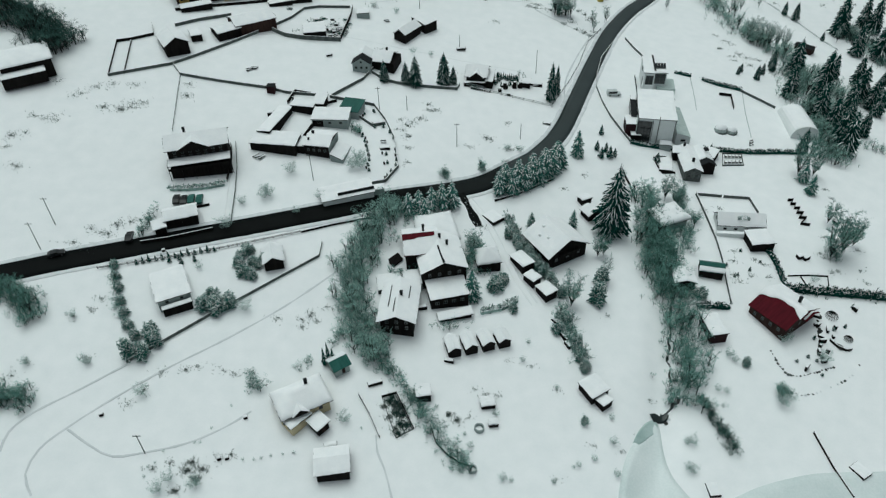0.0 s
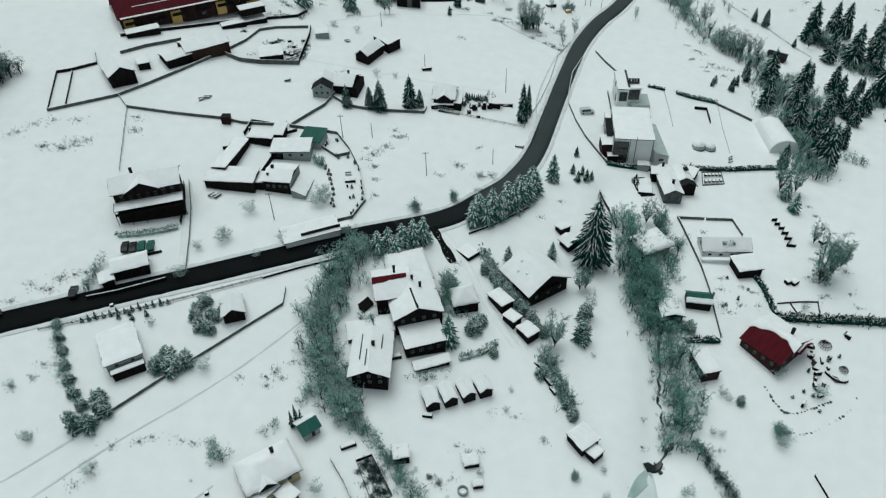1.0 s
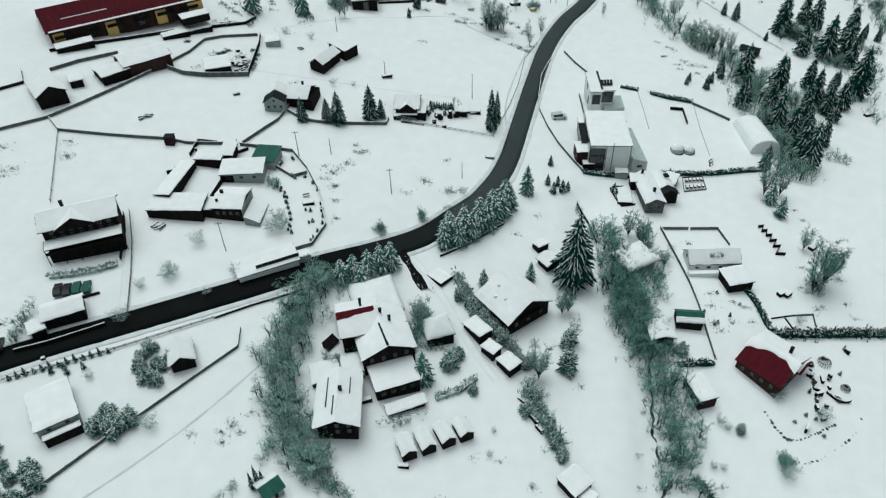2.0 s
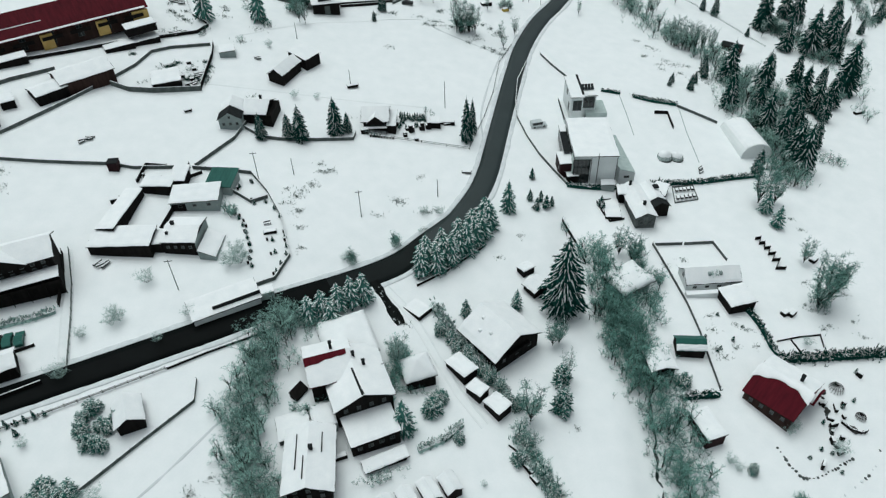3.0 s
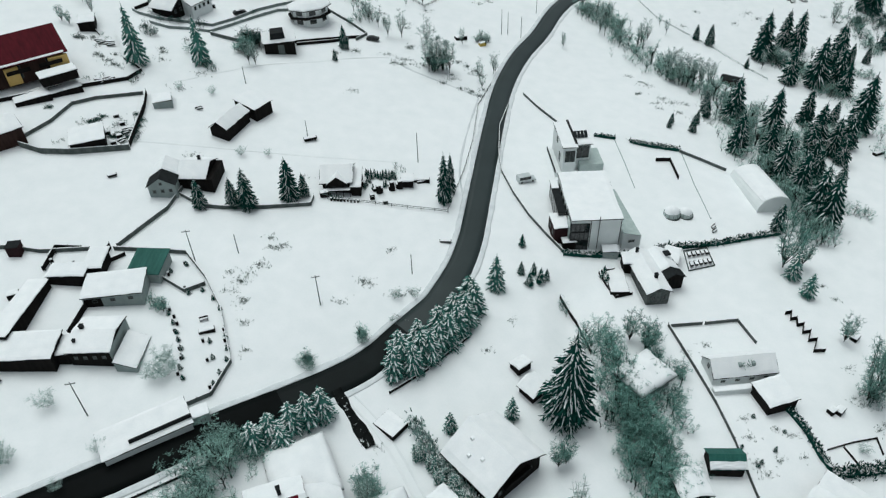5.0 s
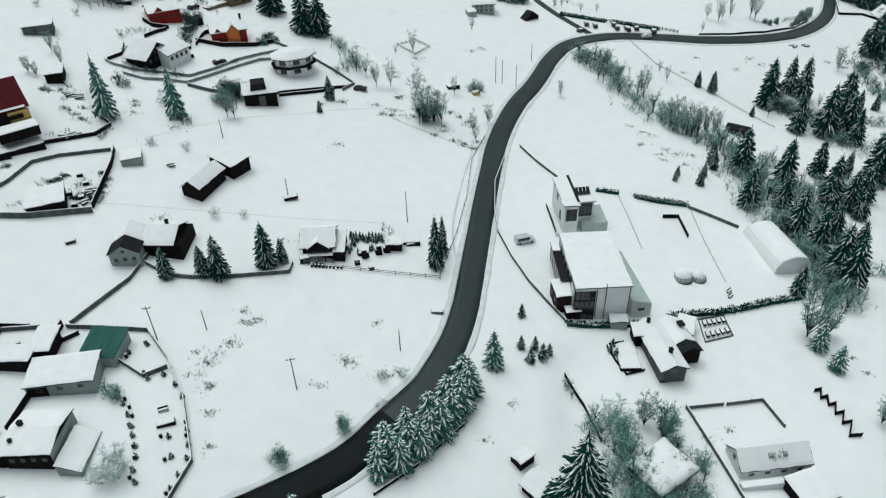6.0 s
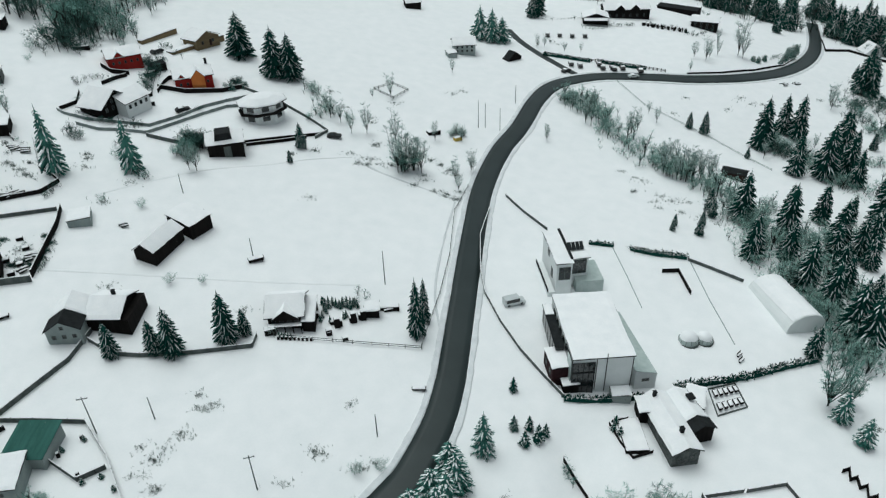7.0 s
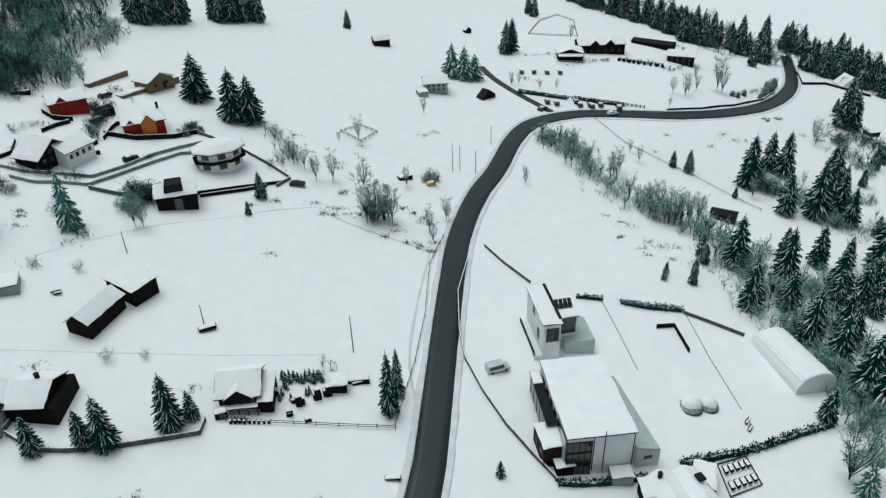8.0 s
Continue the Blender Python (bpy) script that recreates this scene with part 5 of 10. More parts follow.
porch_on(chalet, -17.3 / 2 - 0.6, 17.3 / 2 + 0.6, -8.3 / 2 - 3.4, -8.3 / 2, 4.0, None, 6)
part("balcony_rail", Geo().box(-17.3 / 2 - 0.4, 17.3 / 2 + 0.4, -8.3 / 2 - 3.3, -8.3 / 2 - 3.2, 2.4, 3.2), DARK_WOOD, chalet)
part("lower_floor", Geo().box(-17.3 / 2, 17.3 / 2, -8.3 / 2 - 2.4, -8.3 / 2 - 0.02, -1.6, 2.4), DARK_WOOD, chalet)
cross_gable(chalet, -1.0, 9.0, -8.3 / 2 - 0.9, 0.5, 7.6, 2.5)
windows_on(chalet, 17.3, 8.3, "front", 7, (1.4 + 3.6, 6.6), 0.9, 1.0)
chimney_on(chalet, -3.2, 1.5, 8.6, 11.4)

# ---- courtyard farm ----
house("barn", -55.2, 192.9, -9, 14.6, 6.4, 2.7, "shed", "y", 0.7, DARK_WOOD, label="long low dark barn with a snow roof", category="barn", over=0.3)
house("cow_shed", -57.1, 203.1, 74, 16.4, 4.4, 2.4, "shed", "-y", 0.3, DARK_WOOD, label="narrow dark cow shed closing the farm courtyard", category="barn", over=0.2)
house("cow_shed", -49.0, 212.3, -12, 7.8, 3.8, 2.4, "shed", "y", 0.3, DARK_WOOD, label="short dark shed at the courtyard's upper end", category="barn", over=0.2)
farm_house = house("farmhouse", -41.0, 193.4, -11, 8.0, 9.2, 3.2, "gable", "x", 1.1, DARK_WOOD, label="low dark farmhouse under a sheet of snow", category="house", over=0.35)
chimney_on(farm_house, -2.5, 0.5, 3.4, 5.4)
chimney_on(farm_house, -3.0, -2.6, 3.2, 4.6, 0.5)
part("plank_cladding", Geo().box(8.0 / 2 + 0.01, 8.0 / 2 + 0.1, -9.2 / 2, 9.2 / 2, -1.0, 3.2), GREY_WALL, farm_house, "pale grey plank cladding")
windows_on(farm_house, 8.0, 9.2, "front", 4, (1.7,), 0.8, 0.9)
house("passage_roof", -46.9, 192.6, -10, 2.6, 5.2, 2.2, "shed", "y", 0.4, DARK_WOOD, label="low snowed-over passage between barn and farmhouse", category="shed", over=0.1)
house("lean_to", -34.7, 190.6, -12, 4.0, 8.4, 0.4, "shed", "-x", 1.8, GREY_WALL, DARK_ROOF, label="pale lean-to whose snowy roof runs down to the ground", category="shed", over=0.12, thick=0.16)
farm_back = house("barn", -39.2, 206.8, -4, 11.9, 6.6, 2.6, "shed", "y", 0.7, GREY_WALL, label="long grey outbuilding with a snow roof", category="barn", over=0.3)
# The recess's darkness is a thin dark sheet on the unbroken wall.
part("cart_bay", Geo().box(-11.9 / 2 + 0.3, -2.2, -6.6 / 2 - 0.05, -6.6 / 2 - 0.01, 0, 2.2), DARK_WOOD, farm_back, "flat dark panel for the shade of a recess")
windows_on(farm_back, 11.9, 6.6, "front", 3, (1.5,), 1.0, 0.8)
house("shed", -33.1, 213.0, -15, 6.7, 7.0, 2.2, "shed", "y", 0.9, GREY_WALL, GREEN_ROOF, 0, label="grey shed with a bare green metal roof", category="shed", over=0.35)
house("shed", -43.7, 214.8, -10, 3.3, 5.4, 2.6, "shed", "y", 0.8, DARK_WOOD, label="small dark shed against the farm wall", category="shed")
bus = house("roadside_shed", -31.3, 172.9, 19, 15.3, 5.7, 1.3, "shed", "y", 0.9, WHITE_WALL, label="long pale roadside shed roofed with snow", category="shed", over=0.4)
part("roof_step", Geo().box(-3.0, 15.3 / 2 + 0.4, -2.2, -1.9, 1.9, 2.75), DARK_ROOF, bus)

# ---- houses by the bend ----
red_wing = house("house", -8.8, 153.6, 8, 9.3, 10.9, 4.6, "gable", "x", 2.6, DARK_WOOD, RED_ROOF, label="dark house with a red ridge showing through snow", over=0.5)
part("ridge_strip", Geo().slab(lambda u, v: (-9.3 / 2 - 0.45 + 9.0 * u, (-0.05 - (1.75 - 0.8 * u + 0.4 * noise.noise((u * 5, 2.0, 0.0))) * v), 7.62 - 0.43 * (1.75 - 0.8 * u) * v), 16, 2, 0.0, lambda u, v: 0.12), RED_ROOF, red_wing, "bare crimson strip below the ridge")
chimney_on(red_wing, 1.0, 1.6, 5.5, 9.0, 0.6)
big_wing = house("house", -3.4, 149.4, 11, 12.1, 13.8, 4.8, "gable", "y", 3.0, DARK_WOOD, label="dark wooden house with a broad snowy gable", over=0.6)
chimney_on(big_wing, 2.2, 1.0, 6.0, 8.6, 0.6)
chimney_on(big_wing, 0.6, 3.4, 6.8, 9.2, 0.6)
windows_on(big_wing, 12.1, 13.8, "front", 4, (1.6, 3.8))
roof_line(big_wing, (-0.1, -13.8 / 2 - 0.4, 8.0), (-0.5, 0.2, 7.95), 0.36)
roof_line(big_wing, (12.1 / 2 - 1.2, 1.0, 5.75), (12.1 / 2 + 0.4, 1.2, 5.2))
house("lodge_hall", -4.6, 161.6, 12, 9.8, 11.0, 2.0, "hip", "y", 2.0, DARK_WOOD, thick=0.9, over=1.0, label="dark hall under a smooth rounded snow roof", category="house")
flat_house = house("house", -1.5, 139.5, 13, 10.2, 7.0, 3.2, "shed", "y", 0.9, DARK_WOOD, label="dark flat-roofed house under an even snow sheet", over=0.35)
windows_on(flat_house, 10.2, 7.0, "front", 4, (1.6,), 1.1, 1.1)
west_house = house("house", -14.0, 132.8, -4, 8.4, 13.0, 3.9, "gable", "y", 2.4, DARK_WOOD, label="dark house with broken snow on its roof", over=1.0, thick=0.25)
part("roof_seam", Geo().box(-8.4 / 2 - 0.5, 8.4 / 2 + 0.5, -0.15, 0.15, 4.0, 4.4), DARK_ROOF, west_house)
chimney_on(west_house, 0.6, 0.9, 5.4, 7.4, 0.7)
roof_line(west_house, (-2.4, -3.0, 5.75), (-2.4, 5.0, 5.75))
roof_line(west_house, (2.6, 0.5, 5.65), (2.6, 5.0, 5.65))
roof_line(west_house, (-0.8, -5.5, 6.5), (-0.8, -0.5, 6.5))
windows_on(west_house, 8.4, 13.0, "front", 3, (1.6, 3.6))
house("hut", -0.2, 123.1, 16, 3.2, 5.0, 1.9, "gable", "y", 1.1, DARK_WOOD, label="small dark holiday hut with a snow roof", category="hut", group="row of four huts", over=0.2)
house("hut", 4.0, 124.3, 19, 3.2, 5.0, 1.9, "gable", "y", 1.1, DARK_WOOD, label="small dark holiday hut with a snow roof", category="hut", group="row of four huts", over=0.2)
house("hut", 8.4, 125.6, 20, 3.2, 5.0, 1.9, "gable", "y", 1.1, DARK_WOOD, label="small dark holiday hut with a snow roof", category="hut", group="row of four huts", over=0.2)
house("hut", 12.7, 126.6, 19, 3.2, 4.4, 1.9, "gable", "y", 1.1, DARK_WOOD, label="small dark holiday hut with a snow roof", category="hut", group="row of four huts", over=0.2)
house("hut", 10.0, 152.6, 10, 6.4, 6.4, 2.6, "pyramid", "x", 2.8, DARK_WOOD, label="dark log cabin with a steep snow roof", category="cabin", over=0.4)
house("shed", 0.6, 133.2, 15, 8.6, 2.0, 1.0, "shed", "y", 0.3, DARK_WOOD, label="low long shed nearly hidden by snow", category="shed")
barn = house("barn", 30.3, 159.8, -61, 12.0, 13.1, 3.4, "gable", "x", 4.2, DARK_WOOD, label="big steep-roofed dark barn under deep snow", category="barn", over=0.8, thick=0.4)
part("balcony_rail", Geo().box(12.0 / 2 + 0.02, 12.0 / 2 + 0.9, -13.1 / 4, 13.1 / 4, 2.6, 3.5), DARK_WOOD, barn)
windows_on(barn, 12.0, 13.1, "right", 3, (1.5,))
for vx, vy in ((-3.2, -2.2), (1.0, -3.6), (-1.6, -4.6)):
    part("roof_vent", Geo().box(vx - 0.3, vx + 0.3, vy - 0.3, vy + 0.3, 4.6, 8.2 + 0.55 * (vy + 0.6), 0.08), ROOF_SNOW, barn, "stub vent capped with snow")
house("shed", 20.0, 152.8, -59, 6.2, 3.9, 2.1, "shed", "x", 0.3, DARK_WOOD, label="small flat-roofed shed beside the hedge", category="shed", group="three sheds along the lane", over=0.25)
house("shed", 22.4, 146.7, -52, 3.9, 3.0, 2.1, "shed", "x", 0.3, DARK_WOOD, label="small flat-roofed shed beside the hedge", category="shed", group="three sheds along the lane", over=0.25)
house("shed", 26.0, 142.6, -57, 4.6, 3.8, 2.1, "shed", "x", 0.3, DARK_WOOD, label="small flat-roofed shed beside the hedge", category="shed", group="three sheds along the lane", over=0.25)
house("shed", 34.9, 112.9, -58, 5.1, 5.2, 2.2, "shed", "-x", 0.5, DARK_WOOD, label="garden shed with a snow roof", category="shed", over=0.3)
house("shed", 37.0, 109.5, -54, 2.6, 3.2, 1.8, "shed", "x", 0.3, DARK_WOOD, label="small garden store with a snow roof", category="shed", over=0.2)
house("shed", 42.8, 173.9, -60, 3.8, 4.5, 2.0, "gable", "x", 1.0, DARK_WOOD, label="dark little shed beside the great fir", category="shed")
house("shed", 41.8, 180.0, -64, 2.7, 3.5, 1.6, "shed", "x", 0.3, DARK_WOOD, label="tiny dark store in the snow", category="shed", over=0.2)
house("shed", -7.4, 109.2, 6, 3.4, 3.1, 2.0, "shed", "y", 0.4, DARK_WOOD, label="small wooden store by the brush", category="shed", over=0.2)
house("shed", 8.2, 108.0, 9, 3.4, 2.5, 1.0, "shed", "y", 0.3, DARK_WOOD, label="low snowed-in garden box", category="shed", over=0.15)
house("shed", 9.3, 102.6, 8, 2.2, 1.3, 0.9, "shed", "y", 0.2, DARK_WOOD, label="small dark wooden crate snowed in beside the well", category="box", over=0.1)

# ---- right bank ----
longhouse = house("longhouse", 88.3, 171.6, -6, 14.0, 6.2, 2.2, "gable", "x", 2.7, WHITE_WALL, DARK_ROOF, label="pale plastered long house with a snowy ridge roof", category="house", over=0.2, thick=0.25)
part("low_wall", Geo().box(-14.0 / 2 - 0.6, 1.5, -6.2 / 2 - 2.6, -6.2 / 2 - 1.2, -0.8, 1.1, 0.1), WHITE_WALL, longhouse, "low white annex before the long house")
part("annex_snow", Geo().box(-14.0 / 2 - 0.6, 1.5, -6.2 / 2 - 2.6, -6.2 / 2 - 1.2, 1.104, 1.3, 0.08), ROOF_SNOW, longhouse)
windows_on(longhouse, 14.0, 6.2, "left", 1, (3.0,), 0.9, 1.1)
windows_on(longhouse, 14.0, 6.2, "front", 4, (1.2,), 1.0, 0.7)
for vx in (-1.0, 1.9):
    part("roof_vent", Geo().box(vx - 0.35, vx + 0.35, -1.9, -1.1, 2.6, 4.6, 0.1), GREY_WALL, longhouse, "grey roof vent")
house("shed", 91.8, 163.5, 5, 6.8, 6.0, 2.7, "shed", "y", 0.4, DARK_WOOD, label="dark shed with a flat snow roof", category="shed", over=0.3)
house("cottage", 66.5, 172.5, -68, 7.0, 8.6, 2.6, "hip", "x", 0.9, GREY_WALL, label="cottage with a round-shouldered snow roof among trees", category="cottage", over=0.9, thick=1.1)
house("shed", 74.2, 151.6, -13, 6.4, 4.2, 2.2, "gable", "x", 1.6, DARK_WOOD, GREEN_ROOF, bare=(0.0, 1.0, 0.0, 0.25), label="shed with a dark green roof, snow along its eaves", category="shed", over=0.3)
house("shed", 65.5, 148.3, -92, 5.4, 5.4, 2.6, "gable", "x", 1.0, DARK_WOOD, label="dark shed under rounded snow by the brook", category="shed")
red_house = house("house", 90.0, 137.2, -56, 10.9, 13.6, 3.0, "gable", "x", 3.0, BROWN_WOOD, RED_ROOF, bare=(0.0, 1.0, 0.49, 1.0), label="house with one bare dark red roof slope", over=0.5)
snow_flap(red_house, 10.9, 13.6)
ragged_snow(red_house, 10.9, 13.6)
windows_on(red_house, 10.9, 13.6, "right", 3, (1.5,))
windows_on(red_house, 10.9, 13.6, "front", 4, (1.5,))
chimney_on(red_house, 2.5, 2.0, 4.5, 7.4, 0.7)
house("shed", 69.8, 131.7, -82, 7.3, 4.4, 2.7, "flat", "x", 0.0, MAROON_WALL, label="dark maroon shed with a flat white roof", category="shed", over=0.25)

# ---- white hotel ----
hotel = house("hotel", 72.8, 223.3, -10, 12.4, 21.2, 8.5, "flat", "x", 0.0, WHITE_WALL, label="white modern hotel block with a flat snow roof", category="hotel", over=0.25, thick=0.3)
hotel_front(hotel, 12.4, 21.2)
hotel_low = house("hotel_wing", 64.3, 218.8, -6, 5.4, 6.3, 4.6, "flat", "x", 0.0, MAROON_WALL, label="low maroon-clad hotel wing with a snow roof", category="hotel wing", over=0.15)
windows_on(hotel_low, 5.4, 6.3, "left", 2, (2.6,), 1.2, 1.4)
porch_on(hotel_low, -1.0, 5.4 / 2, -6.3 / 2 - 2.4, -6.3 / 2, 1.6, DARK_WOOD, rise=0.1)
tower = house("hotel_tower", 75.2, 248.9, -8, 3.7, 14.0, 9.2, "flat", "x", 0.0, WHITE_WALL, label="white hotel tower with a large dark window", category="hotel tower", over=0.3)
window_part(tower, 0.1, -14.0 / 2, 6.4, 3.7 - 0.9, 3.6, "front")
window_part(tower, -3.7 / 2, 1.0, 7.4, 1.6, 1.8, "left")
window_part(tower, -3.7 / 2, -3.0, 4.2, 1.6, 2.6, "left")
part("parapet", Geo().box(3.7 / 2 - 0.2, 3.7 / 2 + 0.4, -14.0 / 2 + 1.2, 14.0 / 2 + 0.3, 9.5, 9.9), DARK_ROOF, tower)
part("terrace", Geo().box(-3.7 / 2 - 1.8, -3.7 / 2 - 0.02, -14.0 / 2, 14.0 / 2 - 1.0, -1.5, 1.2, 0.05), WHITE_WALL, tower)
part("terrace_rail", Geo().box(-3.7 / 2 - 1.85, -3.7 / 2 - 1.7, -14.0 / 2, 14.0 / 2 - 1.0, 1.21, 2.1), DARK_ROOF, tower)
tower_side = house("hotel_wing", 79.7, 248.4, -6, 4.8, 5.6, 8.0, "flat", "x", 0.0, WHITE_WALL, label="hotel wing with dark glazing and roof panels", category="hotel wing", over=0.4)
window_part(tower_side, 0.0, -5.6 / 2, 5.6, 4.8 - 0.8, 4.0, "front")
solar_row(tower_side, 4.8)
house("hotel_terrace", 82.2, 247.1, -8, 6.8, 8.3, 3.0, "shed", "y", 0.2, PALE_GLASS, PALE_GLASS, 0, label="pale glazed terrace roof between hotel blocks", category="terrace", over=0.0)
hotel_east = house("hotel_wing", 81.5, 222.7, -4, 4.8, 20.7, 2.8, "shed", "-x", 1.4, WHITE_WALL, PALE_GLASS, 0, label="low white side wing with a pale glass roof", category="hotel wing", over=0.0)
window_part(hotel_east, 0.0, -20.7 / 2, 1.5, 1.6, 0.8, "front")
house("porch", 74.3, 210.6, -13, 3.9, 2.7, 2.0, "flat", "x", 0.0, GREY_WALL, label="snow-topped porch before the hotel", category="porch", over=0.1)

# ---- chalet below the hotel ----
house("chalet_porch", 77.1, 205.6, -12, 2.8, 3.7, 3.0, "shed", "y", 0.4, DARK_WOOD, label="small dark porch joined to the stone chalet", category="porch", over=0.3)
stone_chalet = house("chalet", 79.7, 200.4, -3, 5.5, 14.5, 3.2, "gable", "y", 1.6, STONE_WALL, label="stone-built chalet with a long snowy ridge roof", category="chalet", over=0.5)
chimney_on(stone_chalet, 0.2, -4.0, 3.8, 6.2, 0.7)
chimney_on(stone_chalet, -0.6, 6.0, 3.8, 6.0, 0.6)
windows_on(stone_chalet, 5.5, 14.5, "front", 2, (1.6,), 1.0, 1.0)
stone_wing = house("chalet_wing", 85.1, 202.6, 2, 5.2, 10.3, 3.0, "gable", "y", 1.6, DARK_WOOD, label="dark side wing of the chalet, snow sliding off", category="chalet wing", over=0.4, bare=(0.0, 0.97, 0.26, 1.0))
part("skylight", Geo().box(0.6, 2.0, 1.0, 2.6, 4.9, 5.35), DARK_ROOF, stone_wing)
house("store", 89.2, 206.5, -35, 3.7, 6.1, 2.4, "flat", "x", 0.0, DARK_WOOD, label="flat dark store joined to the chalet", category="shed", over=0.2)

# ---- west meadow buildings ----
barn_w = house("barn", -16.3, 266.4, 58, 10.8, 5.2, 2.8, "gable", "x", 2.0, DARK_WOOD, label="long dark hay barn with a snowy roof slope", category="barn", over=0.35, thick=0.22)
door_on(barn_w, 10.8, 5.2, "front", 1.5, 2.6, 2.3, DARK_WOOD)
house("barn", -9.9, 274.5, 46, 6.5, 7.6, 3.0, "shed", "y", 1.4, DARK_WOOD, label="dark cross barn under a sheet of snow", category="barn", over=0.35, thick=0.22)
stone_wing_w = house("farmhouse", -31.5, 242.9, -5, 6.4, 10.0, 2.9, "gable", "y", 2.2, GREY_WALL, label="grey stone farmhouse end with small windows", category="farmhouse", over=0.35, bare=(0.0, 1.0, 0.42, 1.0))
windows_on(stone_wing_w, 6.4, 10.0, "front", 3, (1.4,), 0.8, 0.9)
windows_on(stone_wing_w, 6.4, 10.0, "front", 1, (3.5,), 0.7, 0.8)
windows_on(stone_wing_w, 6.4, 10.0, "left", 2, (1.6,), 0.7, 0.9)
dark_wing_w = house("farmhouse_wing", -24.0, 244.9, -15, 6.8, 9.0, 3.0, "gable", "x", 2.2, DARK_WOOD, label="dark wooden barn wing of the stone farmhouse", category="barn", over=0.45)
part("leanto", Geo().box(6.8 / 2 + 0.02, 6.8 / 2 + 1.6, -9.0 / 2, 9.0 / 2, -1.2, 2.8), DARK_WOOD, dark_wing_w)
chimney_on(dark_wing_w, 1.0, 0.5, 4.6, 6.4, 0.6)
cottage_w = house("cottage", 10.4, 242.5, -10, 7.2, 7.9, 2.6, "gable", "x", 2.6, DARK_WOOD, label="dark wooden cottage with a snowy hooded gable", category="cottage", over=0.7)
cross_gable(cottage_w, 0.2, 4.8, -7.9 / 2 - 0.85, 0.0, 2.7, 1.9)
windows_on(cottage_w, 7.2, 7.9, "front", 4, (1.4,))
porch_on(cottage_w, -7.2 / 2, 7.2 / 2, -7.9 / 2 - 1.8, -7.9 / 2 - 0.6, 1.1, None, 5, 0.0, 0.12)
house("annex", 15.0, 240.3, -11, 2.5, 7.0, 2.4, "shed", "y", 1.4, DARK_WOOD, label="lean-to joined to the dark cottage", category="annex", over=0.25)
house("woodshed", 28.4, 240.9, -7, 3.0, 2.6, 1.8, "shed", "y", 0.5, DARK_WOOD, label="open woodshed with snow on its roof", category="shed", over=0.3)
house("barn", -98.6, 240.7, 31, 8.1, 11.0, 2.8, "gable", "y", 2.6, DARK_WOOD, label="dark gabled barn in a fenced yard", category="barn", over=0.5)
house("shed", -92.7, 248.0, 25, 3.7, 5.4, 1.7, "shed", "y", 0.5, DARK_WOOD, label="little snow-roofed shed in the yard", category="shed", over=0.25)
house("shed", -82.7, 252.6, 36, 8.9, 7.2, 2.2, "gable", "x", 1.0, DARK_WOOD, label="dark shed with a lumpy snow roof", category="shed", over=0.3)
house("barn", -74.6, 260.2, 31, 15.3, 10.4, 3.0, "gable", "x", 1.8, BROWN_WOOD, label="long brown barn behind the plank fence", category="barn", over=0.4)
house("shed", -51.3, 259.9, 11, 8.2, 7.6, 2.2, "shed", "y", 0.7, DARK_WOOD, label="dark shed in the walled yard", category="shed", over=0.25)
inn = house("inn", -84.6, 285.0, 26, 50.0, 15.0, 4.2, "gable", "x", 5.5, BROWN_WOOD, RED_ROOF, 0, label="large ochre inn with a dark red metal roof", category="inn", over=1.0)
inn_front(inn, 50.0, 15.0)
upper_house = house("house", -140.6, 219.0, 31, 15.2, 14.4, 4.4, "hip", "x", 2.0, DARK_WOOD, label="dark house with a hipped roof full of snow", category="house", over=0.7)
porch_on(upper_house, -15.2 / 2 - 1.0, 15.2 / 2 - 2.5, -14.4 / 2 - 3.4, -14.4 / 2 - 0.02, 2.0, DARK_WOOD, rise=0.6)
windows_on(upper_house, 15.2, 14.4, "right", 2, (2.4,), 1.1, 1.1)
house("shed", -58.1, 317.5, 6, 4.6, 6.2, 2.4, "shed", "y", 0.6, DARK_WOOD, label="small dark shed by bare trees", category="shed", over=0.3)
house("shed", -34.5, 278.0, 7, 5.0, 5.3, 1.6, "flat", "x", 0.0, GREY_WALL, label="low grey bunker with a flat snow roof", category="shed", over=0.15)

# ---- houses on the far rise ----
red_far = house("house", -31.8, 361.9, 17, 10.2, 9.0, 3.2, "gable", "x", 2.0, RED_WALL, label="red-walled house with snowy dormers", over=0.5)
windows_on(red_far, 10.2, 9.0, "front", 5, (1.6,), 0.7, 0.9)
cross_gable(red_far, -1.8, 3.4, -9.0 / 2 - 0.4, 0.5, 3.2, 1.8, RED_WALL)
orange_far = house("house", -10.4, 350.1, 9, 11.4, 9.0, 3.4, "gable", "x", 2.0, RED_WALL, label="red house with an orange gable bay", over=0.5)
windows_on(orange_far, 11.4, 9.0, "front", 5, (1.6,), 0.7, 0.9)
cross_gable(orange_far, 1.2, 4.0, -9.0 / 2 - 1.0, 0.5, 3.6, 2.2, ORANGE_WALL)
part("orange_bay", Geo().box(-0.8, 3.2, -9.0 / 2 - 1.0, -9.0 / 2 - 0.02, -1.0, 3.0), ORANGE_WALL, orange_far, "orange plastered bay")
cross_gable(orange_far, -3.6, 2.2, -9.0 / 2 - 0.2, 0.5, 3.6, 1.2, RED_WALL)
chimney_on(orange_far, 4.8, 0.0, 4.2, 7.4, 0.7)
gable_far = house("chalet", -33.9, 330.8, -37, 8.4, 10.7, 2.4, "gable", "x", 4.0, DARK_WOOD, label="dark chalet with a wide snowy gable", category="chalet", over=0.8)
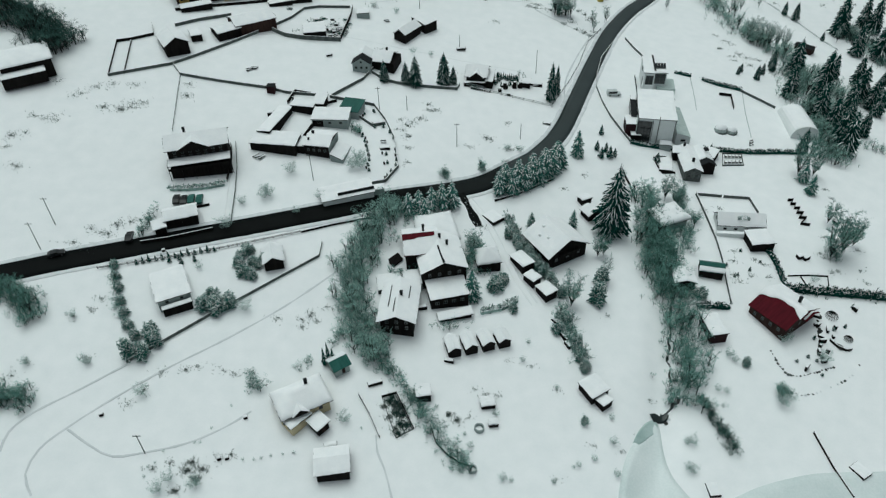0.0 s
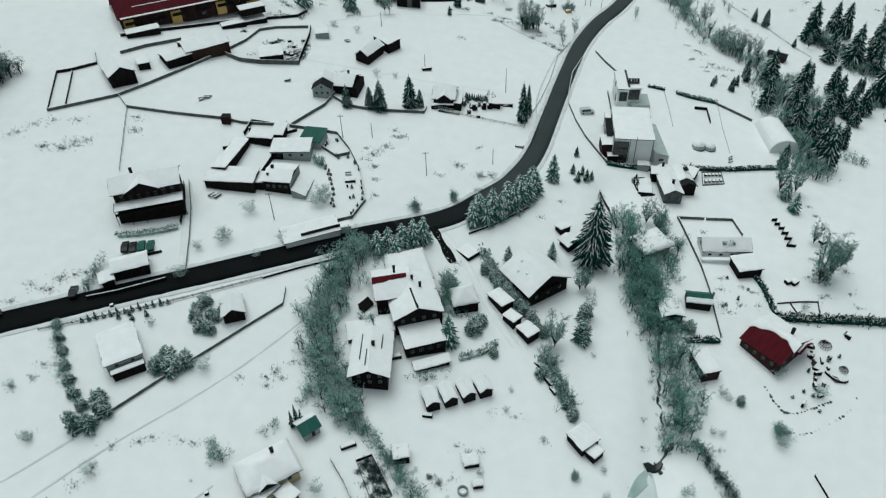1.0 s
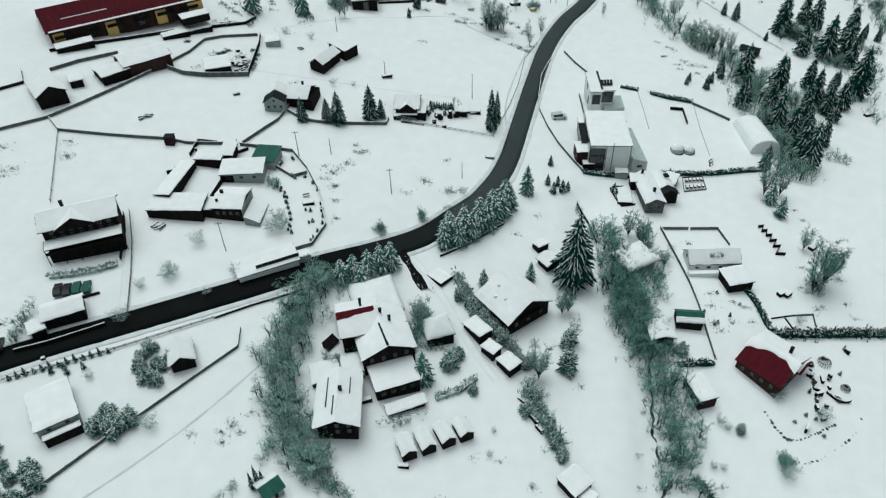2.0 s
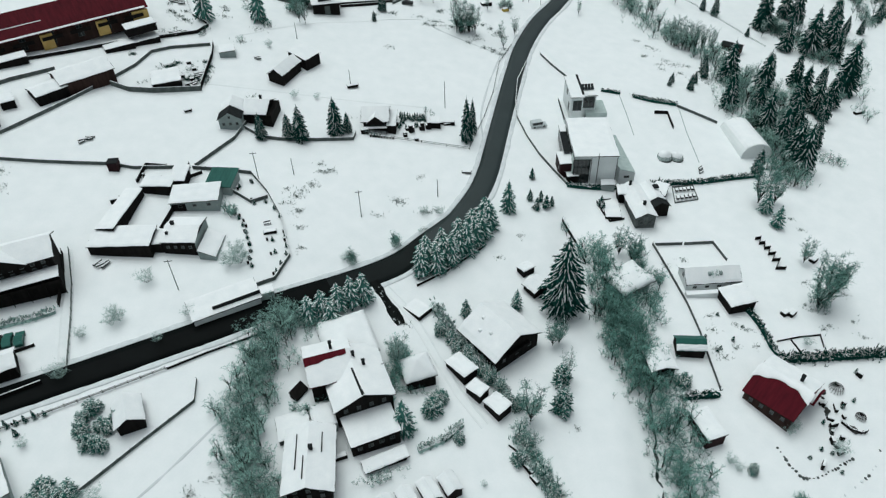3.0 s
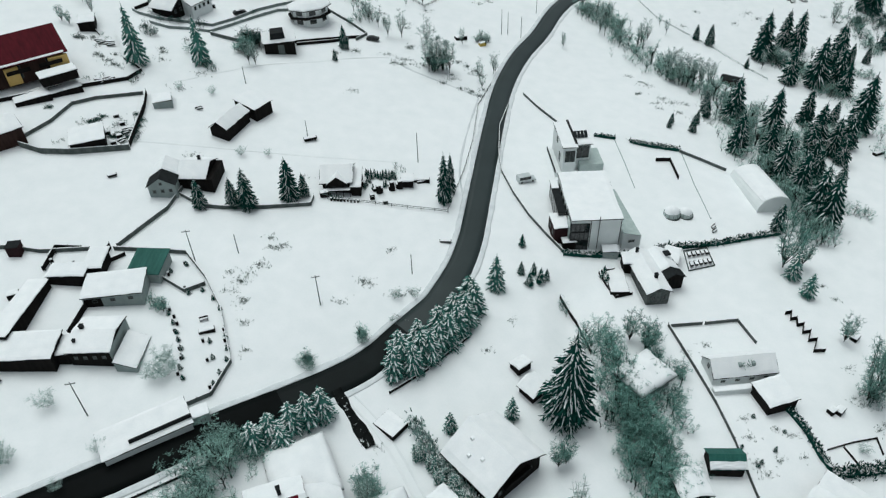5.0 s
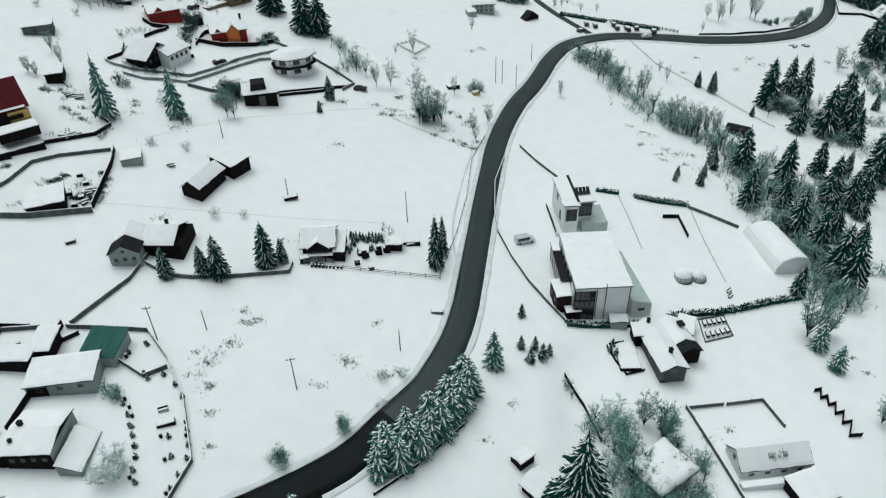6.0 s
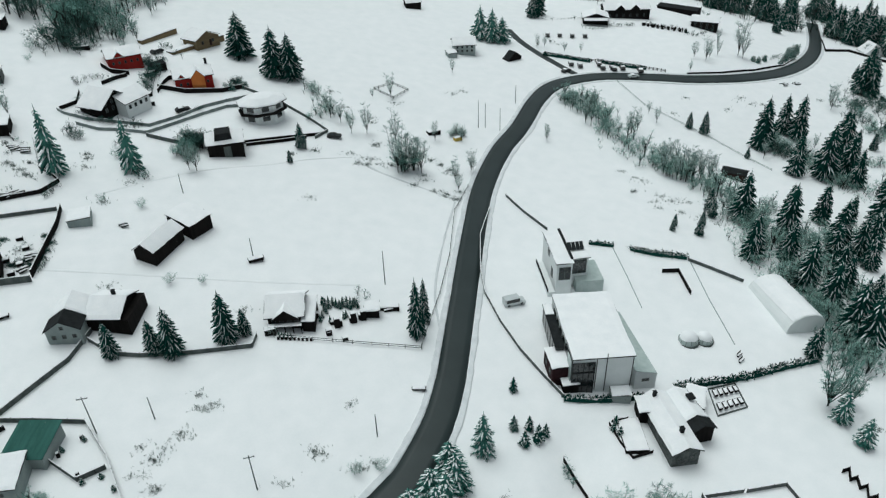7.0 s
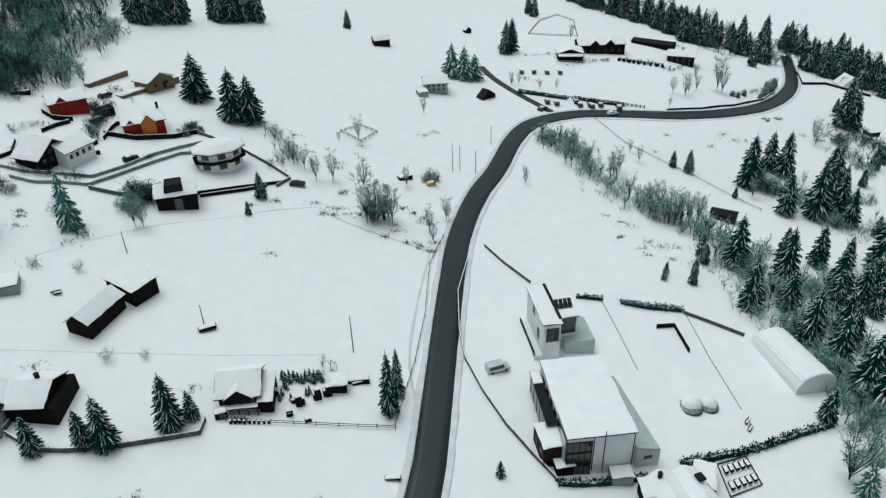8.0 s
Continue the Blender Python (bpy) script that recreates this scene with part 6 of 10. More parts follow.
windows_on(gable_far, 8.4, 10.7, "right", 4, (1.6, 3.6))
gable_far_b = house("house_wing", -28.1, 332.2, 50, 9.0, 9.0, 3.4, "gable", "x", 2.2, WHITE_WALL, label="white wing of the gabled chalet", category="house", over=0.5)
windows_on(gable_far_b, 9.0, 9.0, "front", 4, (2.2,))
octagon_house(10.1, 329.6, 7.2)
log_far = house("log_house", -8.3, 380.9, 42, 10.1, 7.0, 2.8, "gable", "y", 2.4, LOG_WOOD, label="new log house of yellow timber", category="log house", over=0.6)
windows_on(log_far, 10.1, 7.0, "front", 2, (1.6,))
door_on(log_far, 10.1, 7.0, "front", 1.2)
house("log_wall", -22.8, 383.4, 48, 16.0, 2.0, 1.2, "flat", "x", 0.0, LOG_WOOD, label="long stack of yellow logs capped with snow", category="wood stack", over=0.1)
house("log_wall", -10.1, 378.9, 42, 22.7, 3.0, 1.0, "flat", "x", 0.0, LOG_WOOD, label="low timber terrace wall capped with snow", category="wall", over=0.1)
black_far = house("barn", -1.1, 310.2, 2, 9.6, 8.0, 3.4, "gable", "x", 2.0, DARK_WOOD, label="black weathered barn with a dark bare dormer", category="barn", over=0.5)
part("dormer", Geo().prism([(-2.9, 3.2), (2.3, 3.2), (1.7, 6.3), (-2.3, 6.3)], -8.0 / 2 + 0.6, 1.2), DARK_ROOF, black_far, "dark slanted dormer bare of snow")
part("barn_door", Geo().box(-0.6, 1.4, -8.0 / 2 - 0.12, -8.0 / 2 - 0.003, -1.0, 2.6), GREY_WOOD, black_far, "weathered grey boarded door")
house_n = house("house", 91.1, 391.4, -9, 8.7, 8.0, 3.6, "gable", "x", 2.0, GREY_WALL, label="pale grey house beside tall firs", over=0.6)
windows_on(house_n, 8.7, 8.0, "front", 4, (1.4, 2.9), 0.8, 0.9)
windows_on(house_n, 8.7, 8.0, "right", 2, (1.6,))
house("shed", 84.3, 385.3, 6, 3.6, 3.5, 1.6, "shed", "y", 0.4, GREY_WALL, label="small snow-topped store by the grey house", category="shed", over=0.2)
house("hut", 80.9, 442.3, 1, 7.0, 5.0, 2.4, "gable", "x", 1.6, DARK_WOOD, label="weathered hut on the open slope", category="hut", over=0.3)
house("hut", 130.5, 471.9, 11, 3.2, 3.0, 1.2, "gable", "y", 1.8, DARK_WOOD, label="tiny dark pointed hut on the slope", category="hut", over=0.2)
house("shelter", 109.9, 385.3, 28, 7.6, 3.2, 0.5, "gable", "y", 2.8, DARK_WOOD, label="dark steep tent-shaped shelter", category="shelter", over=0.2, snow=0)

# ---- lodge on the hill ----
lodge_a = house("lodge", 165.6, 428.1, -20, 11.3, 9.0, 2.8, "gable", "y", 2.0, DARK_WOOD, label="dark lodge with a snowy front gable", category="lodge", over=0.6)
porch_on(lodge_a, -11.3 / 2, 11.3 / 2, -9.0 / 2 - 3.0, -9.0 / 2, 2.2, None, 4)
lodge_b = house("lodge", 184.1, 434.4, -13, 21.8, 9.0, 4.0, "gable", "x", 2.2, DARK_WOOD, label="long dark lodge with two dormers", category="lodge", over=0.5)
cross_gable(lodge_b, -3.5, 4.0, -9.0 / 2 - 0.8, 0.3, 4.6, 1.8)
cross_gable(lodge_b, 3.6, 4.0, -9.0 / 2 - 0.8, 0.3, 4.6, 1.8)
windows_on(lodge_b, 21.8, 9.0, "front", 6, (1.5,))
house("barn", 224.1, 451.8, -51, 21.0, 7.0, 2.6, "shed", "y", 1.2, DARK_WOOD, DARK_ROOF, 0.4, bare=(0.0, 1.0, 0.6, 1.0), label="long black barn with little snow on its roof", category="barn", over=0.3)
lodge_c = house("house", 219.1, 419.3, -37, 12.0, 9.0, 3.8, "gable", "x", 1.6, DARK_WOOD, label="lodge house with snowy eaves", category="lodge", over=0.7)
windows_on(lodge_c, 12.0, 9.0, "front", 4, (1.4, 3.0))
windows_on(lodge_c, 12.0, 9.0, "right", 2, (1.4, 3.0))
house("house", 311.8, 410.0, -9, 10.1, 8.0, 1.0, "gable", "y", 4.2, WHITE_WALL, label="white steep-gabled house among firs", category="house", over=0.3)
house("hut", 156.5, 295.1, -45, 7.5, 4.0, 2.2, "gable", "x", 0.8, BROWN_WOOD, label="dark brown field hut beside firs", category="hut", over=0.3, snow=0)
house("hut", 264.7, 346.7, -1, 4.7, 4.0, 1.6, "shed", "y", 0.3, DARK_WOOD, label="small dark hut at the wood edge", category="hut", over=0.2, snow=0.3)
tunnel(129.1, 231.2, -3, 9.9, 17.1)

# ---- fences, walls and hedges ----
fence("plank_fence", [(-115.2, 220.0), (-107.1, 224.5), (-97.2, 230.0), (-89.6, 237.1), (-79.5, 247.4), (-68.7, 259.2), (-61.4, 268.3), (-57.4, 276.2), (-51.8, 279.0), (-40.0, 281.9)], 1.0, GREY_WOOD, label="long grey plank fence along a sunken path")
fence("yard_fence", [(-115.2, 220.0), (-117.9, 239.1), (-113.9, 241.1), (-107.1, 245.9), (-109.2, 251.7)], 1.0, DARK_WOOD, label="dark plank fence round a narrow pen")
fence("yard_fence", [(-110.7, 222.3), (-113.3, 240.3)], 1.0, DARK_WOOD, label="dark plank fence round a narrow pen")
fence("yard_wall", [(-39.0, 282.0), (-39.0, 275.6), (-41.4, 258.3)], 1.8, DARK_WOOD, label="tall dark board wall of the yard")
fence("yard_wall", [(-67.0, 258.1), (-61.7, 255.5), (-54.8, 255.2), (-41.3, 257.0)], 1.6, GREY_WOOD, label="grey board wall of the yard")
fence("terrace_wall", [(-103.5, 263.0), (-93.2, 268.2), (-80.3, 274.0), (-70.4, 278.7), (-58.4, 285.5), (-56.3, 284.4), (-44.5, 288.9), (-41.1, 293.6), (-45.3, 299.5)], 1.1, DARK_WOOD, label="dark retaining wall below the red inn")
fence("terrace_wall", [(-101.2, 253.0), (-94.0, 258.6), (-83.4, 264.7)], 1.1, GREY_WOOD, label="grey board fence below the inn")
fence("plank_fence", [(-96.4, 230.1), (-92.8, 225.0), (-78.7, 223.7), (-62.7, 222.7), (-56.5, 220.9), (-46.3, 220.8)], 1.0, GREY_WOOD, label="grey plank fence behind the farm")
fence("wire_fence", [(-92.6, 224.2), (-90.9, 212.8), (-88.5, 196.6)], 1.0, GREY_WOOD, 4.0, label="thin post fence across the meadow", solid=0.4, cap=False, thick=0.05)
fence("plank_fence", [(-40.8, 221.1), (-34.9, 228.5), (-31.0, 233.3), (-27.9, 240.9)], 1.1, GREY_WOOD, label="plank fence up to the stone farmhouse")
# Dark strip added along the courtyard's east side; no wall is known there.
fence("court_dark_strip", [(-47.3, 196.8), (-44.7, 204.6)], 1.6, DARK_WOOD, label="dark upright strip along a line in the farm courtyard", cap=False)
fence("yard_fence", [(-55.1, 215.3), (-53.6, 221.9), (-48.1, 221.1)], 1.2, DARK_WOOD, label="dark fence of a small pen")
fence("garden_fence", [(-41.4, 220.3), (-34.4, 219.2), (-26.0, 217.6), (-21.7, 209.5), (-18.4, 200.1), (-16.4, 186.4), (-20.1, 179.4), (-25.0, 177.5)], 1.1, GREY_WOOD, label="pale plank fence round the kitchen garden")
fence("garden_fence", [(-30.6, 210.1), (-25.8, 205.6), (-21.7, 207.4)], 1.1, GREY_WOOD, label="pale fence across the kitchen garden")
fence("roadside_fence", [(-79.3, 113.8), (-71.1, 121.2), (-62.9, 128.5), (-55.4, 134.7), (-46.2, 142.4), (-37.1, 149.7), (-36.8, 154.6)], 0.9, GREY_WOOD, label="grey snow-capped fence along the lower lane")
fence("roadside_fence", [(-85.8, 150.4), (-78.8, 152.6), (-67.6, 157.1)], 1.1, DARK_WOOD, label="dark fence before the roadside garage")
fence("roadside_fence", [(-94.5, 140.9), (-85.0, 143.9), (-71.5, 148.2), (-57.8, 152.9), (-43.4, 157.9)], 0.8, DARK_WOOD, 2.5, label="low dark roadside fence", solid=0.5)
fence("drive_fence", [(-63.2, 159.7), (-64.3, 172.4), (-65.6, 182.2), (-68.0, 192.8)], 1.0, GREY_WOOD, 2.2, label="low post fence along the chalet drive", solid=0.4, cap=False)
fence("wall", [(79.0, 186.3), (79.3, 176.9), (79.5, 164.7), (79.0, 156.0), (77.9, 147.7), (77.2, 140.6)], 1.1, STONE_WALL, label="low stone garden wall along the long plot")
fence("wall", [(78.9, 186.0), (87.2, 185.6)], 1.0, STONE_WALL, label="low stone garden wall end")
fence("wall", [(87.9, 185.5), (96.2, 185.4), (96.8, 178.3)], 1.0, STONE_WALL, label="low stone garden wall end")
hedge("hedge", [(67.9, 139.7), (76.4, 139.1)], 1.6, 1.5, "clipped dark hedge at the plot end")
hedge("hedge", [(93.7, 160.8), (94.7, 155.5), (94.3, 149.4), (95.1, 145.4)], 1.4, 1.5, "dark hedge down the garden edge")
hedge("hedge", [(95.2, 145.7), (107.3, 145.2), (125.3, 145.1), (129.0, 145.4), (145.0, 143.7)], 2.2, 1.8, "long dark clipped hedge across the snow", dense=18)
fence("zigzag_screen", [(109.4, 186.1), (111.1, 186.3), (109.5, 184.1), (111.2, 184.3), (110.0, 182.1), (111.8, 182.3), (109.9, 179.8), (112.1, 180.0), (109.8, 177.4), (112.1, 177.5), (109.1, 174.3), (111.9, 174.1)], 1.0, DARK_WOOD, 1.6, label="zigzag dark timber screen in the snow", cap=False)
fence("hotel_fence", [(67.7, 280.1), (61.2, 267.3), (57.1, 253.3), (55.7, 245.0), (56.4, 235.3), (58.0, 226.4), (60.4, 218.8), (62.7, 212.4)], 1.0, GREY_WOOD, 3.0, label="curved grey fence round the hotel yard")
hedge("hedge", [(62.5, 212.0), (67.2, 210.7), (73.2, 210.0), (79.5, 209.8)], 1.2, 1.4, "dark hedge before the hotel front")
hedge("hedge", [(87.6, 211.2), (93.7, 211.2), (100.6, 211.2), (108.1, 211.8), (116.2, 212.9), (125.1, 213.7)], 1.5, 1.4, "dark hedge bordering the hotel lawn")
fence("hotel_fence", [(74.8, 287.0), (77.1, 278.9), (80.8, 269.4)], 0.9, GREY_WOOD, label="grey snow-capped fence north of the hotel")
hedge("hedge", [(90.0, 262.2), (96.3, 260.3)], 1.0, 1.2, "short dark hedge behind the hotel")
hedge("hedge", [(100.5, 258.6), (105.1, 256.1), (114.4, 253.2)], 1.8, 1.2, "dark hedge at the top of the lawn")
fence("hotel_fence", [(114.3, 252.2), (118.8, 247.8), (124.4, 242.0)], 1.0, GREY_WOOD, label="grey fence at the edge of the wood")
fence("lawn_edge", [(95.9, 259.6), (94.2, 247.6), (92.3, 236.0)], 0.22, GREY_WALL, 3.0, label="low kerb board half buried in snow", cap=False)
fence("lawn_edge", [(114.6, 251.4), (111.3, 236.9), (108.6, 221.4)], 0.2, GREY_WALL, 3.0, label="low kerb board half buried in snow", cap=False)
fence("pit_wall", [(104.4, 248.2), (108.9, 247.9), (107.4, 239.1)], 1.2, DARK_WOOD, label="dark open side of a sunken bay in the lawn", cap=False)
fence("cottage_fence", [(3.6, 236.5), (2.6, 233.4), (-8.8, 232.7), (-18.3, 232.9), (-23.5, 234.0), (-28.3, 238.4)], 1.1, GREY_WOOD, label="plank fence below a row of firs")
fence("wire_fence", [(7.0, 236.0), (14.8, 234.1), (26.7, 231.4), (36.9, 229.2)], 1.0, GREY_WOOD, 3.5, label="thin post fence along the meadow", solid=0.4, cap=False, thick=0.05)
fence("field_fence", [(37.0, 229.8), (45.1, 246.0), (51.0, 259.9), (57.5, 279.4), (64.9, 292.1)], 0.9, GREY_WOOD, 4.0, label="thin post fence beside the road", solid=0.4, cap=False, thick=0.05)
fence("lane_fence", [(-46.5, 329.1), (-44.3, 327.0), (-37.9, 324.3), (-29.0, 323.1), (-21.9, 321.8), (-14.1, 327.6), (-7.5, 334.1), (-0.6, 338.6), (7.0, 342.6)], 0.9, PALE_BOARD, label="pale grey snow-capped fence along the upper lane")
fence("lane_fence", [(-40.7, 321.7), (-34.8, 319.0), (-28.7, 318.9), (-22.5, 317.8), (-17.2, 321.8), (-7.5, 329.7), (-0.6, 334.8), (3.9, 335.6)], 0.9, PALE_BOARD, label="pale grey snow-capped fence below the lane")
fence("far_fence", [(3.5, 348.8), (15.1, 339.7), (23.8, 328.7), (28.5, 321.5), (24.2, 317.2)], 1.0, GREY_WOOD, label="grey board fence on the rise")
fence("far_fence", [(3.6, 313.5), (13.7, 316.3), (26.0, 319.3)], 1.0, DARK_WOOD, label="dark board fence on the rise")
fence("far_fence", [(-38.1, 358.0), (-34.7, 354.1), (-29.6, 353.5)], 1.4, DARK_WOOD, label="dark wall before the red house")
fence("far_fence", [(-20.8, 345.4), (-12.6, 343.2), (-2.0, 344.8), (5.9, 349.0)], 1.4, DARK_WOOD, label="dark wall before the orange house")
fence("pen_fence", [(47.8, 351.5), (55.2, 356.5), (59.9, 351.9), (53.4, 345.2), (47.8, 351.5)], 1.0, GREY_WOOD, 2.5, label="small square post-and-rail pen", solid=0.5, cap=False)
fence("paddock_fence", [(163.2, 471.3), (186.9, 511.8), (209.4, 537.9), (213.7, 523.0), (188.9, 467.4), (163.2, 471.3)], 1.0, DARK_WOOD, 3.0, label="round paddock fence on the hill", solid=0.5, cap=False)
fence("lodge_fence", [(126.7, 391.7), (135.8, 386.9), (156.1, 379.4), (171.7, 370.6)], 1.0, DARK_WOOD, 1.6, label="dark roadside fence below the lodge", post=0.3, solid=0.6)
fence("guard_rail", [(179.9, 367.1), (194.6, 365.9), (212.9, 368.7), (234.4, 377.8), (249.2, 389.4), (261.8, 403.2)], 0.8, DARK_WOOD, 3.0, label="dark guard rail round the bend")
fence("lodge_fence", [(186.8, 418.6), (196.0, 413.2), (203.7, 410.3)], 1.3, DARK_WOOD, 1.5, label="dark posts and rails before the lodge", post=0.4, solid=0.5)
fence("far_wall", [(297.6, 429.7), (282.4, 408.2), (299.0, 411.0), (309.9, 392.8)], 1.2, DARK_WOOD, label="dark wall by the road bend")
fence("garden_fence", [(-23.0, 108.4), (-20.0, 103.4), (-17.4, 97.8)], 0.9, DARK_WOOD, 2.0, label="dark fence of a bean plot")
fence("board_edge", [(-14.2, 109.0), (-9.9, 100.3)], 0.5, GREY_WOOD, label="low board edge of the plot", cap=False)
fence("sluice_rail", [(87.2, 102.9), (88.8, 94.1), (90.7, 87.2)], 0.8, DARK_WOOD, 2.5, label="dark rail on the pond dam")
fence("shed_fence", [(13.5, 177.4), (21.7, 181.6), (33.2, 189.3)], 0.8, DARK_WOOD, 2.5, label="low dark fence behind the roadside firs")
fence("lane_fence", [(57.5, 199.4), (58.8, 191.1), (58.8, 182.2)], 1.4, DARK_WOOD, label="dark board fence behind the great fir")
fence("frame_beds", [(94.6, 209.8), (101.5, 210.4), (100.3, 203.9), (92.6, 202.8), (94.6, 209.8)], 0.45, GREY_WOOD, 2.0, label="grey timber edge of the cold frames", cap=False)
fence("deck_edge", [(70.0, 205.1), (73.5, 205.3)], 0.6, DARK_WOOD, label="dark edge of a snowy deck", cap=False)
fence("deck_edge", [(69.2, 204.6), (69.5, 200.1), (70.3, 196.4), (74.7, 196.9)], 0.7, DARK_WOOD, label="dark edge of a snowy deck", cap=False)

# ---- firs ----
fir(48.0, 167.6, 24.0, 6.5, "grand")
fir(40.1, 140.5, 9.5, 3.0, "bushy")
fir(41.8, 147.4, 7.0, 2.8, "bushy")
bare_tree(43.5, 148.5, 9.0, "frosted")
fir(42.6, 202.8, 10.3, 2.7, "white")
fir(15.2, 181.4, 9.1, 3.1, "white", group="row of roadside firs")
fir(17.4, 183.3, 9.5, 3.2, "white", group="row of roadside firs")
fir(19.1, 181.8, 9.7, 3.1, "white", group="row of roadside firs")
fir(21.6, 184.7, 9.2, 3.2, "white", group="row of roadside firs")
fir(23.4, 184.2, 9.5, 3.2, "white", group="row of roadside firs")
fir(25.9, 186.9, 9.4, 3.2, "white", group="row of roadside firs")
fir(28.1, 187.8, 10.1, 3.2, "white", group="row of roadside firs")
fir(30.7, 190.4, 9.8, 3.3, "white", group="row of roadside firs")
fir(33.0, 192.7, 9.3, 3.3, "white", group="row of roadside firs")
fir(35.5, 195.9, 9.8, 3.4, "white", group="row of roadside firs")
fir(17.0, 186.4, 7.7, 3.2, "white", group="row of roadside firs")
fir(21.6, 188.6, 7.9, 3.2, "white", group="row of roadside firs")
fir(26.4, 191.3, 8.7, 3.3, "white", group="row of roadside firs")
fir(30.8, 194.8, 8.2, 3.3, "white", group="row of roadside firs")
fir(35.4, 200.0, 7.5, 3.4, "white", group="row of roadside firs")
fir(-12.7, 168.7, 7.2, 2.9, "white", group="firs at the junction")
fir(-9.6, 170.0, 7.5, 3.0, "white", group="firs at the junction")
fir(-5.8, 171.7, 7.7, 3.0, "white", group="firs at the junction")
fir(-2.7, 172.5, 9.3, 3.0, "white", group="firs at the junction")
fir(0.2, 173.5, 9.5, 3.0, "white", group="firs at the junction")
fir(-7.9, 168.6, 5.5, 2.9, "white", group="firs at the junction")
fir(50.8, 202.8, 4.4, None, "young")
fir(53.8, 203.5, 4.8, None, "young")
fir(49.9, 206.7, 3.9, None, "young")
fir(55.7, 204.6, 3.5, None, "young")
fir(52.9, 206.2, 3.9, None, "young")
fir(52.9, 215.8, 3.9, None, "young")
fir(24.0, 168.1, 5.7, 1.7, "white")
fir(36.7, 168.8, 6.6, 1.7, "white")
fir(5.3, 139.9, 10.5, 2.9, "white")
fir(11.8, 143.6, 5.2, 3.0, "bushy")
fir(14.2, 146.0, 4.2, 2.2, "bushy")
fir(16.4, 136.4, 3.6, 1.7, "bushy")
fir(27.8, 130.3, 4.6, 2.0, "bushy")
fir(32.5, 126.5, 4.2, 2.0, "bushy")
fir(-79.3, 116.0, 7.1, 2.6, "bushy", group="firs at the garden corner")
fir(-76.3, 115.9, 6.2, 2.6, "bushy", group="firs at the garden corner")
fir(-74.1, 119.6, 6.0, 2.6, "bushy", group="firs at the garden corner")
fir(-75.8, 122.5, 4.3, 2.6, "bushy", group="firs at the garden corner")
fir(-64.2, 131.0, 5.6, 3.1, "bushy", group="spreading garden conifers")
fir(-61.1, 130.4, 5.6, 3.1, "bushy", group="spreading garden conifers")
fir(-58.6, 132.3, 5.0, 3.1, "bushy", group="spreading garden conifers")
fir(-62.9, 133.8, 4.4, 3.1, "bushy", group="spreading garden conifers")
fir(-56.8, 142.6, 4.0, 2.4, "bushy")
fir(-54.4, 141.8, 4.0, 2.4, "bushy")
fir(-53.6, 145.7, 3.3, 2.4, "bushy")
fir(-58.1, 145.4, 4.0, 2.4, "bushy")
fir(33.7, 119.2, 4.2, 1.8, "bushy")
fir(33.0, 121.7, 4.0, 1.8, "bushy")
thicket("brush", [(29.6, 138.3), (30.5, 131.9), (32.1, 125.9), (33.5, 120.9)], 5, 81, 3.2, "frosted brush above the garden sheds", 71)
fir(16.9, 163.3, 5.1, 2.0, "bushy", group="conifer row along the lane")
fir(19.1, 160.9, 4.5, 2.0, "bushy", group="conifer row along the lane")
fir(19.9, 158.4, 3.8, 2.0, "bushy", group="conifer row along the lane")
fir(22.0, 156.0, 5.1, 2.0, "bushy", group="conifer row along the lane")
fir(22.8, 153.6, 4.5, 2.0, "bushy", group="conifer row along the lane")
fir(24.9, 151.3, 3.8, 2.0, "bushy", group="conifer row along the lane")
fir(25.6, 149.0, 5.1, 1.9, "bushy", group="conifer row along the lane")
fir(27.7, 146.8, 4.5, 1.9, "bushy", group="conifer row along the lane")
fir(28.4, 144.5, 3.8, 1.9, "bushy", group="conifer row along the lane")
fir(30.4, 142.4, 5.1, 1.9, "bushy", group="conifer row along the lane")
thicket("brush", [(64.7, 184.4), (61.9, 175.3), (60.8, 167.3), (64.9, 163.4), (71.5, 167.3), (76.2, 174.9)], 2.4, 80, 3.8, "frosted trees round the pavilion", 72)
thicket("brush", [(-15.3, 108.1), (-13.3, 103.8), (-10.9, 99.6)], 2.6, 117, 0.7, "dark stalks in the boarded garden plot", 73, DARK_TWIGS)
thicket("brush", [(-45.9, 268.8), (-42.5, 267.0), (-39.8, 265.9)], 3, 36, 0.9, "dark plant clumps under snow in the walled yard", 74, DARK_TWIGS)
thicket("brush", [(-44.5, 262.6), (-41.1, 265.9), (-41.0, 259.3)], 3, 45, 0.9, "dark plant clumps under snow in the walled yard", 75, DARK_TWIGS)
thicket("brush", [(-55.6, 267.1), (-52.9, 269.7), (-51.1, 266.0)], 2.5, 31, 0.8, "dark plant clumps under snow in the walled yard", 76, DARK_TWIGS)
thicket("brush", [(-39.9, 260.3), (-39.3, 267.0)], 2, 22, 0.9, "dark plant clumps under snow in the walled yard", 77, DARK_TWIGS)
thicket("brush", [(-60.2, 259.7), (-56.9, 260.7)], 2, 18, 0.7, "dark plant clumps under snow in the walled yard", 78, DARK_TWIGS)
fir(-23.5, 234.0, 8.4, None, "tall", group="firs behind the plank fence")
fir(-15.8, 233.9, 8.5, None, "tall", group="firs behind the plank fence")
fir(-12.3, 233.3, 11.6, None, "tall", group="firs behind the plank fence")
fir(-2.1, 236.1, 12.5, None, "tall", group="firs behind the plank fence")
fir(1.3, 237.6, 6.8, None, "tall", group="firs behind the plank fence")
fir(-42.2, 297.9, 18.2, 3.5, "white", "tall fir loaded with thick snow")
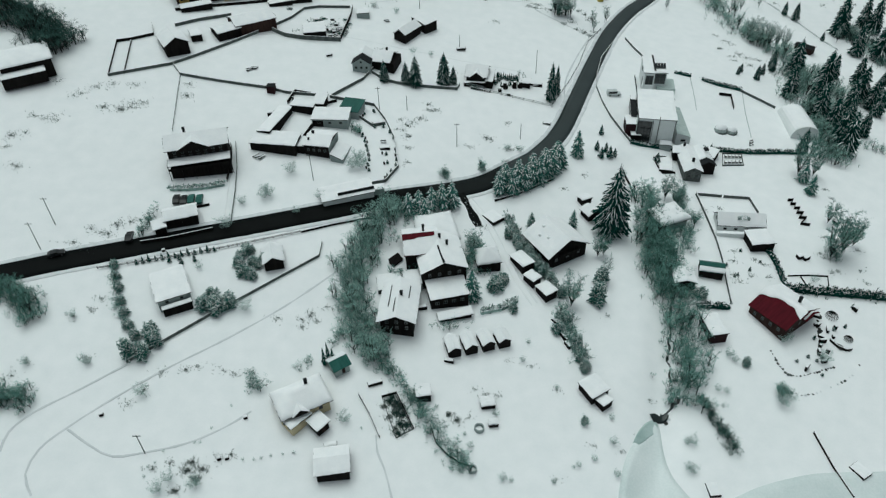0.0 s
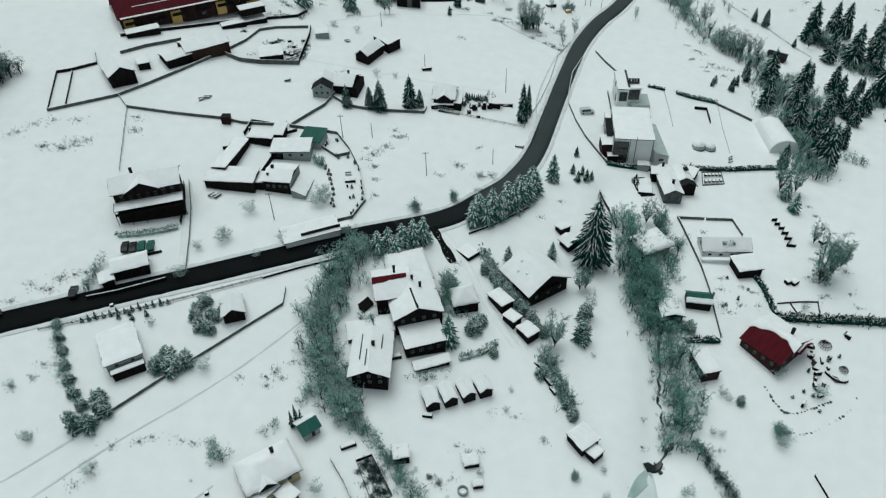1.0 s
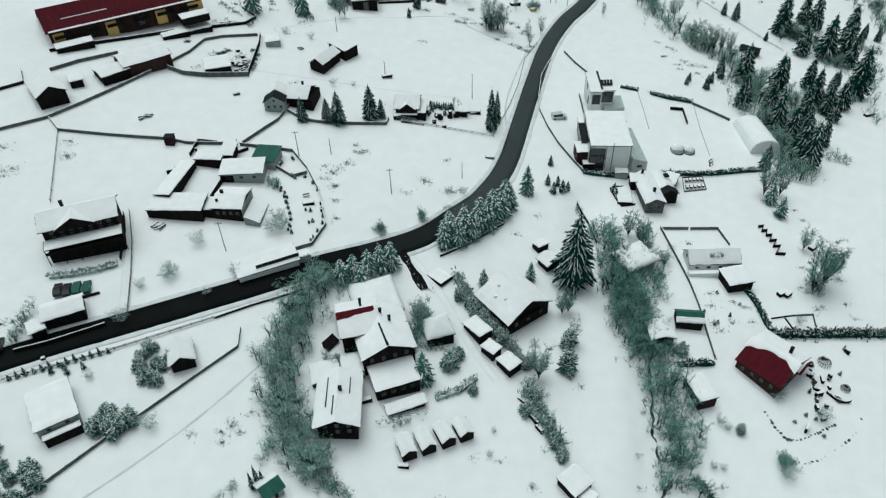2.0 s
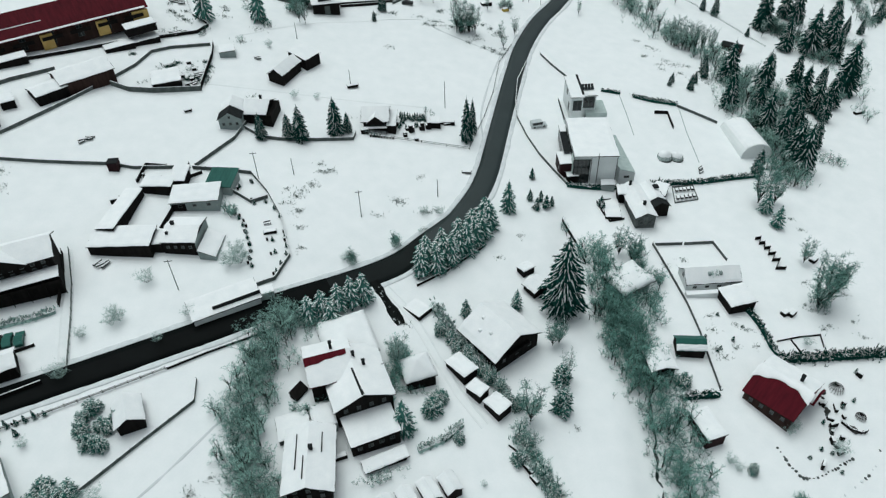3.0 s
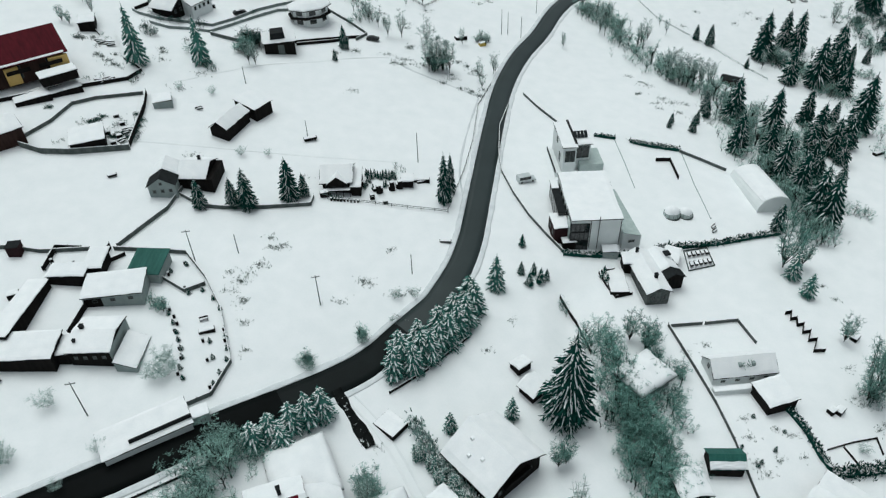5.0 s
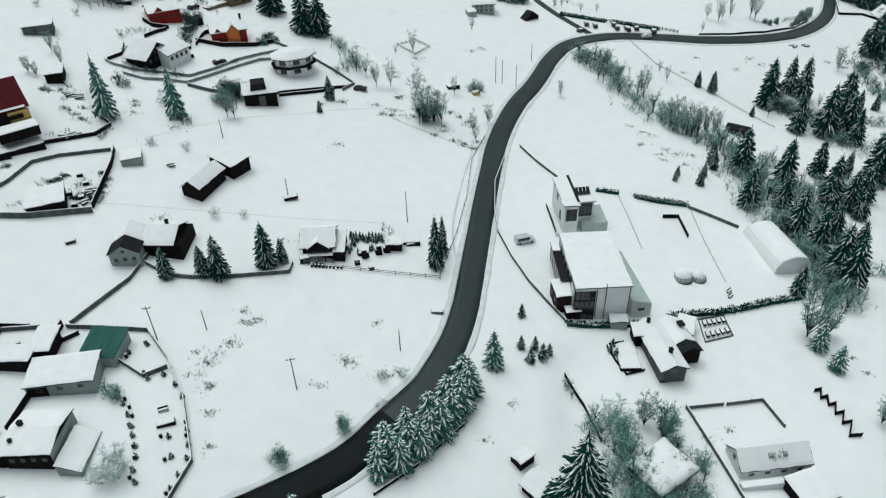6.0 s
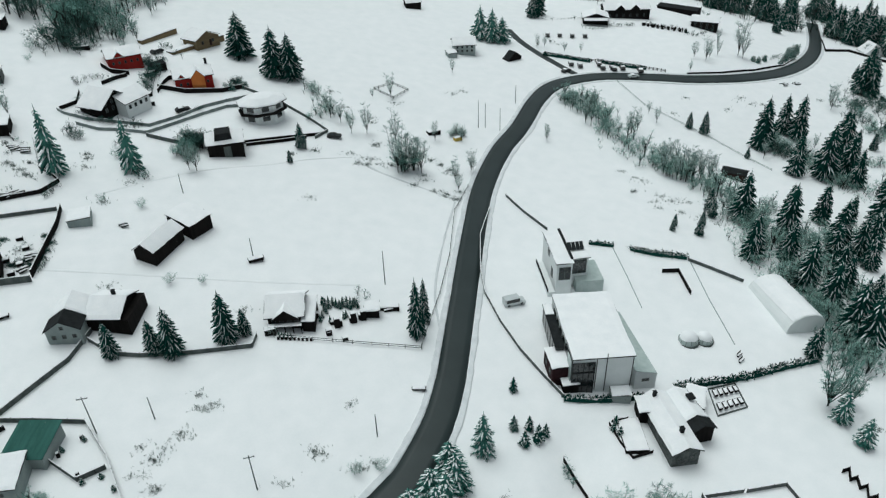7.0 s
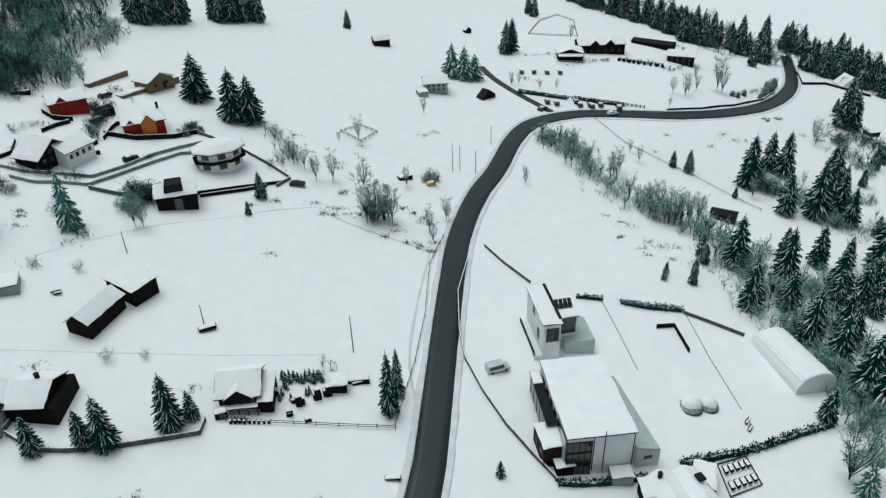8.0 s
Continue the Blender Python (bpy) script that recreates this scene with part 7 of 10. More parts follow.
fir(4.7, 373.2, 15.5, 5.4, "tall")
fir(15.5, 358.6, 17.0, 5.0, "tall")
fir(20.6, 357.4, 15.5, 4.8, "tall")
fir(-19.1, 445.3, 14.3, 2.8, "tall", group="firs on the far slope")
fir(-16.8, 441.4, 18.3, 3.2, "tall", group="firs on the far slope")
fir(-14.8, 444.7, 15.4, 3.6, "tall", group="firs on the far slope")
fir(-12.6, 440.8, 19.5, 3.0, "tall", group="firs on the far slope")
fir(-11.3, 443.9, 16.5, 3.5, "tall", group="firs on the far slope")
fir(-9.3, 447.4, 18.6, 3.0, "tall", group="firs on the far slope")
fir(-7.0, 443.4, 17.6, 3.3, "tall", group="firs on the far slope")
fir(-4.9, 446.9, 19.7, 2.8, "tall", group="firs on the far slope")
fir(-3.5, 450.1, 16.7, 3.3, "tall", group="firs on the far slope")
fir(-1.3, 446.0, 20.8, 3.6, "tall", group="firs on the far slope")
fir(1.0, 449.6, 17.9, 3.1, "tall", group="firs on the far slope")
fir(12.2, 455.8, 14.2, 2.9, "tall", group="firs on the far slope")
fir(36.8, 233.3, 15.3, 2.1, "tall")
fir(39.4, 237.3, 12.1, 1.5, "tall")
fir(15.0, 453.1, 17.7, 3.5, "tall", group="firs on the far slope")
fir(18.2, 457.9, 14.3, 3.2, "tall", group="firs on the far slope")
fir(19.8, 454.7, 17.8, 3.8, "tall", group="firs on the far slope")
fir(23.1, 459.7, 14.5, 3.5, "tall", group="firs on the far slope")
fir(24.7, 456.4, 18.0, 3.1, "tall", group="firs on the far slope")
fir(28.1, 461.5, 14.6, 3.8, "tall", group="firs on the far slope")
fir(30.9, 458.6, 18.2, 3.3, "tall", group="firs on the far slope")
fir(-24.5, 299.5, 15.0, 3.3, "white", "tall fir loaded with thick snow")
fir(19.6, 311.9, 8.0, None, "tall")
fir(15.8, 303.7, 4.1, None, "tall")
fir(69.8, 462.7, 8.8, None, "tall")
fir(102.8, 407.2, 13.9, 4.6, "white")
fir(107.3, 404.4, 13.9, 4.6, "white")
fir(111.8, 404.7, 10.5, 4.6, "white")
fir(138.0, 437.5, 15.3, None, "tall")
fir(142.4, 441.6, 15.4, None, "tall")
fir(189.3, 525.6, 12.7, None, "tall", group="firs on the far slope")
fir(189.0, 533.7, 11.9, None, "tall", group="firs on the far slope")
fir(134.7, 275.1, 8.2, None, "tall", group="fir wood on the slope")
fir(124.3, 263.5, 6.3, None, "tall", group="fir wood on the slope")
fir(117.4, 266.2, 3.9, None, "tall", group="fir wood on the slope")
fir(141.8, 269.4, 16.7, None, "tall", group="fir wood on the slope")
fir(133.2, 251.7, 14.5, None, "tall", group="fir wood on the slope")
fir(150.3, 260.0, 17.6, None, "tall", group="fir wood on the slope")
fir(143.0, 249.5, 13.0, None, "tall", group="fir wood on the slope")
fir(167.4, 266.6, 13.4, None, "tall", group="fir wood on the slope")
fir(177.0, 265.1, 8.4, None, "tall", group="fir wood on the slope")
fir(162.3, 253.4, 15.7, None, "tall", group="fir wood on the slope")
fir(139.5, 237.6, 15.6, None, "tall", group="fir wood on the slope")
fir(156.6, 248.1, 12.6, None, "tall", group="fir wood on the slope")
fir(141.1, 230.0, 14.8, None, "tall", group="fir wood on the slope")
fir(149.6, 234.8, 12.1, None, "tall", group="fir wood on the slope")
fir(140.3, 220.5, 16.7, None, "tall", group="fir wood on the slope")
fir(184.1, 260.8, 21.2, None, "tall", group="fir wood on the slope")
fir(152.7, 228.2, 11.1, None, "tall", group="fir wood on the slope")
fir(164.7, 243.1, 11.6, None, "tall", group="fir wood on the slope")
fir(140.8, 216.1, 17.4, None, "tall", group="fir wood on the slope")
fir(125.1, 215.2, 9.6, None, "tall", group="fir wood on the slope")
fir(150.8, 238.8, 13.2, None, "tall", group="fir wood on the slope")
fir(164.7, 248.0, 13.7, None, "tall", group="fir wood on the slope")
fir(179.9, 314.4, 19.4, None, "tall", group="fir wood on the slope")
fir(195.2, 323.5, 14.9, None, "tall", group="fir wood on the slope")
fir(197.8, 318.5, 17.1, None, "tall", group="fir wood on the slope")
fir(188.7, 292.0, 20.0, None, "tall", group="fir wood on the slope")
fir(206.1, 304.1, 17.4, None, "tall", group="fir wood on the slope")
fir(217.4, 310.0, 7.3, None, "tall", group="fir wood on the slope")
fir(197.8, 292.2, 15.8, None, "tall", group="fir wood on the slope")
fir(209.5, 309.4, 16.1, None, "tall", group="fir wood on the slope")
fir(159.7, 329.5, 6.5, None, "tall", group="fir wood on the slope")
fir(163.6, 325.5, 8.8, None, "tall", group="fir wood on the slope")
fir(256.0, 354.4, 17.6, None, "tall", group="fir wood on the slope")
fir(258.6, 351.7, 17.6, None, "tall", group="fir wood on the slope")
fir(281.6, 377.7, 14.6, None, "tall", group="fir wood on the slope")
fir(267.4, 370.0, 7.2, None, "tall", group="fir wood on the slope")
fir(245.2, 321.6, 10.2, None, "tall", group="fir wood on the slope")
fir(237.5, 317.8, 10.0, None, "tall", group="fir wood on the slope")
fir(196.4, 271.1, 8.7, None, "tall", group="fir wood on the slope")
fir(199.3, 277.3, 7.8, None, "tall", group="fir wood on the slope")
fir(222.2, 307.1, 7.3, None, "tall", group="fir wood on the slope")
fir(259.7, 562.6, 16.1, None, "tall", group="fir wood along the ridge")
fir(265.5, 557.7, 16.6, None, "tall", group="fir wood along the ridge")
fir(268.6, 548.5, 14.8, None, "tall", group="fir wood along the ridge")
fir(279.4, 549.0, 19.9, None, "tall", group="fir wood along the ridge")
fir(287.6, 548.3, 17.4, None, "tall", group="fir wood along the ridge")
fir(287.7, 535.0, 17.7, None, "tall", group="fir wood along the ridge")
fir(285.1, 521.4, 14.7, None, "tall", group="fir wood along the ridge")
fir(290.3, 516.8, 14.1, None, "tall", group="fir wood along the ridge")
fir(292.8, 508.4, 14.0, None, "tall", group="fir wood along the ridge")
fir(290.1, 495.9, 13.2, None, "tall", group="fir wood along the ridge")
fir(287.5, 484.0, 15.6, None, "tall", group="fir wood along the ridge")
fir(289.9, 476.6, 16.5, None, "tall", group="fir wood along the ridge")
fir(287.3, 465.5, 18.7, None, "tall", group="fir wood along the ridge")
fir(289.7, 461.2, 14.3, None, "tall", group="fir wood along the ridge")
fir(294.6, 457.6, 17.7, None, "tall", group="fir wood along the ridge")
fir(288.7, 445.6, 17.1, None, "tall", group="fir wood along the ridge")
fir(273.1, 435.2, 11.8, None, "tall", group="fir wood along the ridge")
fir(294.3, 529.0, 15.7, None, "tall", group="fir wood along the ridge")
fir(298.2, 522.3, 17.7, None, "tall", group="fir wood along the ridge")
fir(297.8, 503.9, 17.4, None, "tall", group="fir wood along the ridge")
fir(331.5, 481.3, 15.8, None, "tall", group="fir wood along the ridge")
fir(331.9, 474.6, 15.0, None, "tall", group="fir wood along the ridge")
fir(332.4, 468.0, 18.4, None, "tall", group="fir wood along the ridge")
fir(344.7, 492.4, 14.8, None, "tall", group="fir wood along the ridge")
fir(334.7, 437.7, 17.9, None, "tall", group="fir wood along the ridge")
fir(335.2, 432.1, 12.8, None, "tall", group="fir wood along the ridge")
fir(345.0, 438.5, 14.1, None, "tall", group="fir wood along the ridge")
fir(329.6, 412.8, 13.0, None, "tall", group="fir wood along the ridge")
fir(327.8, 403.7, 17.5, None, "tall", group="fir wood along the ridge")
fir(317.6, 391.7, 16.8, None, "tall", group="fir wood along the ridge")
fir(334.6, 421.7, 12.0, None, "tall", group="fir wood along the ridge")
fir(323.6, 489.1, 19.4, None, "tall", group="fir wood along the ridge")
fir(312.3, 495.7, 18.1, None, "tall", group="fir wood along the ridge")
fir(340.2, 447.8, 18.0, None, "tall", group="fir wood along the ridge")
fir(258.8, 576.8, 16.7, None, "tall", group="fir wood along the ridge")
fir(252.7, 581.8, 21.0, None, "tall", group="fir wood along the ridge")

# ---- bare trees and shrubs ----
bare_tree(113.1, 160.7, 17.1, "tree")
bare_tree(117.5, 162.7, 15.5, "tree")
bare_tree(122.6, 166.4, 9.4, "tree")
bare_tree(118.8, 176.5, 8.5, "tree")
bare_tree(70.7, 180.0, 10.0, "tree")
bare_tree(88.7, 170.4, 5.6, "tree")
bare_tree(42.6, 157.2, 8.3, "tree")
bare_tree(32.6, 139.1, 12.5, "tree")
bare_tree(44.3, 157.6, 7.6, "tree")
bare_tree(68.4, 183.8, 9.5, "tree")
bare_tree(118.5, 201.6, 15.6, "tree")
bare_tree(123.7, 201.3, 10.0, "tree")
bare_tree(215.3, 381.3, 12.9, "frosted")
bare_tree(203.7, 383.1, 7.3, "frosted")
bare_tree(198.0, 380.3, 6.0, "frosted")
bare_tree(230.2, 340.9, 10.4, "frosted")
bare_tree(200.2, 311.1, 6.4, "frosted")
bare_tree(130.1, 348.0, 5.4, "frosted")
bare_tree(119.2, 331.7, 11.1, "frosted")
bare_tree(118.4, 341.6, 8.3, "frosted")
bare_tree(148.4, 339.7, 5.4, "frosted")
bare_tree(131.6, 297.4, 11.4, "frosted")
bare_tree(134.4, 293.9, 11.3, "frosted")
bare_tree(138.2, 293.6, 12.3, "frosted")
bare_tree(143.2, 295.1, 10.6, "frosted")
bare_tree(146.0, 293.2, 10.6, "frosted")
bare_tree(132.3, 324.1, 8.1, "frosted")
bare_tree(40.4, 321.1, 10.5, "frosted")
bare_tree(48.5, 316.7, 11.0, "frosted")
bare_tree(30.4, 330.6, 10.0, "frosted")
bare_tree(33.2, 327.4, 8.5, "frosted")
bare_tree(35.6, 321.0, 8.5, "frosted")
bare_tree(52.6, 345.9, 9.5, "frosted")
bare_tree(46.2, 345.6, 3.8, "frosted")
bare_tree(-25.9, 403.7, 8.7, "frosted")
bare_tree(-29.0, 379.3, 7.3, "frosted")
bare_tree(-35.2, 378.3, 10.8, "frosted")
bare_tree(-39.4, 400.5, 7.6, "frosted")
bare_tree(-24.6, 409.3, 7.9, "frosted")
bare_tree(48.4, 300.6, 13.5, "frosted")
bare_tree(50.7, 300.6, 13.5, "frosted")
bare_tree(45.8, 299.3, 15.8, "frosted")
bare_tree(52.7, 299.2, 12.7, "frosted")
bare_tree(68.2, 300.4, 8.0, "frosted")
bare_tree(61.8, 294.9, 8.6, "frosted")
bare_tree(70.2, 318.6, 5.6, "frosted")
bare_tree(61.5, 318.5, 7.3, "frosted")
bare_tree(80.5, 369.1, 6.3, "frosted")
bare_tree(69.8, 320.2, 2.8, "frosted")
bare_tree(99.9, 319.5, 5.8, "frosted")
bare_tree(176.4, 307.2, 8.3, "frosted")
bare_tree(223.2, 306.9, 8.6, "frosted")
bare_tree(-10.8, 299.6, 9.2, "frosted")
bare_tree(-8.9, 299.0, 8.8, "frosted")
bare_tree(-89.2, 113.4, 3.0, "shrub")
bare_tree(-101.9, 111.7, 2.9, "shrub")
bare_tree(-54.1, 131.2, 4.8, "shrub")
bare_tree(-95.9, 125.8, 2.9, "shrub")
bare_tree(-64.1, 83.3, 4.0, "shrub")
bare_tree(-62.3, 85.8, 3.3, "shrub")
bare_tree(-56.6, 84.8, 4.0, "shrub")
bare_tree(1.4, 140.8, 3.0, "shrub")
bare_tree(-73.6, 105.7, 4.2, "shrub")
bare_tree(-88.1, 112.9, 2.7, "shrub")
bare_tree(-64.3, 158.3, 5.0, "shrub")
bare_tree(-25.8, 101.5, 4.0, "shrub")
bare_tree(-3.4, 185.4, 2.6, "shrub")
bare_tree(9.8, 189.6, 3.3, "shrub")
bare_tree(-1.6, 183.7, 3.2, "shrub")
bare_tree(23.2, 201.6, 3.1, "shrub")
bare_tree(16.9, 194.9, 1.6, "shrub")
bare_tree(18.9, 201.4, 3.1, "shrub")
bare_tree(-7.0, 254.1, 2.5, "shrub")
bare_tree(-13.8, 254.4, 3.2, "shrub")
bare_tree(6.7, 236.8, 2.4, "shrub")
bare_tree(82.2, 110.7, 5.5, "shrub")
bare_tree(57.0, 100.1, 3.2, "shrub")
bare_tree(55.2, 92.9, 3.3, "shrub")
bare_tree(96.5, 122.9, 4.7, "shrub")
bare_tree(87.8, 128.6, 3.3, "shrub")
bare_tree(72.3, 124.2, 3.2, "shrub")
bare_tree(89.6, 129.5, 3.2, "shrub")
bare_tree(103.6, 149.3, 3.2, "shrub")
bare_tree(-21.4, 282.7, 3.2, "shrub")
bare_tree(-30.5, 285.3, 2.9, "shrub")
bare_tree(-28.4, 304.9, 4.4, "shrub")
bare_tree(-55.4, 170.3, 4.2, "shrub")
bare_tree(-61.4, 167.7, 3.5, "shrub")
bare_tree(-54.1, 171.2, 4.2, "shrub")
bare_tree(-68.6, 143.5, 2.8, "shrub")
bare_tree(-55.6, 173.2, 3.2, "shrub")
bare_tree(-49.0, 181.0, 5.0, "shrub")
bare_tree(-28.0, 184.8, 6.2, "shrub")
bare_tree(-30.5, 184.2, 5.6, "shrub")
bare_tree(-28.7, 188.1, 5.0, "shrub")

# ---- brush ----
thicket("brush", [(-16.7, 169.5), (-22.7, 158.8), (-26.4, 147.6), (-26.1, 134.7), (-22.0, 123.7), (-18.6, 118.1)], 12.0, 560, 4.8, "dense frosted brush beside the houses", 1, FROST_TWIGS)
thicket("brush", [(-18.6, 118.1), (-13.7, 112.9), (-9.0, 107.0), (-4.3, 99.2), (-0.6, 94.5), (3.8, 90.3)], 5.0, 216, 2.8, "tangled brush along a garden edge", 2)
thicket("brush", [(60.8, 187.5), (62.3, 171.0), (62.8, 155.4), (62.2, 141.7), (62.6, 130.1), (61.3, 119.7), (56.6, 109.6)], 12.0, 500, 5.0, "dense frosted brush along the brook", 3)
thicket("brush", [(72.8, 184.4), (70.4, 170.9), (69.2, 158.8)], 6, 81, 4.0, "frosted brush behind the cottage", 4)
thicket("brush", [(61.3, 112.2), (64.0, 106.0), (66.0, 100.8), (67.1, 97.3)], 2.6, 63, 2.2, "dark strip of brush on the pond bank", 5)
thicket("brush", [(117.7, 350.0), (124.4, 342.9), (126.8, 327.9), (129.6, 311.3), (134.5, 298.9), (142.5, 291.0), (145.4, 276.9)], 15, 430, 5.0, "dense frosted brush along the upper brook", 6, FROST_TWIGS)
thicket("brush", [(146.2, 275.3), (140.4, 256.7), (135.9, 239.2), (149.9, 245.6), (147.0, 229.3)], 17, 297, 4.5, "frosted undergrowth below the firs", 7, FROST_TWIGS)
thicket("brush", [(184.1, 317.6), (190.6, 305.0), (190.2, 286.2), (197.5, 277.6)], 16, 234, 3.8, "frosted undergrowth among the firs", 8, FROST_TWIGS)
thicket("brush", [(-66.1, 389.6), (-60.6, 410.1), (-54.2, 434.5), (-43.7, 454.9), (-33.1, 470.5)], 34, 378, 9, "dark frosted woodland on the far slope", 9, DARK_TWIGS)
thicket("brush", [(-50.7, 388.6), (-43.6, 394.7), (-36.7, 391.5), (-37.5, 377.9)], 12, 81, 7, "pale frosted trees at the wood edge", 24)
thicket("brush", [(-43.4, 420.6), (-33.0, 423.7), (-24.3, 432.5)], 16, 63, 8, "pale frosted trees at the wood edge", 25)
thicket("brush", [(-57.3, 374.5), (-47.8, 370.1), (-44.3, 387.6)], 14, 135, 6.0, "dark frosted trees at the wood edge", 10, DARK_TWIGS)
thicket("brush", [(276.8, 620.3), (302.8, 599.7), (313.5, 564.9), (313.4, 519.8), (301.8, 466.8)], 18, 180, 9.0, "dark trees along the far ridge", 11, DARK_TWIGS)
thicket("brush", [(314.5, 472.7), (338.2, 477.3), (342.1, 463.2), (340.4, 439.7), (330.2, 406.0)], 16, 144, 9.0, "dark trees beyond the road bend", 12, DARK_TWIGS)
thicket("brush", [(-123.4, 130.0), (-114.5, 131.8), (-108.6, 128.9), (-103.9, 123.4)], 7, 240, 3.8, "dark frosted bushes beside the road", 13)
thicket("brush", [(-112.2, 102.9), (-104.6, 102.7), (-96.9, 102.2)], 6, 190, 3.4, "dark frosted bushes beside the lane", 14)
thicket("brush", [(-167.1, 245.7), (-153.3, 244.1), (-141.9, 238.4), (-131.8, 230.7)], 15, 330, 7.5, "dark frosted trees round the upper house", 15, DARK_TWIGS)
thicket("brush", [(-86.3, 151.4), (-86.0, 158.0), (-83.9, 163.2)], 3.0, 31, 3.2, "frosted brush beside the garage", 16)
thicket("brush", [(-91.1, 142.4), (-88.2, 135.3), (-84.8, 126.8)], 2.6, 45, 2.4, "frosted hedge of the garden", 17)
thicket("brush", [(45.3, 300.6), (52.6, 302.0)], 4, 36, 6.0, "clump of frosted saplings", 18)
thicket("brush", [(31.3, 337.5), (23.7, 327.1)], 5, 27, 3.0, "frosted shrubs on the rise", 19)
thicket("brush", [(274.8, 370.5), (237.1, 336.2), (233.9, 318.2)], 12, 72, 4.0, "frosted scrub at the wood edge", 20, DARK_TWIGS)
thicket("brush", [(59.9, 169.8), (59.4, 161.7), (59.0, 151.4), (62.1, 144.5)], 10, 225, 4.4, "frosted brush on the brook bank", 21)
thicket("brush", [(57.1, 198.3), (58.0, 193.4)], 2, 14, 2.6, "frosted shrub by the board fence", 22)
thicket("brush", [(-9.4, 313.6), (-10.9, 303.2)], 3, 23, 3.6, "frosted bush before the barn", 23)
hedge("hedge", [(16.8, 170.5), (20.5, 160.7), (24.8, 153.2), (28.7, 145.2)], 2.4, 2.4, "frosted conifer hedge along the lane", FROSTED, 0.9, dense=20)
hedge("hedge", [(7.5, 134.8), (13.2, 136.6), (17.8, 139.7)], 1.4, 1.6, "frosted garden hedge before the huts", FROSTED, 0.7)
hedge("hedge", [(28.2, 135.4), (30.4, 128.4), (33.3, 121.7)], 2.0, 2.2, "frosted hedge strip above the garden sheds", FROSTED, 0.8)

# ---- poles ----
pole(-110.8, 145.7, 9.1)
pole(-110.0, 154.5, 9.3)
pole(-69.1, 91.6, 6.8)
pole(2.1, 200.2, 8.6)
pole(-24.1, 215.2, 8.8)
pole(33.0, 250.4, 9.4, arms=0)
pole(4.0, 262.0, 5.5, arms=0)
pole(78.5, 327.6, 9.5, arms=0)
pole(80.9, 327.6, 8.6, arms=0)
pole(85.5, 325.8, 7.9, arms=0)
pole(97.7, 345.5, 6.7, arms=0)
pole(23.8, 208.6, 5.8, arms=0)
pole(-41.9, 178.2, 9.4)
pole(-14.8, 217.1, 5.4, arms=0)
pole(-12.1, 288.7, 5.7, arms=0)

# ---- vehicles ----
car("van", 61.6, 240.9, 4, VAN_PAINT, "silver delivery van dusted with snow", van=True, snowy=False)
car("car", -106.1, 144.3, 22, BLACK_PAINT, "black car parked at the road edge", snowy=False)
car("car", 135.6, 412.0, 70, BLACK_PAINT, "dark parked car with snow on its roof")
car("car", 141.2, 411.5, 70, BLACK_PAINT, "dark parked car with snow on its roof")
car("car", 146.7, 410.2, 70, BLACK_PAINT, "dark parked car with snow on its roof")
car("car", 152.5, 409.4, 70, BLACK_PAINT, "dark parked car with snow on its roof")
car("car", 146.0, 379.6, 75, BLACK_PAINT, "dark parked car beside the road")
car("car", 150.4, 376.1, 75, BLACK_PAINT, "dark parked car beside the road")
car("car", 154.7, 375.5, 75, BLACK_PAINT, "dark parked car beside the road")
car("car", 161.4, 372.5, 75, BLACK_PAINT, "dark parked car beside the road")
car("car", 155.8, 367.6, 0, VAN_PAINT, "pale car standing on the road in the bend", lift=0.2)
car("car", 128.9, 373.7, 30, BLACK_PAINT, "dark car by the side road")
car("car", 30.0, 318.1, -15, BLACK_PAINT, "dark car below the far fence", snowy=False)

# ---- water ----
ice_sheet([(48.6, 106.5), (50.6, 106.4), (50.3, 101.1), (50.2, 95.8), (51.1, 90.9), (53.3, 86.6), (56.5, 80.5), (50.6, 74.3), (41.3, 73.5), (34.5, 76.2), (36.0, 83.7), (37.9, 90.4), (40.5, 96.8), (44.6, 102.3)], "pale green pond ice below the culvert")
ice_sheet([(62.0, 86.4), (69.4, 89.5), (76.6, 91.5), (83.7, 92.9), (91.9, 93.4), (101.2, 93.8), (112.5, 94.4), (119.4, 89.4), (110.1, 81.5), (93.6, 78.7), (76.2, 79.0), (64.5, 81.9)], "pale ice at the edge of the lower pond")
ribbon("brook", [(52.7, 108.4), (53.4, 109.4), (54.7, 110.5), (55.1, 111.5), (56.4, 111.8), (56.9, 113.2)], 0.7, WATER, 0.06, "dark narrow crack of open brook in the snow", "brook", rough=0.8, step=0.7)
ribbon("brook", [(56.2, 118.0), (56.1, 120.1), (57.0, 122.1), (56.5, 124.1), (57.1, 126.2), (58.0, 128.2), (58.0, 130.3), (59.2, 132.4), (60.3, 138.3), (62.4, 145.5)], 0.5, WATER, 0.06, "dark narrow crack of open brook in the snow", "brook", rough=0.8, step=0.7)
culvert(121.8, 351.0, 30)

# ---- garden details ----
well(5.9, 101.3)
snowy_round(98.0, 224.0, 2.3, 1.5)
snowy_round(101.9, 223.6, 2.0, 1.3)
trough(4.6, 260.9, 10, 3.4, 1.3, 1.0)
trough(33.9, 218.5, -15, 2.6, 0.9, 0.6, "log", "dark fallen log capped with snow")
trough(-44.5, 246.3, 20, 2.0, 0.8, 0.7)
log_pile(-71.0, 232.8, 20, 3, 1.7)
log_pile(-69.6, 234.0, -10, 3, 1.7)
log_pile(-52.4, 264.4, 10, 3, 1.6)
log_pile(-48.4, 263.2, 20, 3, 1.6)
log_pile(-41.9, 265.9, 0, 3, 1.6)
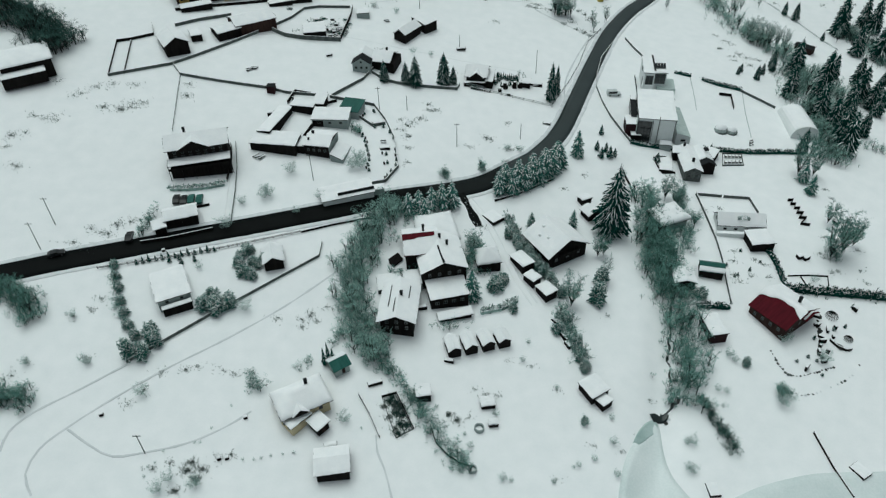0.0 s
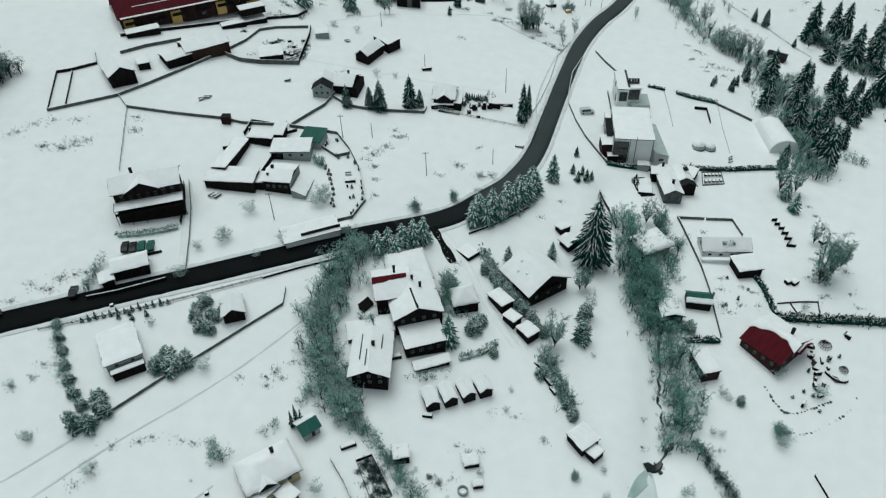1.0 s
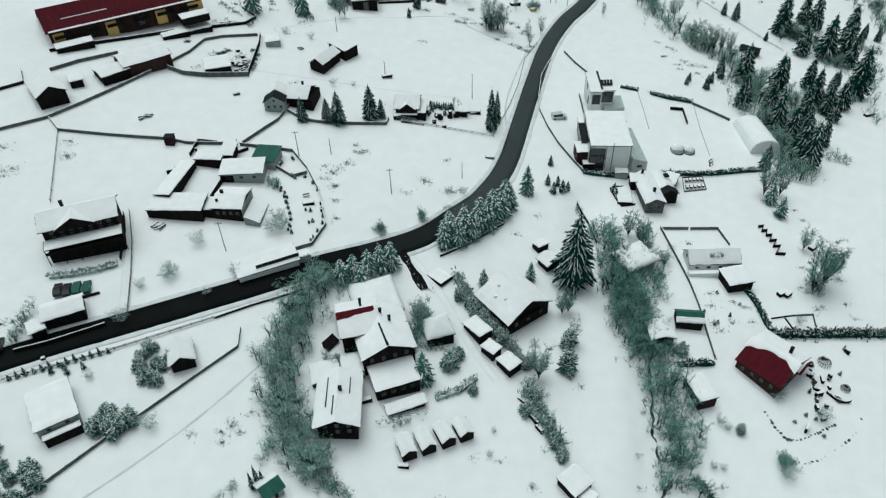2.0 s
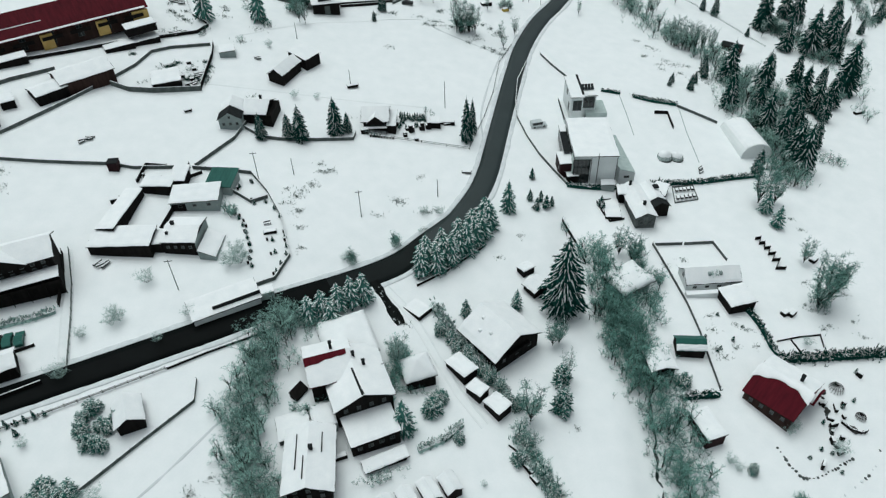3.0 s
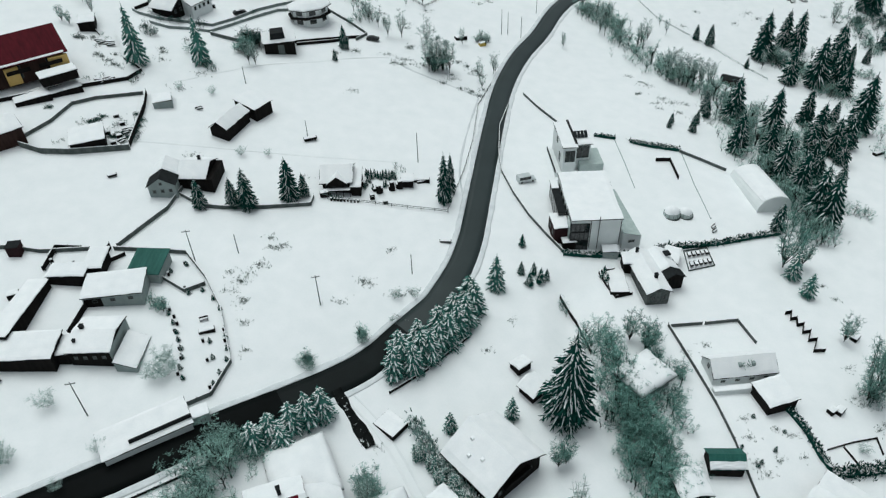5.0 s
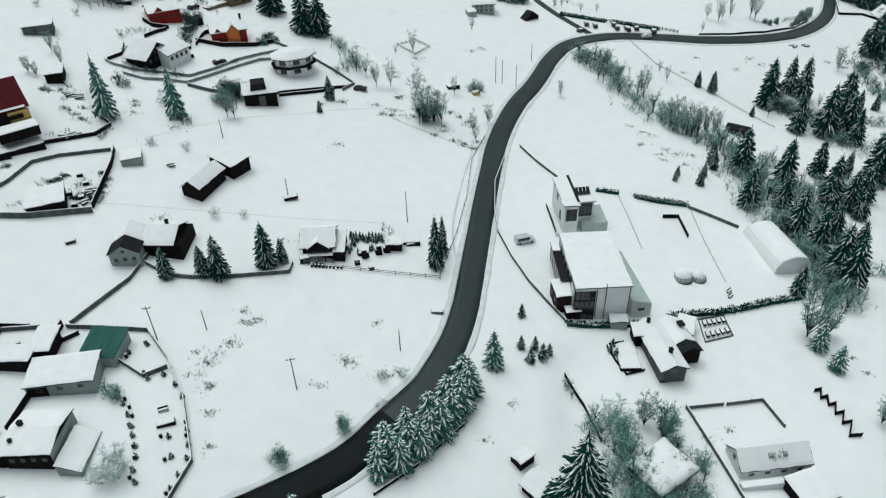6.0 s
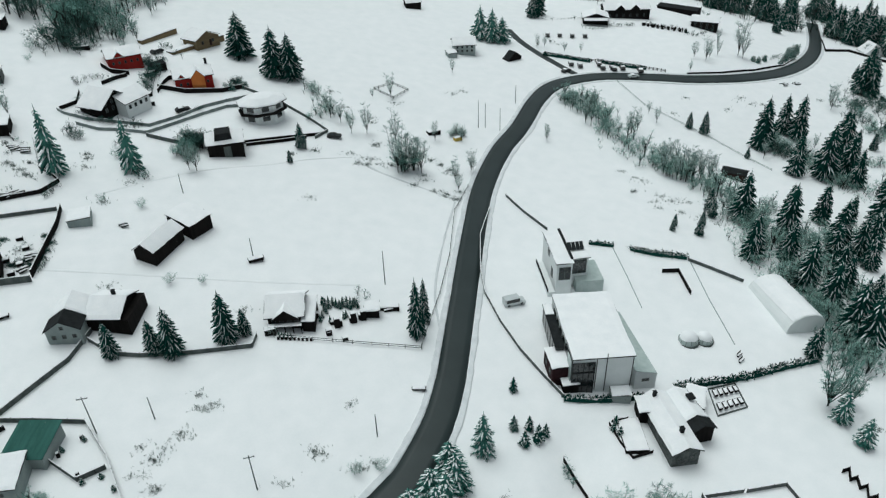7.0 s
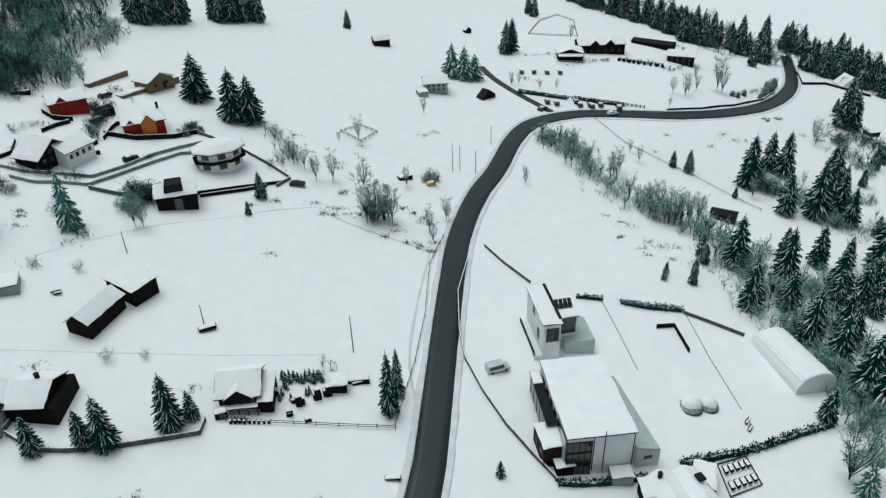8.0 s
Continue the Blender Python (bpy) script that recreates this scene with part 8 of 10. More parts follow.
log_pile(-42.6, 264.8, 15, 3, 1.6)
log_pile(-43.6, 261.0, 40, 3, 1.6)
log_pile(-25.4, 275.8, 5, 3, 1.6)
crate(-46.0, 271.2, 15, 1.4, 1.1, 0.7, "crate", "dark crate among yard clutter under snow", group="clutter in the walled yard")
crate(-44.2, 267.8, 15, 1.4, 1.1, 0.7, "crate", "dark crate among yard clutter under snow", group="clutter in the walled yard")
crate(-47.4, 263.8, 15, 1.4, 1.1, 0.7, "crate", "dark crate among yard clutter under snow", group="clutter in the walled yard")
crate(-44.4, 262.4, 15, 1.4, 1.1, 0.7, "crate", "dark crate among yard clutter under snow", group="clutter in the walled yard")
crate(-43.3, 265.4, 15, 1.4, 1.1, 0.7, "crate", "dark crate among yard clutter under snow", group="clutter in the walled yard")
crate(-48.8, 261.1, 15, 1.4, 1.1, 0.7, "crate", "dark crate among yard clutter under snow", group="clutter in the walled yard")
crate(-45.6, 259.5, 15, 1.4, 1.1, 0.7, "crate", "dark crate among yard clutter under snow", group="clutter in the walled yard")
cold_frames([(95.2, 210.0), (101.5, 210.4), (100.0, 204.0), (93.0, 203.0)])
crate(20.6, 238.2, 5, 1.6, 1.2, 1.4, "crate", "dark crate in the cottage yard")
crate(23.9, 239.1, 5, 1.6, 1.2, 1.4, "crate", "dark crate in the cottage yard")
crate(25.9, 239.7, 5, 1.6, 1.2, 1.5, "crate", "dark crate in the cottage yard")
crate(19.4, 238.7, 5, 1.0, 0.8, 0.8, "crate", "dark crate in the cottage yard")
crate(18.2, 235.5, 5, 0.8, 0.8, 0.9, "crate", "dark crate in the cottage yard")
crate(6.3, 237.1, 5, 2.2, 1.4, 1.4, "crate", "dark crate in the cottage yard")
crate(32.6, 241.7, 5, 3.2, 1.0, 0.6, "crate", "dark crate in the cottage yard")
crate(16.0, 240.9, 5, 1.4, 1, 1.4, "crate", "dark crate in the cottage yard")
fir(18.0, 244.8, 2.6, 0.75, "young", "small clipped thuja in the cottage yard", "row of small thujas")
fir(18.6, 244.2, 2.6, 0.75, "young", "small clipped thuja in the cottage yard", "row of small thujas")
fir(19.3, 243.7, 2.6, 0.75, "young", "small clipped thuja in the cottage yard", "row of small thujas")
fir(20.2, 244.5, 2.6, 0.75, "young", "small clipped thuja in the cottage yard", "row of small thujas")
fir(20.9, 243.9, 2.6, 0.75, "young", "small clipped thuja in the cottage yard", "row of small thujas")
fir(21.6, 243.4, 2.6, 0.75, "young", "small clipped thuja in the cottage yard", "row of small thujas")
fir(22.4, 244.1, 2.6, 0.75, "young", "small clipped thuja in the cottage yard", "row of small thujas")
fir(23.1, 243.6, 2.6, 0.75, "young", "small clipped thuja in the cottage yard", "row of small thujas")
fir(23.8, 243.0, 2.6, 0.75, "young", "small clipped thuja in the cottage yard", "row of small thujas")
fir(24.7, 243.8, 2.6, 0.75, "young", "small clipped thuja in the cottage yard", "row of small thujas")
fir(25.4, 243.2, 2.6, 0.75, "young", "small clipped thuja in the cottage yard", "row of small thujas")
crate(7.8, 235.2, 0, 0.45, 0.3, 0.8, "stake", "dark garden stake topped with snow", group="stakes before the cottage")
crate(8.6, 235.1, 0, 0.45, 0.3, 0.8, "stake", "dark garden stake topped with snow", group="stakes before the cottage")
crate(9.4, 235.0, 0, 0.45, 0.3, 0.8, "stake", "dark garden stake topped with snow", group="stakes before the cottage")
crate(10.2, 234.8, 0, 0.45, 0.3, 0.8, "stake", "dark garden stake topped with snow", group="stakes before the cottage")
crate(11.1, 234.7, 0, 0.45, 0.3, 0.8, "stake", "dark garden stake topped with snow", group="stakes before the cottage")
crate(11.9, 234.6, 0, 0.45, 0.3, 0.8, "stake", "dark garden stake topped with snow", group="stakes before the cottage")
crate(12.7, 234.4, 0, 0.45, 0.3, 0.8, "stake", "dark garden stake topped with snow", group="stakes before the cottage")
crate(13.6, 234.3, 0, 0.45, 0.3, 0.8, "stake", "dark garden stake topped with snow", group="stakes before the cottage")
crate(14.4, 234.2, 0, 0.45, 0.3, 0.8, "stake", "dark garden stake topped with snow", group="stakes before the cottage")
fir(-85.2, 143.6, 1.8, 0.7, "young", "small dark thuja beside the road", "thujas along the road")
fir(-83.6, 144.1, 2.3, 0.7, "young", "small dark thuja beside the road", "thujas along the road")
fir(-82.1, 144.7, 2.8, 0.7, "young", "small dark thuja beside the road", "thujas along the road")
fir(-80.5, 145.2, 1.8, 0.7, "young", "small dark thuja beside the road", "thujas along the road")
fir(-78.9, 145.7, 2.3, 0.7, "young", "small dark thuja beside the road", "thujas along the road")
fir(-77.3, 146.2, 2.8, 0.7, "young", "small dark thuja beside the road", "thujas along the road")
fir(-75.7, 146.7, 1.8, 0.7, "young", "small dark thuja beside the road", "thujas along the road")
fir(-74.1, 147.3, 2.3, 0.7, "young", "small dark thuja beside the road", "thujas along the road")
fir(-72.4, 147.8, 2.8, 0.7, "young", "small dark thuja beside the road", "thujas along the road")
fir(-70.8, 148.3, 1.8, 0.7, "young", "small dark thuja beside the road", "thujas along the road")
fir(-69.2, 148.8, 2.3, 0.7, "young", "small dark thuja beside the road", "thujas along the road")
fir(-67.5, 149.3, 2.8, 0.7, "young", "small dark thuja beside the road", "thujas along the road")
fir(-65.8, 149.8, 1.8, 0.7, "young", "small dark thuja beside the road", "thujas along the road")
fir(-76.9, 145.0, 2.4, 0.8, "young", "small dark thuja beside the road", "thujas along the road")
fir(-73.5, 144.7, 2.4, 0.8, "young", "small dark thuja beside the road", "thujas along the road")
fir(-70.4, 146.0, 2.4, 0.8, "young", "small dark thuja beside the road", "thujas along the road")
fir(-74.4, 146.0, 2.4, 0.8, "young", "small dark thuja beside the road", "thujas along the road")
crate(-27.3, 195.0, 10, 0.5, 0.5, 1.0, "garden_post", "dark garden post capped with snow", group="posts in the kitchen garden")
crate(-26.6, 192.8, 10, 0.5, 0.5, 1.0, "garden_post", "dark garden post capped with snow", group="posts in the kitchen garden")
crate(-26.2, 190.5, 10, 0.5, 0.5, 1.0, "garden_post", "dark garden post capped with snow", group="posts in the kitchen garden")
crate(-25.8, 188.2, 10, 0.5, 0.5, 1.0, "garden_post", "dark garden post capped with snow", group="posts in the kitchen garden")
crate(-26.1, 186.2, 10, 0.5, 0.5, 1.0, "garden_post", "dark garden post capped with snow", group="posts in the kitchen garden")
crate(-26.3, 184.6, 10, 0.5, 0.5, 1.0, "garden_post", "dark garden post capped with snow", group="posts in the kitchen garden")
crate(-26.9, 196.8, 10, 0.5, 0.5, 1.0, "garden_post", "dark garden post capped with snow", group="posts in the kitchen garden")
crate(-27.6, 198.8, 10, 0.5, 0.5, 1.0, "garden_post", "dark garden post capped with snow", group="posts in the kitchen garden")
crate(-28.6, 200.8, 10, 0.5, 0.5, 1.0, "garden_post", "dark garden post capped with snow", group="posts in the kitchen garden")
crate(-21.8, 191.9, 10, 0.5, 0.5, 1.0, "garden_post", "dark garden post capped with snow", group="posts in the kitchen garden")
crate(-20.9, 187.2, 10, 0.5, 0.5, 1.0, "garden_post", "dark garden post capped with snow", group="posts in the kitchen garden")
crate(-17.8, 194.4, 10, 0.5, 0.5, 1.0, "garden_post", "dark garden post capped with snow", group="posts in the kitchen garden")
crate(-17.6, 191.6, 10, 0.5, 0.5, 1.0, "garden_post", "dark garden post capped with snow", group="posts in the kitchen garden")
crate(-18.1, 184.0, 10, 0.5, 0.5, 1.0, "garden_post", "dark garden post capped with snow", group="posts in the kitchen garden")
crate(-20.4, 181.0, 10, 0.5, 0.5, 1.0, "garden_post", "dark garden post capped with snow", group="posts in the kitchen garden")
crate(-30.1, 214.4, 10, 0.5, 0.5, 1.0, "garden_post", "dark garden post capped with snow", group="posts in the kitchen garden")
crate(-29.4, 211.1, 10, 0.5, 0.5, 1.0, "garden_post", "dark garden post capped with snow", group="posts in the kitchen garden")
crate(-26.2, 214.2, 10, 0.5, 0.5, 1.0, "garden_post", "dark garden post capped with snow", group="posts in the kitchen garden")
crate(-25.8, 206.6, 10, 0.5, 0.5, 1.0, "garden_post", "dark garden post capped with snow", group="posts in the kitchen garden")
crate(-23.4, 206.9, 10, 0.5, 0.5, 1.0, "garden_post", "dark garden post capped with snow", group="posts in the kitchen garden")
bench(-21.7, 197.4, 10)
crate(-21.1, 194.5, 8, 3.2, 1.2, 0.7, "raised_bed", "raised garden bed full of snow")
wicker_dome(104.2, 137.2)
wicker_dome(106.1, 130.0, 1.2)
stones("stone_ring", [(83.9, 125.6), (84.8, 121.3), (86.9, 118.6), (93.1, 119.5), (98.9, 121.4)], 0.42, "curved line of dark stones in the snow", 0.8, 3)
stones("stone_ring", [(84.8, 114.3), (88.7, 113.1), (94.3, 114.8), (101.3, 117.9), (106.1, 122.5)], 0.42, "low curved line of snowy stones", 1.0, 4)
stones("stone_heap", [(100.5, 137.1), (98.5, 130.7), (97.2, 126.3)], 0.9, "heap of dark stones by the willow dome", 0.8, 5)
stones("stone_bench", [(101.2, 129.6), (103.3, 126.9), (106.4, 126.4)], 0.9, "dark curved stone seat", 0.7, 6)
fir(111.6, 140.9, 1.8, 0.6, "young", "small dark evergreen in the stone garden", "evergreens in the stone garden")
fir(103.1, 132.7, 1.6, 0.6, "young", "small dark evergreen in the stone garden", "evergreens in the stone garden")
fir(98.7, 144.8, 1.3, 0.6, "young", "small dark evergreen in the stone garden", "evergreens in the stone garden")
fir(96.6, 129.7, 1.7, 0.6, "young", "small dark evergreen in the stone garden", "evergreens in the stone garden")
fir(97.7, 127.7, 1.6, 0.6, "young", "small dark evergreen in the stone garden", "evergreens in the stone garden")
fir(95.0, 122.9, 1.2, 0.6, "young", "small dark evergreen in the stone garden", "evergreens in the stone garden")
fir(106.7, 133.9, 1.5, 0.6, "young", "small dark evergreen in the stone garden", "evergreens in the stone garden")
fir(97.5, 123.0, 1.2, 0.6, "young", "small dark evergreen in the stone garden", "evergreens in the stone garden")
fir(89.7, 122.7, 1.0, 0.6, "young", "small dark evergreen in the stone garden", "evergreens in the stone garden")
fir(93.1, 124.1, 1.2, 0.6, "young", "small dark evergreen in the stone garden", "evergreens in the stone garden")
fir(95.0, 118.8, 1.0, 0.6, "young", "small dark evergreen in the stone garden", "evergreens in the stone garden")
fir(104.4, 138.3, 1.4, 0.6, "young", "small dark evergreen in the stone garden", "evergreens in the stone garden")
fir(80.9, 150.2, 1.2, 0.6, "young", "small evergreen in the long garden", "evergreens in the long garden")
fir(85.9, 152.5, 1.8, 0.6, "young", "small evergreen in the long garden", "evergreens in the long garden")
fir(90.1, 156.0, 1.0, 0.6, "young", "small evergreen in the long garden", "evergreens in the long garden")
fir(85.6, 160.4, 1.2, 0.6, "young", "small evergreen in the long garden", "evergreens in the long garden")
fir(92.0, 164.3, 1.5, 0.6, "young", "small evergreen in the long garden", "evergreens in the long garden")
fir(81.9, 150.7, 1.4, 0.6, "young", "small evergreen in the long garden", "evergreens in the long garden")
fir(79.7, 154.5, 1.2, 0.6, "young", "small evergreen in the long garden", "evergreens in the long garden")
bare_tree(-67.8, 86.2, 0.9, "shrub", "tiny bare bush poking from the snow", "row of small bushes")
bare_tree(-67.6, 88.4, 0.9, "shrub", "tiny bare bush poking from the snow", "row of small bushes")
bare_tree(-66.3, 89.4, 0.9, "shrub", "tiny bare bush poking from the snow", "row of small bushes")
bare_tree(-65.1, 92.1, 0.9, "shrub", "tiny bare bush poking from the snow", "row of small bushes")
bare_tree(-47.5, 91.0, 0.9, "shrub", "tiny bare bush poking from the snow", "row of small bushes")
bare_tree(-45.0, 91.1, 0.9, "shrub", "tiny bare bush poking from the snow", "row of small bushes")
bare_tree(-43.5, 91.5, 0.9, "shrub", "tiny bare bush poking from the snow", "row of small bushes")
bare_tree(-41.4, 92.2, 0.9, "shrub", "tiny bare bush poking from the snow", "row of small bushes")
bare_tree(-38.9, 92.7, 0.9, "shrub", "tiny bare bush poking from the snow", "row of small bushes")
bare_tree(-36.5, 93.2, 0.9, "shrub", "tiny bare bush poking from the snow", "row of small bushes")
bare_tree(-55.8, 98.0, 0.9, "shrub", "tiny bare bush poking from the snow", "row of small bushes")
bare_tree(-58.8, 94.4, 0.9, "shrub", "tiny bare bush poking from the snow", "row of small bushes")
bare_tree(-57.6, 94.5, 0.9, "shrub", "tiny bare bush poking from the snow", "row of small bushes")
bare_tree(-52.4, 103.8, 0.9, "shrub", "tiny bare bush poking from the snow", "row of small bushes")
bare_tree(-21.7, 99.7, 0.9, "shrub", "tiny bare bush poking from the snow", "row of small bushes")
crate(-52.7, 91.0, 20, 0.9, 0.7, 0.7, "crate", "small dark box half buried in snow")
crate(-51.0, 91.2, 20, 0.9, 0.7, 0.7, "crate", "small dark box half buried in snow")
crate(-48.7, 101.1, 20, 0.9, 0.7, 0.7, "crate", "small dark box half buried in snow")
crate(-81.1, 100.0, 20, 0.9, 0.7, 0.7, "crate", "small dark box half buried in snow")
crate(-79.3, 148.5, 20, 0.9, 0.7, 0.7, "crate", "small dark box half buried in snow")
crate(-19.3, 111.7, 20, 3.6, 1.0, 0.9, "snowy_stack", "dark wood stack under a snow cap")
crate(-28.4, 95.2, 10, 3.0, 1.2, 0.9, "snowy_stack", "dark wood stack under a snow cap")
crate(-1.1, 119.4, -10, 2.4, 1.0, 0.8, "snowy_stack", "dark wood stack under a snow cap")
crate(-9.0, 134.9, 12, 4.2, 1.2, 0.9, "snowy_stack", "low dark stack under snow")
crate(12.6, 170.6, -52, 5.4, 4.4, 0.7, "garden_bed", "raised bed boxed in dark boards")
crate(94.9, 93.6, -60, 4.0, 3.0, 0.6, "sluice_deck", "square snow-covered deck by the pond")
crate(58.9, 88.5, 5, 2.6, 3.4, 0.5, "landing_stage", "small snow-covered landing stage")
crate(104.7, 158.7, 30, 2.2, 1.6, 1.0, "round_bale", "dark bale half covered by snow")
crate(121.9, 176.9, 30, 2.2, 1.6, 1.0, "round_bale", "dark bale half covered by snow")
crate(102.9, 158.8, 20, 1.8, 1.4, 1.1, "round_bale", "dark bale half covered by snow")
crate(181.9, 246.9, 15, 4.2, 1.4, 1.0, "rowing_boat", "upturned dark boat under snow")
bench(107.0, 216.3, 30)
bench(107.6, 218.0, 30)
crate(29.9, 129.4, -62, 4.2, 2.6, 1.1, "garden_bed", "dark boarded box under snow in the hedge strip")
crate(30.7, 126.5, -62, 2.2, 2.2, 1.0, "garden_bed", "small dark boarded box under snow")
crate(27.7, 133.5, -50, 2.2, 1.0, 0.8, "garden_bed", "small dark bed box in the hedge strip")

# ---- stalks through the snow ----
tufts("dry_grass", [(-111.8, 204.4), (-106.4, 204.0), (-104.3, 205.8), (-100.5, 208.4), (-117.2, 213.5), (-112.5, 215.9), (-105.5, 216.7), (-88.4, 214.5), (-88.9, 220.5), (-120.5, 209.9)], 3.0, 16, 0.7, "dry stalks in rows across the meadow", seed=1)
tufts("dry_grass", [(-133.9, 187.1), (-130.5, 189.0), (-127.2, 196.1), (-124.4, 198.0), (-127.7, 174.7), (-133.7, 182.2), (-122.6, 208.1), (-129.8, 214.0)], 2.5, 12, 0.6, "dry stalks in the upper meadow", seed=2)
tufts("dry_grass", [(-14.8, 208.2), (-12.7, 210.3), (-9.8, 212.5), (-16.3, 205.1), (-14.3, 201.9), (-13.8, 196.1), (-13.5, 188.9), (-7.2, 221.8), (-5.9, 218.2), (12.1, 206.3), (13.5, 205.9), (6.3, 200.8), (18.5, 195.8), (18.9, 202.7)], 2.2, 14, 0.6, "dry stalks in the roadside field", seed=3)
tufts("dry_grass", [(-37.0, 131.0), (-35.4, 128.8), (-39.4, 129.0), (-33.1, 133.4), (-56.2, 113.1), (-53.1, 112.4), (-70.4, 111.7), (-76.3, 103.0)], 1.8, 12, 0.6, "dry stalks below the lane", seed=4)
tufts("dry_grass", [(-59.1, 87.9), (-56.9, 86.1), (-55.7, 88.6), (-60.5, 83.4), (-58.4, 89.8), (-14.1, 105.9), (-15.3, 102.9), (-13.8, 100.1), (-16.8, 105.8), (-1.2, 104.5), (0.8, 103.1)], 1.6, 30, 0.8, "bean stalks in the garden plots", seed=5)
tufts("dry_grass", [(1.3, 244.5), (-24.8, 293.3), (-30.5, 285.3), (-36.0, 300.4), (-26.3, 254.2), (19.8, 286.3), (-29.2, 312.4), (75.5, 351.0), (80.2, 353.3), (33.8, 309.0), (37.9, 306.2), (42.0, 303.4), (52.5, 295.1), (48.6, 321.4), (43.7, 331.0), (54.7, 318.4)], 2.6, 12, 0.7, "dry stalks on the far meadow", seed=6)
tufts("dry_grass", [(123.5, 283.7), (125.3, 280.5), (121.5, 293.2), (130.5, 279.9), (130.3, 271.3), (133.6, 268.1), (233.0, 340.9), (234.3, 327.1), (192.4, 346.8), (194.6, 342.6)], 3.0, 14, 0.8, "dry stalks on the slope by the brook", seed=7)
tufts("dry_grass", [(-93.9, 156.2), (-90.5, 157.9), (-88.1, 158.8), (-95.5, 152.9), (-85.7, 159.7)], 2.0, 18, 0.6, "dry stalks on the road verge", seed=8)
tufts("dry_grass", [(5.2, 111.8), (7.9, 110.4), (10.7, 110.6), (3.6, 104.1), (14.1, 120.5), (19.9, 119.2), (42.2, 136.1), (25.7, 113.1), (49.4, 112.0), (44.3, 100.9), (39.5, 97.3), (23.1, 89.7), (32.9, 98.4)], 1.6, 10, 0.5, "dry stalks in the snowy plots", seed=9)
tufts("dry_grass", [(80.0, 178.6), (84.9, 179.6), (82.3, 156.1), (80.9, 151.0), (81.9, 148.2), (85.6, 150.2), (110.3, 161.0), (112.1, 159.3), (114.3, 168.9), (110.8, 153.4)], 1.8, 12, 0.6, "dry stalks in the right-bank gardens", seed=10)

# ---- by the chalet ----
car("car", -80.2, 167.2, 100, BLACK_PAINT, "black car parked below the chalet", snowy=False)
car("car", -78.1, 167.2, 100, BLACK_PAINT, "black car parked below the chalet", snowy=False)
car("car", -76.1, 167.7, 100, GREEN_ROOF, "dark green car parked below the chalet", snowy=False)
car("car", -73.8, 167.9, 100, GREEN_ROOF, "dark green car parked below the chalet", snowy=False)
car("car", -89.3, 152.0, 100, BLACK_PAINT, "black car beside the verge", snowy=False)
hedge("hedge", [(-83.1, 171.3), (-77.7, 172.0), (-72.3, 173.4), (-68.0, 174.9)], 1.6, 1.4, "snowy shrubs before the chalet terrace", FROSTED, 0.7)
fence("deck_rail", [(-74.2, 165.0), (-70.7, 166.3)], 0.8, DARK_WOOD, 2.0, label="dark rail beside the parked cars", cap=False)
car("car", -22.4, 371.0, 40, BLACK_PAINT, "dark car parked between the red houses")
car("car", -13.2, 331.3, 20, BLACK_PAINT, "dark car beside the garden wall")
thicket("brush", [(-23.7, 345.2), (-23.2, 351.5), (-21.4, 359.9), (-19.1, 364.1)], 4, 54, 3.2, "dark shrubs round the far houses", 61, DARK_TWIGS)
thicket("brush", [(-25.7, 359.4), (-24.8, 363.4)], 3, 22, 3, "dark shrubs round the far houses", 62, DARK_TWIGS)
thicket("brush", [(-10.0, 332.1), (-7.6, 332.8)], 2, 11, 1.8, "dark shrubs round the far houses", 63, DARK_TWIGS)
thicket("brush", [(1.1, 349.8), (3.5, 351.4)], 3, 18, 2.4, "dark shrubs round the far houses", 64, DARK_TWIGS)
thicket("brush", [(-8.0, 312.2), (-6.0, 313.6), (-3.3, 312.2)], 4, 36, 3.6, "dark shrubs round the far houses", 65, DARK_TWIGS)
thicket("brush", [(-41.0, 325.7), (-31.7, 322.6), (-23.7, 321.0)], 3, 45, 2.4, "dark shrubs round the far houses", 66, DARK_TWIGS)
thicket("brush", [(-42.2, 317.6), (-39.2, 313.7)], 4, 23, 3, "dark shrubs round the far houses", 67, DARK_TWIGS)
thicket("brush", [(-12.7, 313.6), (-9.9, 309.6), (-7.3, 311.7)], 5, 41, 4.5, "dark shrubs round the far houses", 68, DARK_TWIGS)
thicket("brush", [(-61.5, 310.4), (-59.2, 311.2)], 2, 14, 1.2, "dark clumps and shrubs beside the inn yard", 81, DARK_TWIGS)
thicket("brush", [(-55.2, 305.2), (-53.6, 308.1), (-51.3, 311.2)], 2, 23, 0.9, "dark clumps and shrubs beside the inn yard", 82, DARK_TWIGS)
thicket("brush", [(-50.1, 298.6), (-47.7, 295.5), (-46.1, 294.0)], 2, 22, 1.0, "dark clumps and shrubs beside the inn yard", 83, DARK_TWIGS)
thicket("brush", [(-60.1, 285.6), (-56.2, 288.1), (-50.1, 290.0)], 2, 22, 1.0, "dark clumps and shrubs beside the inn yard", 84, DARK_TWIGS)
thicket("brush", [(-43.1, 286.5), (-42.2, 289.8), (-41.0, 292.4)], 2, 27, 1.6, "dark clumps and shrubs beside the inn yard", 85, DARK_TWIGS)
thicket("brush", [(-54.7, 266.9), (-51.7, 266.3), (-49.4, 270.0)], 2, 31, 0.9, "dark clumps and shrubs beside the inn yard", 86, DARK_TWIGS)
thicket("brush", [(-47.2, 264.7), (-45.5, 266.7), (-44.1, 269.9)], 2.5, 36, 1.0, "dark clumps and shrubs beside the inn yard", 87, DARK_TWIGS)
